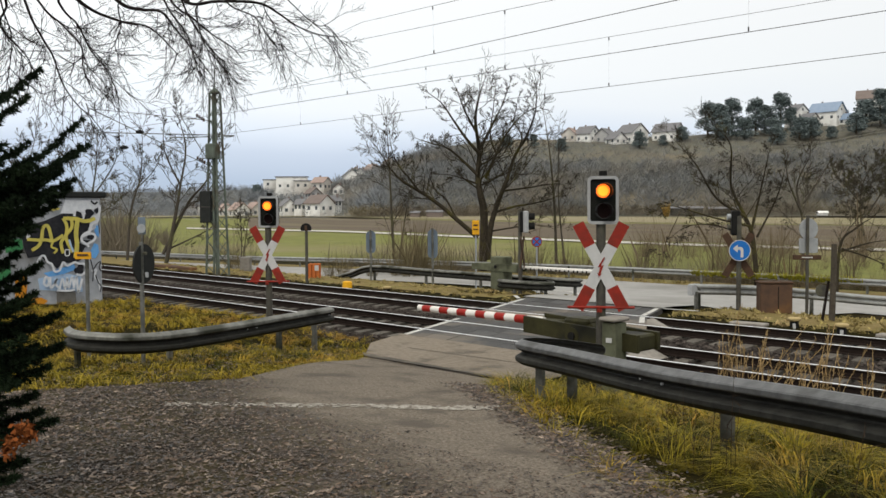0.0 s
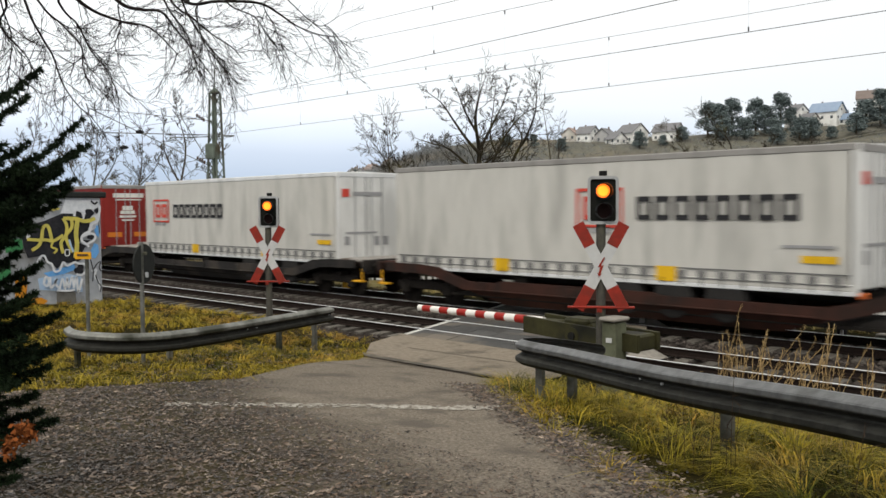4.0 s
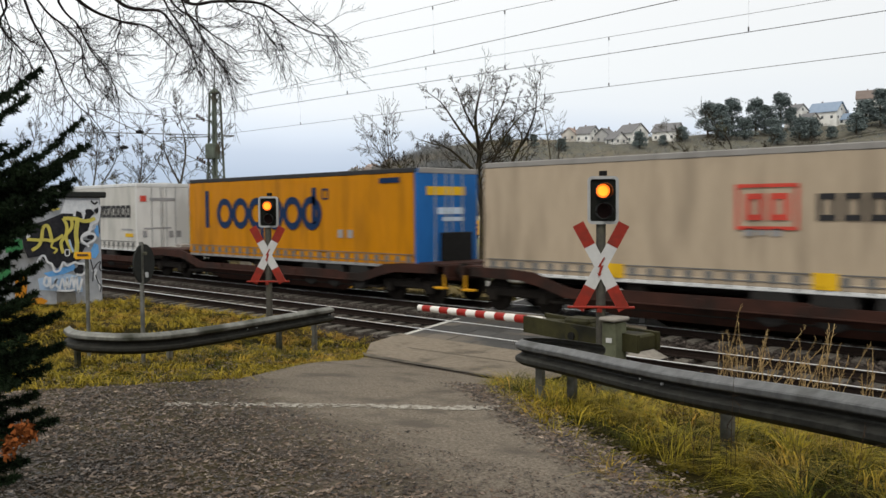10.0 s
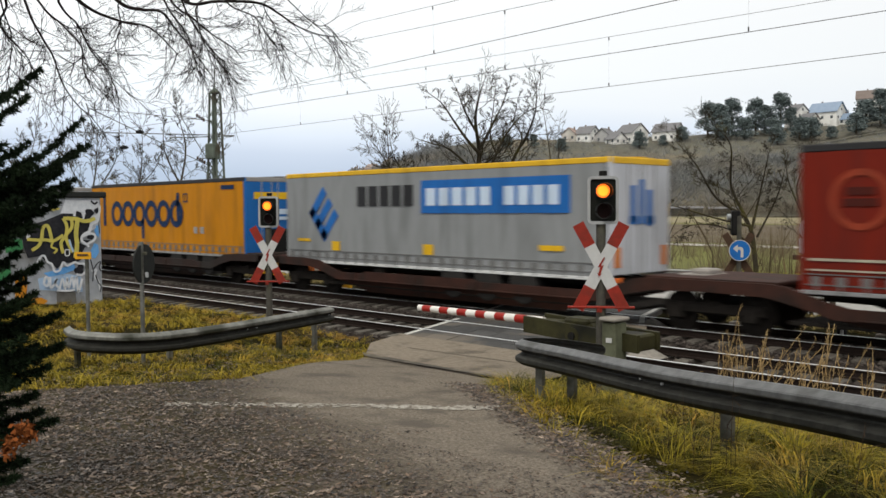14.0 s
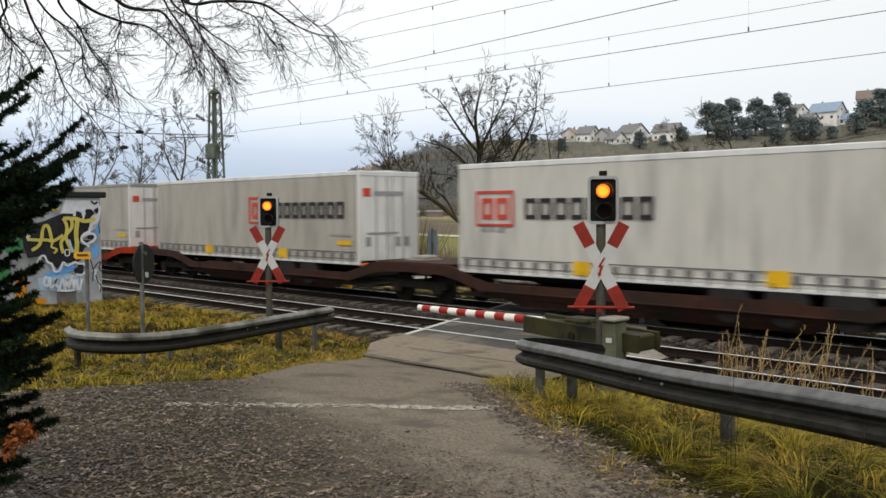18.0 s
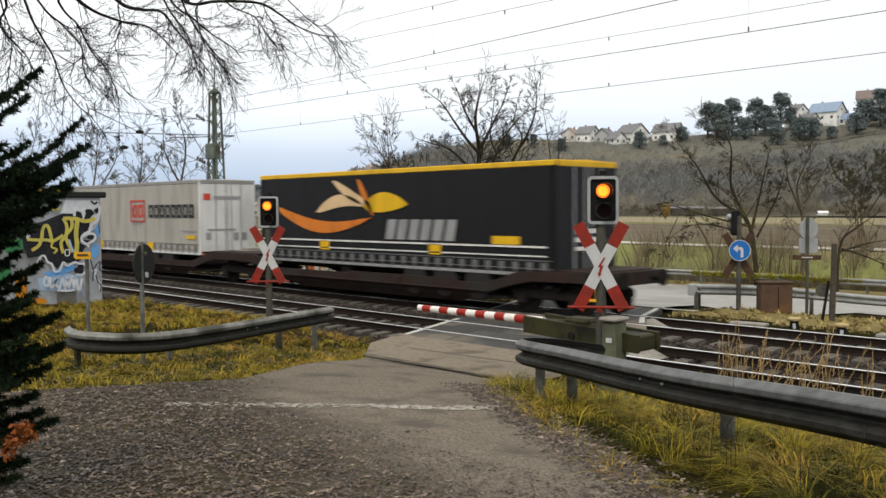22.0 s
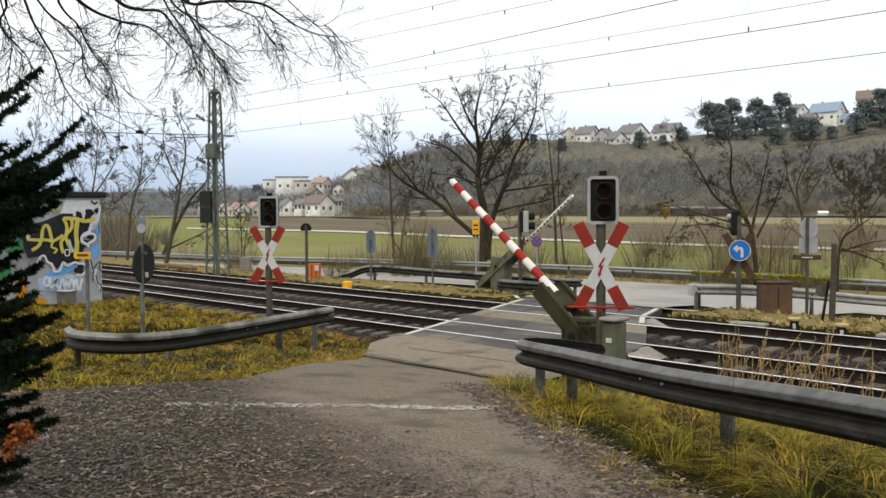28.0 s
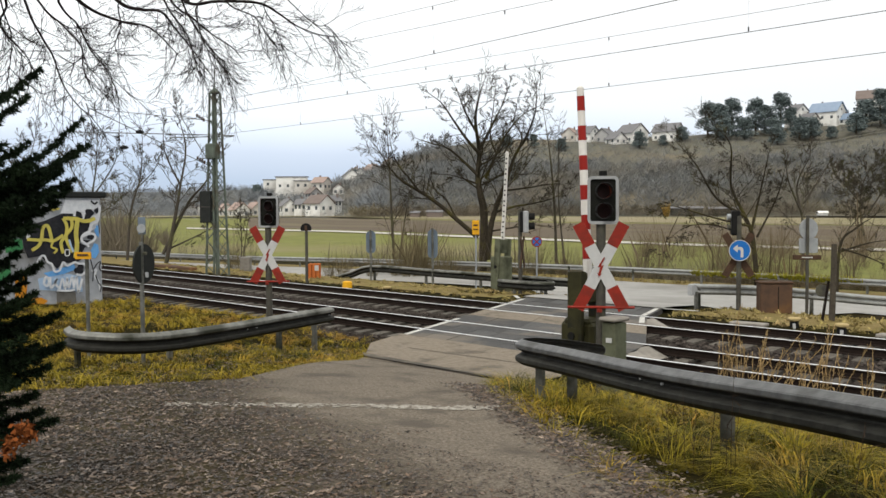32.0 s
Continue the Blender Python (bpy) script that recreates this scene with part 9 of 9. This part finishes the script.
# ---------------------------------------------------------------- fir beside the lane
def fir(at, label, boughs, seed):
    t = thing("fir_tree", label, "tree", Matrix.Translation(at))
    part("trunk", Shape().tube([(0, 0, -0.3), (0, 0, 2.5), (0, 0, 5)], [0.13, 0.09, 0.04], 8), BARK_DARK, t)
    rng = np.random.RandomState(seed)
    for z0, tip, n in boughs:
        tip = np.array(tip) - np.array(at)
        a = np.array((0, 0, z0))
        vs, fs = [], []
        mid = (a + tip) / 2 + np.array((0, 0, -0.16))
        steps_ = 46
        prev = None

        def needle(p, d, ln, w):
            s = rng.randn(3)
            s -= d * (s @ d)
            s /= np.linalg.norm(s) + 1e-9
            k = len(vs)
            vs.extend([tuple(p - s * w), tuple(p + s * w), tuple(p + d * ln)])
            fs.append((k, k + 1, k + 2))
        for i in range(steps_ + 1):
            u = i / steps_
            p = (1 - u) ** 2 * a + 2 * u * (1 - u) * mid + u * u * tip
            dirn = 2 * (1 - u) * (mid - a) + 2 * u * (tip - mid)
            L = np.linalg.norm(dirn)
            dirn = dirn / L
            if prev is not None:
                s = np.cross(dirn, (0, 0, 1))
                s /= np.linalg.norm(s) + 1e-9
                r = 0.012 * (1.1 - u)
                k = len(vs)
                up = np.cross(s, dirn)
                for q in (prev, p):
                    vs.extend([tuple(q + s * r), tuple(q - s * r * 0.5 + up * r), tuple(q - s * r * 0.5 - up * r)])
                fs.extend([(k, k + 1, k + 4, k + 3), (k + 1, k + 2, k + 5, k + 4), (k + 2, k, k + 3, k + 5)])
            prev = p
            if u < 0.12:
                continue
            for _ in range(20):
                d = dirn * 0.7 + rng.randn(3) * 0.55
                d /= np.linalg.norm(d)
                needle(p, d, 0.046, 0.006)
            ln = 0.42 * (1.02 - u) ** 0.55 * (0.6 + 0.5 * rng.rand()) * n
            for sgn in (-1, 1):
                s = np.cross(dirn, (0, 0, 1))
                s /= np.linalg.norm(s) + 1e-9
                d = dirn * 0.75 + s * sgn * (0.7 + 0.3 * rng.rand()) + np.array((0, 0, rng.randn() * 0.2 - 0.30))
                d /= np.linalg.norm(d)
                m = int(5 + ln * 62)
                for j in range(m):
                    q = p + d * ln * j / m
                    for _ in range(5):
                        e = d * 0.75 + rng.randn(3) * 0.5
                        e /= np.linalg.norm(e)
                        needle(q, e, 0.042, 0.006)
        me = bpy.data.meshes.new("bough")
        me.from_pydata(vs, [], fs)
        me.materials.append(NEEDLE)
        part("bough", me, None, t)
    return t
fx, fy = -6.9, -13.6
FB = [(z, tuple(vale(a - (34 if -100 < b < 40 else 12 if b < -100 else 6), b, d)), n * (0.8 if b < 40 else 0.9)) for z, (a, b), d, n in (
    (1.75, (-433.4, 153.2), 6.2, 0.8), (1.7, (-448.3, 124.2), 6.0, 0.9), (1.6, (-448.3, 74.6), 6.3, 0.9), (0.95, (-388.9, 99.6), 6.4, 0.9), (1.1, (-392.6, 69.9), 6.2, 1.0), (1.4, (-383.3, 72.3), 6.5, 0.9), (1.3, (-411.1, 27.9), 6.0, 1.2), (1.2, (-398.8, 18.6), 6.4, 1.0), (1.6, (-448.3, 46.8), 5.7, 1.2),
    (1.1, (-423.5, -15.3), 6.0, 1.2), (1.0, (-417.3, -3.0), 6.4, 1.0), (0.95, (-435.9, -46.2), 5.8, 1.2), (0.9, (-429.7, -77.2), 6.1, 1.1), (0.8, (-417.3, -114.4), 6.2, 1.1), (0.7, (-411.1, -145.4), 6.0, 1.0), (0.6, (-426.6, -170.1), 5.9, 1.1), (0.5, (-442.1, -201.0), 5.8, 1.2), (0.4, (-448.3, -238.1), 5.7, 1.1), (0.35, (-454.5, -275.2), 5.6, 1.1),
    (1.4, (-466.9, 9.7), 5.4, 1.3), (1.0, (-460.7, -64.6), 5.3, 1.3), (0.7, (-454.5, -139.0), 5.4, 1.3), (0.5, (-466.9, -188.4), 5.2, 1.3), (0.3, (-473.1, -250.3), 5.2, 1.3), (2.3, (-473.1, 127.4), 5.8, 1.0), (1.9, (-479.3, 71.7), 5.6, 1.2), (0.8, (-423.5, -98.9), 5.6, 1.2), (0.55, (-448.3, -163.8), 5.5, 1.2), (0.25, (-466.9, -293.7), 5.3, 1.2),
    (1.2, (-435.9, 12.6), 5.6, 1.3), (1.05, (-448.3, -30.6), 5.7, 1.3), (0.85, (-442.1, -114.3), 5.9, 1.3), (0.45, (-435.9, -219.6), 6.0, 1.1))]
FB += [(z, tuple(vale(a, b, d)), n) for z, (a, b), d, n in ((1.5, (-410, 24), 6.3, 0.8), (1.45, (-425, 8), 6.1, 0.9), (1.6, (-405, 35), 6.6, 0.8), (1.3, (-430, 20), 5.8, 1.0), (1.2, (-452, -15), 5.6, 1.0),
                                                            (1.0, (-445, -58), 5.9, 0.9), (0.9, (-452, -90), 5.7, 1.0), (0.8, (-425, -112), 6.2, 0.8), (1.4, (-440, 45), 5.9, 1.0), (0.6, (-428, -150), 6.0, 0.9), (0.4, (-432, -230), 5.8, 0.9))]
rngf = random.Random(4)
for k in range(16):
    z, tip, n = FB[rngf.randrange(6, len(FB))]
    FB.append((z + rngf.uniform(-0.2, 0.25), (tip[0] - rngf.uniform(0.0, 0.45), tip[1] - rngf.uniform(-0.1, 0.35), tip[2] + rngf.uniform(-0.22, 0.22)), n))
fir((fx, fy, land(fx, fy)), "dark green fir with upturned boughs beside the lane", FB, 5)


# ---------------------------------------------------------------- grass, stalks and leaves
def in_road(x, y):
    """Whether a place lies on the lane or the deck."""
    if y > -2.2:
        return lerp_pts(DECK_L, y) - 0.2 < x < lerp_pts(DECK_R, y) + 0.3
    L = [(-24, -9), (-15, -11.5), (-10.6, -11.0), (-8.0, -10.6), (-4.3, -12.75), (-3.75, -13.3), (-2.2, -14.8)]
    R = [(-20, 6), (-12, 0.6), (-9.1, -3.6), (-7.9, -5.3), (-5.7, -8.3), (-3.95, -9.65), (-0.95, -9.2)]
    return lerp_pts(L, y) < x < lerp_pts(R, y)


def blades(name, count, sample, lo, hi, width, droop, material, label, seed, fz=rough_land, gap=-2.0, tuft=12, spread=0.05):
    """Grass in tufts, the blades of a tuft combed one way."""
    rng = np.random.RandomState(seed)
    vs, fs = [], []
    done = 0
    while done < count:
        x, y = sample(rng)
        if in_road(x, y):
            continue
        if noise.noise(Vector((x * 2.3, y * 2.3, seed))) < gap and rng.rand() < 0.85:
            continue
        m = rng.randint(tuft // 2, tuft * 3 // 2)
        hl = lo + (hi - lo) * rng.rand() ** 1.3
        lean = rng.rand() * 6.283
        for i in range(m):
            bx, by = x + rng.randn() * spread, y + rng.randn() * spread
            if in_road(bx - 0.14, by) and in_road(bx + 0.10, by):
                continue
            h = hl * (0.5 + 0.7 * rng.rand())
            an = lean + rng.randn() * 0.7
            out = droop * h * (0.3 + rng.rand())
            dx, dy = math.cos(an), math.sin(an)
            w = width * (0.5 + 0.9 * rng.rand())
            sx, sy = -dy * w, dx * w
            z = fz(bx, by) - 0.02
            k = len(vs)
            fall = (0.25 + 0.5 * rng.rand()) * min(1.4, droop)
            for t, ww in ((0.0, 1.0), (0.4, 0.9), (0.75, 0.6), (1.0, 0.12)):
                e = out * t ** 1.5
                zz = z + h * (1.5 * t - (0.5 + fall) * t * t)
                vs += [(bx + dx * e - sx * ww, by + dy * e - sy * ww, zz), (bx + dx * e + sx * ww, by + dy * e + sy * ww, zz)]
            fs += [(k, k + 1, k + 3, k + 2), (k + 2, k + 3, k + 5, k + 4), (k + 4, k + 5, k + 7, k + 6)]
            done += 1
    me = bpy.data.meshes.new(name)
    me.from_pydata(vs, [], fs)
    me.materials.append(material)
    return tagged(new(name, me), label, "grass", "", "stuff")


def left_bank(rng):
    return (-25 + 14.5 * rng.rand() ** 0.9, -10.8 + 8.9 * rng.rand())


def left_edge(rng):
    t = rng.rand()
    return (-10.6 - 3.6 * t - 2.2 * rng.rand(), -9.8 + 7.0 * t + rng.randn() * 0.3)


def right_bank(rng):
    t = rng.rand() ** 0.9
    return (-9.6 + 9.5 * t + rng.randn() * 0.15, -3.6 - 6.2 * t + rng.rand() * 2.6 * (0.4 + t) - 0.9)


def lane_brim(rng):
    """Along the ragged edge of the lane before the crossing."""
    y = -7.4 + 5.2 * rng.rand()
    return lerp_pts([(-10.6, -11.0), (-8.0, -10.6), (-4.3, -12.85), (-3.75, -13.4), (-2.2, -14.8)], y) - abs(rng.randn()) * 0.16, y


def lane_brim_far(rng):
    y = -9.2 + 5.0 * rng.rand()
    return lerp_pts([(-12, 0.6), (-9.1, -3.6), (-7.9, -5.3), (-5.7, -8.3), (-3.95, -9.65)], y) + abs(rng.randn()) * 0.16, y


def right_back(rng):
    return (-8.2 + 8 * rng.rand(), -7.6 + 5.8 * rng.rand())


blades("verge_grass", 26000, left_bank, 0.08, 0.24, 0.006, 1.2, BLADES, "yellowed winter grass on the bank", 1, gap=-0.25)
blades("verge_grass", 9000, left_bank, 0.14, 0.34, 0.005, 1.7, BLADES, "pale tufts of dry grass on the bank", 11, gap=0.12, tuft=30, spread=0.04)
blades("verge_grass", 13000, left_edge, 0.05, 0.18, 0.005, 1.2, BLADES_GREEN, "short green and yellow grass along the lane", 2, gap=-0.15)
blades("verge_grass", 3500, left_edge, 0.08, 0.2, 0.004, 1.6, BLADES_BRIGHT, "yellow tufts along the lane", 12, gap=0.15, tuft=24, spread=0.04)
blades("verge_grass", 10000, right_bank, 0.05, 0.2, 0.0042, 1.5, BLADES_GREEN, "dark green grass under the crash barrier", 3, gap=-0.2, tuft=20)
blades("verge_grass", 7500, right_bank, 0.20, 0.50, 0.0034, 2.0, BLADES_BRIGHT, "long yellowed grass combed over under the crash barrier", 4, gap=0.06, tuft=60, spread=0.035)
blades("verge_grass", 5000, right_bank, 0.16, 0.40, 0.0036, 1.9, BLADES_GREEN, "dark drooping grass under the crash barrier", 14, gap=0.0, tuft=44, spread=0.035)
blades("verge_grass", 2600, lane_brim, 0.07, 0.20, 0.004, 1.5, BLADES, "ragged grass hanging over the lane's edge", 21, tuft=24, spread=0.05)
blades("verge_grass", 2200, lane_brim, 0.05, 0.15, 0.004, 1.3, BLADES_GREEN, "short mossy grass at the lane's edge", 22, tuft=20, spread=0.06)
blades("verge_grass", 3000, lane_brim_far, 0.08, 0.26, 0.0036, 1.7, BLADES_BRIGHT, "yellow grass hanging over the lane's edge", 23, tuft=30, spread=0.05)
blades("verge_grass", 6000, right_back, 0.12, 0.4, 0.006, 1.0, BLADES, "yellowed grass behind the crash barrier", 5)
FAR_TURF = surf("pale_dry_turf", (0.30, 0.235, 0.095), (0.215, 0.18, 0.06), 1.6, 0.9, c3=(0.33, 0.25, 0.12), big=0.8, vary=0.4, island=True)
blades("far_verge_grass", 15000, lambda r: (-48 + 42 * r.rand(), 7.0 + 3.6 * r.rand()), 0.05, 0.18, 0.02, 0.9, FAR_TURF, "dry pale grass between track and road", 6)
blades("far_verge_grass", 4000, lambda r: (-14.5 + 9 * r.rand(), 7.2 + 6.5 * r.rand()), 0.08, 0.24, 0.018, 0.9, FAR_TURF, "dry pale grass at the junction corner", 7)


def road_verge(r):
    x = -50 + 48 * r.rand()
    return x, road_y(x) + 3.3 + 1.6 * r.rand()


blades("far_verge_grass", 5000, road_verge, 0.1, 0.35, 0.014, 0.9, FAR_TURF, "dry grass under the roadside barrier", 8)


def stalks(name, spots, material, label, lean=0.25, plume=True, seed=1, category="dry grass"):
    """Tall dry stalks with feathery heads; spots: (x, y, height, number)."""
    rng = random.Random(seed)
    s = Twigs(seed)
    for x, y, h, n in spots:
        for i in range(n):
            bx, by = x + rng.gauss(0, 0.10), y + rng.gauss(0, 0.10)
            z = land(bx, by)
            hh = h * rng.uniform(0.55, 1.1)
            an = rng.uniform(0, 6.28)
            ex = (Vector((math.cos(an), math.sin(an), 0)) + Vector(SIDE) * 0.7) * lean * hh * rng.uniform(0.2, 1.0)
            p = [Vector((bx, by, z)), Vector((bx, by, z)) + ex * 0.25 + Vector((0, 0, hh * 0.5)), Vector((bx, by, z)) + ex + Vector((0, 0, hh))]
            p = smooth_path(p, 3)
            s.limb(p, 0.0034, 0.0015, 3)
            if plume:
                for k in range(18):
                    q = p[-1].lerp(p[-3], k / 18)
                    d = (Vector((rng.gauss(0, 0.5), rng.gauss(0, 0.5), 1.0)) + ex.normalized() * 0.6).normalized() * rng.uniform(0.02, 0.055)
                    s.limb([q, q + d], 0.0034, 0.001, 3)
            else:
                for k in range(5):
                    q = p[-1].lerp(p[2], rng.random())
                    d = Vector((rng.gauss(0, 1), rng.gauss(0, 1), rng.gauss(0.8, 0.6))).normalized() * rng.uniform(0.04, 0.16)
                    s.limb([q, q + d], 0.003, 0.0015, 3)
    return tagged(new(name, s.mesh(name, material)), label, category, "", "stuff")


def foot(a, b, d):
    p = vale(a, b, d)
    return p.x, p.y


sp = []
for (a, b), d, h, n in (((313.3, -174.9), 9.6, 0.95, 7), ((325.7, -175.0), 9.4, 1.1, 8), ((341.2, -178.2), 9.3, 1.05, 10), ((353.6, -178.3), 9.2, 0.9, 8), ((304.0, -174.8), 9.8, 0.8, 5), ((387.6, -187.8), 8.4, 0.8, 7), ((400.0, -190.9), 8.3, 0.9, 8), ((418.6, -191.1), 8.2, 0.95, 8), ((434.1, -194.3), 8.0, 0.7, 5), ((468.1, -200.7), 7.8, 0.8, 5), ((480.5, -200.7), 7.7, 0.7, 5), ((279.3, -168.5), 10, 0.5, 4)):
    x, y = foot(a, b, d)
    sp.append((x, y, h * 1.1, int(n * 1.1)))
stalks("dry_grass", sp, STRAW, "tall straw-coloured dry grass behind the crash barrier", 0.4, True, 3)
sp = []
for (a, b), d, h, n in (((251.4, -267.4), 7.2, 0.62, 3), ((304.0, -267.7), 6.8, 0.75, 2), ((319.5, -261.6), 6.9, 0.6, 2), ((461.9, -299.7), 5.2, 0.9, 1), ((393.8, -268.3), 6.0, 0.5, 1), ((296.0, -242.9), 7.2, 0.5, 2)):
    x, y = foot(a, b, d)
    sp.append((x, y, h, n))
stalks("dead_stalks", sp, DEAD_STALK, "dark dead weed stalks in the grass", 0.18, False, 4, "weeds")


def leaves(name, count, sample, size, material, label, seed, fz):
    rng = np.random.RandomState(seed)
    vs, fs = [], []
    for i in range(count):
        x, y = sample(rng)
        s = size * (0.5 + rng.rand())
        a = rng.rand() * 6.283
        c, d = math.cos(a) * s, math.sin(a) * s
        z = fz(x, y) + 0.004
        e = [rng.rand() * s * 0.8 for _ in range(4)]
        k = len(vs)
        vs += [(x - c, y - d, z + e[0]), (x + d * 0.55, y - c * 0.55, z + e[1] * 0.4), (x + c, y + d, z + e[2]), (x - d * 0.55, y + c * 0.55, z + e[3] * 0.4)]
        fs += [(k, k + 1, k + 2), (k, k + 2, k + 3)]
    me = bpy.data.meshes.new(name)
    me.from_pydata(vs, [], fs)
    me.materials.append(material)
    return tagged(new(name, me), label, "leaf litter", "", "stuff")


def lane_z(x, y):
    return land(x, y) + 0.055


def litter_left(rng):
    while True:
        x, y = -12.0 + 8.4 * rng.rand(), -13.0 + 6.0 * rng.rand()
        cover = (-11.2 - (y + 0.35 * x)) / 1.9 + 0.7 * noise.noise(Vector((x * 0.9, y * 0.9, 3)))
        if in_road(x, y) and rng.rand() < cover:
            return x, y


def litter_right(rng):
    t = rng.rand()
    return -8.4 + 6.0 * t + rng.randn() * 0.16, -5.85 - 3.9 * t + rng.randn() * 0.16


def litter_bottom(rng):
    while True:
        x, y = -8.0 + 6.5 * rng.rand(), -12.8 + 3.6 * rng.rand()
        if in_road(x, y):
            return x, y


leaves("leaf_litter", 19000, litter_left, 0.021, LEAF_LITTER, "dark trodden leaves and grit on the lane", 1, lane_z)
leaves("leaf_litter", 7000, litter_right, 0.022, LEAF_LITTER, "fallen leaves along the lane's edge", 2, lane_z)
leaves("leaf_litter", 15000, litter_bottom, 0.013, LEAF_LITTER, "scattered leaves on the lane", 3, lane_z)
leaves("leaf_litter", 4500, left_edge, 0.022, LEAF_LITTER, "fallen leaves in the grass", 4, lambda x, y: rough_land(x, y) + 0.01)


def leaf_clump(name, spots, r, size, n, material, label, seed):
    rng = np.random.RandomState(seed)
    vs, fs = [], []
    for c in spots:
        for i in range(n):
            q = np.array(c) + rng.randn(3) * r
            e1, e2 = rng.randn(3), rng.randn(3)
            e1 *= size / np.linalg.norm(e1)
            e2 *= 0.6 * size / np.linalg.norm(e2)
            k = len(vs)
            vs += [tuple(q - e1), tuple(q + e2), tuple(q + e1), tuple(q - e2)]
            fs.append((k, k + 1, k + 2, k + 3))
    me = bpy.data.meshes.new(name)
    me.from_pydata(vs, [], fs)
    me.materials.append(material)
    return tagged(new(name, me), label, "leaves", "", "stuff")


leaf_clump("dead_leaves", [tuple(vale(*q, 5.0)) for q in ((-474.3, -245.3), (-463.8, -241.7), (-480.5, -256.4), (-468.1, -253.4), (-458.2, -244.2), (-481.7, -266.3))], 0.022, 0.02, 42, surf("red_brown_leaves", (0.26, 0.075, 0.018), (0.12, 0.04, 0.012), 30, 0.8, vary=0.5, island=True), "few red-brown dead leaves in the fir", 9)

motions()
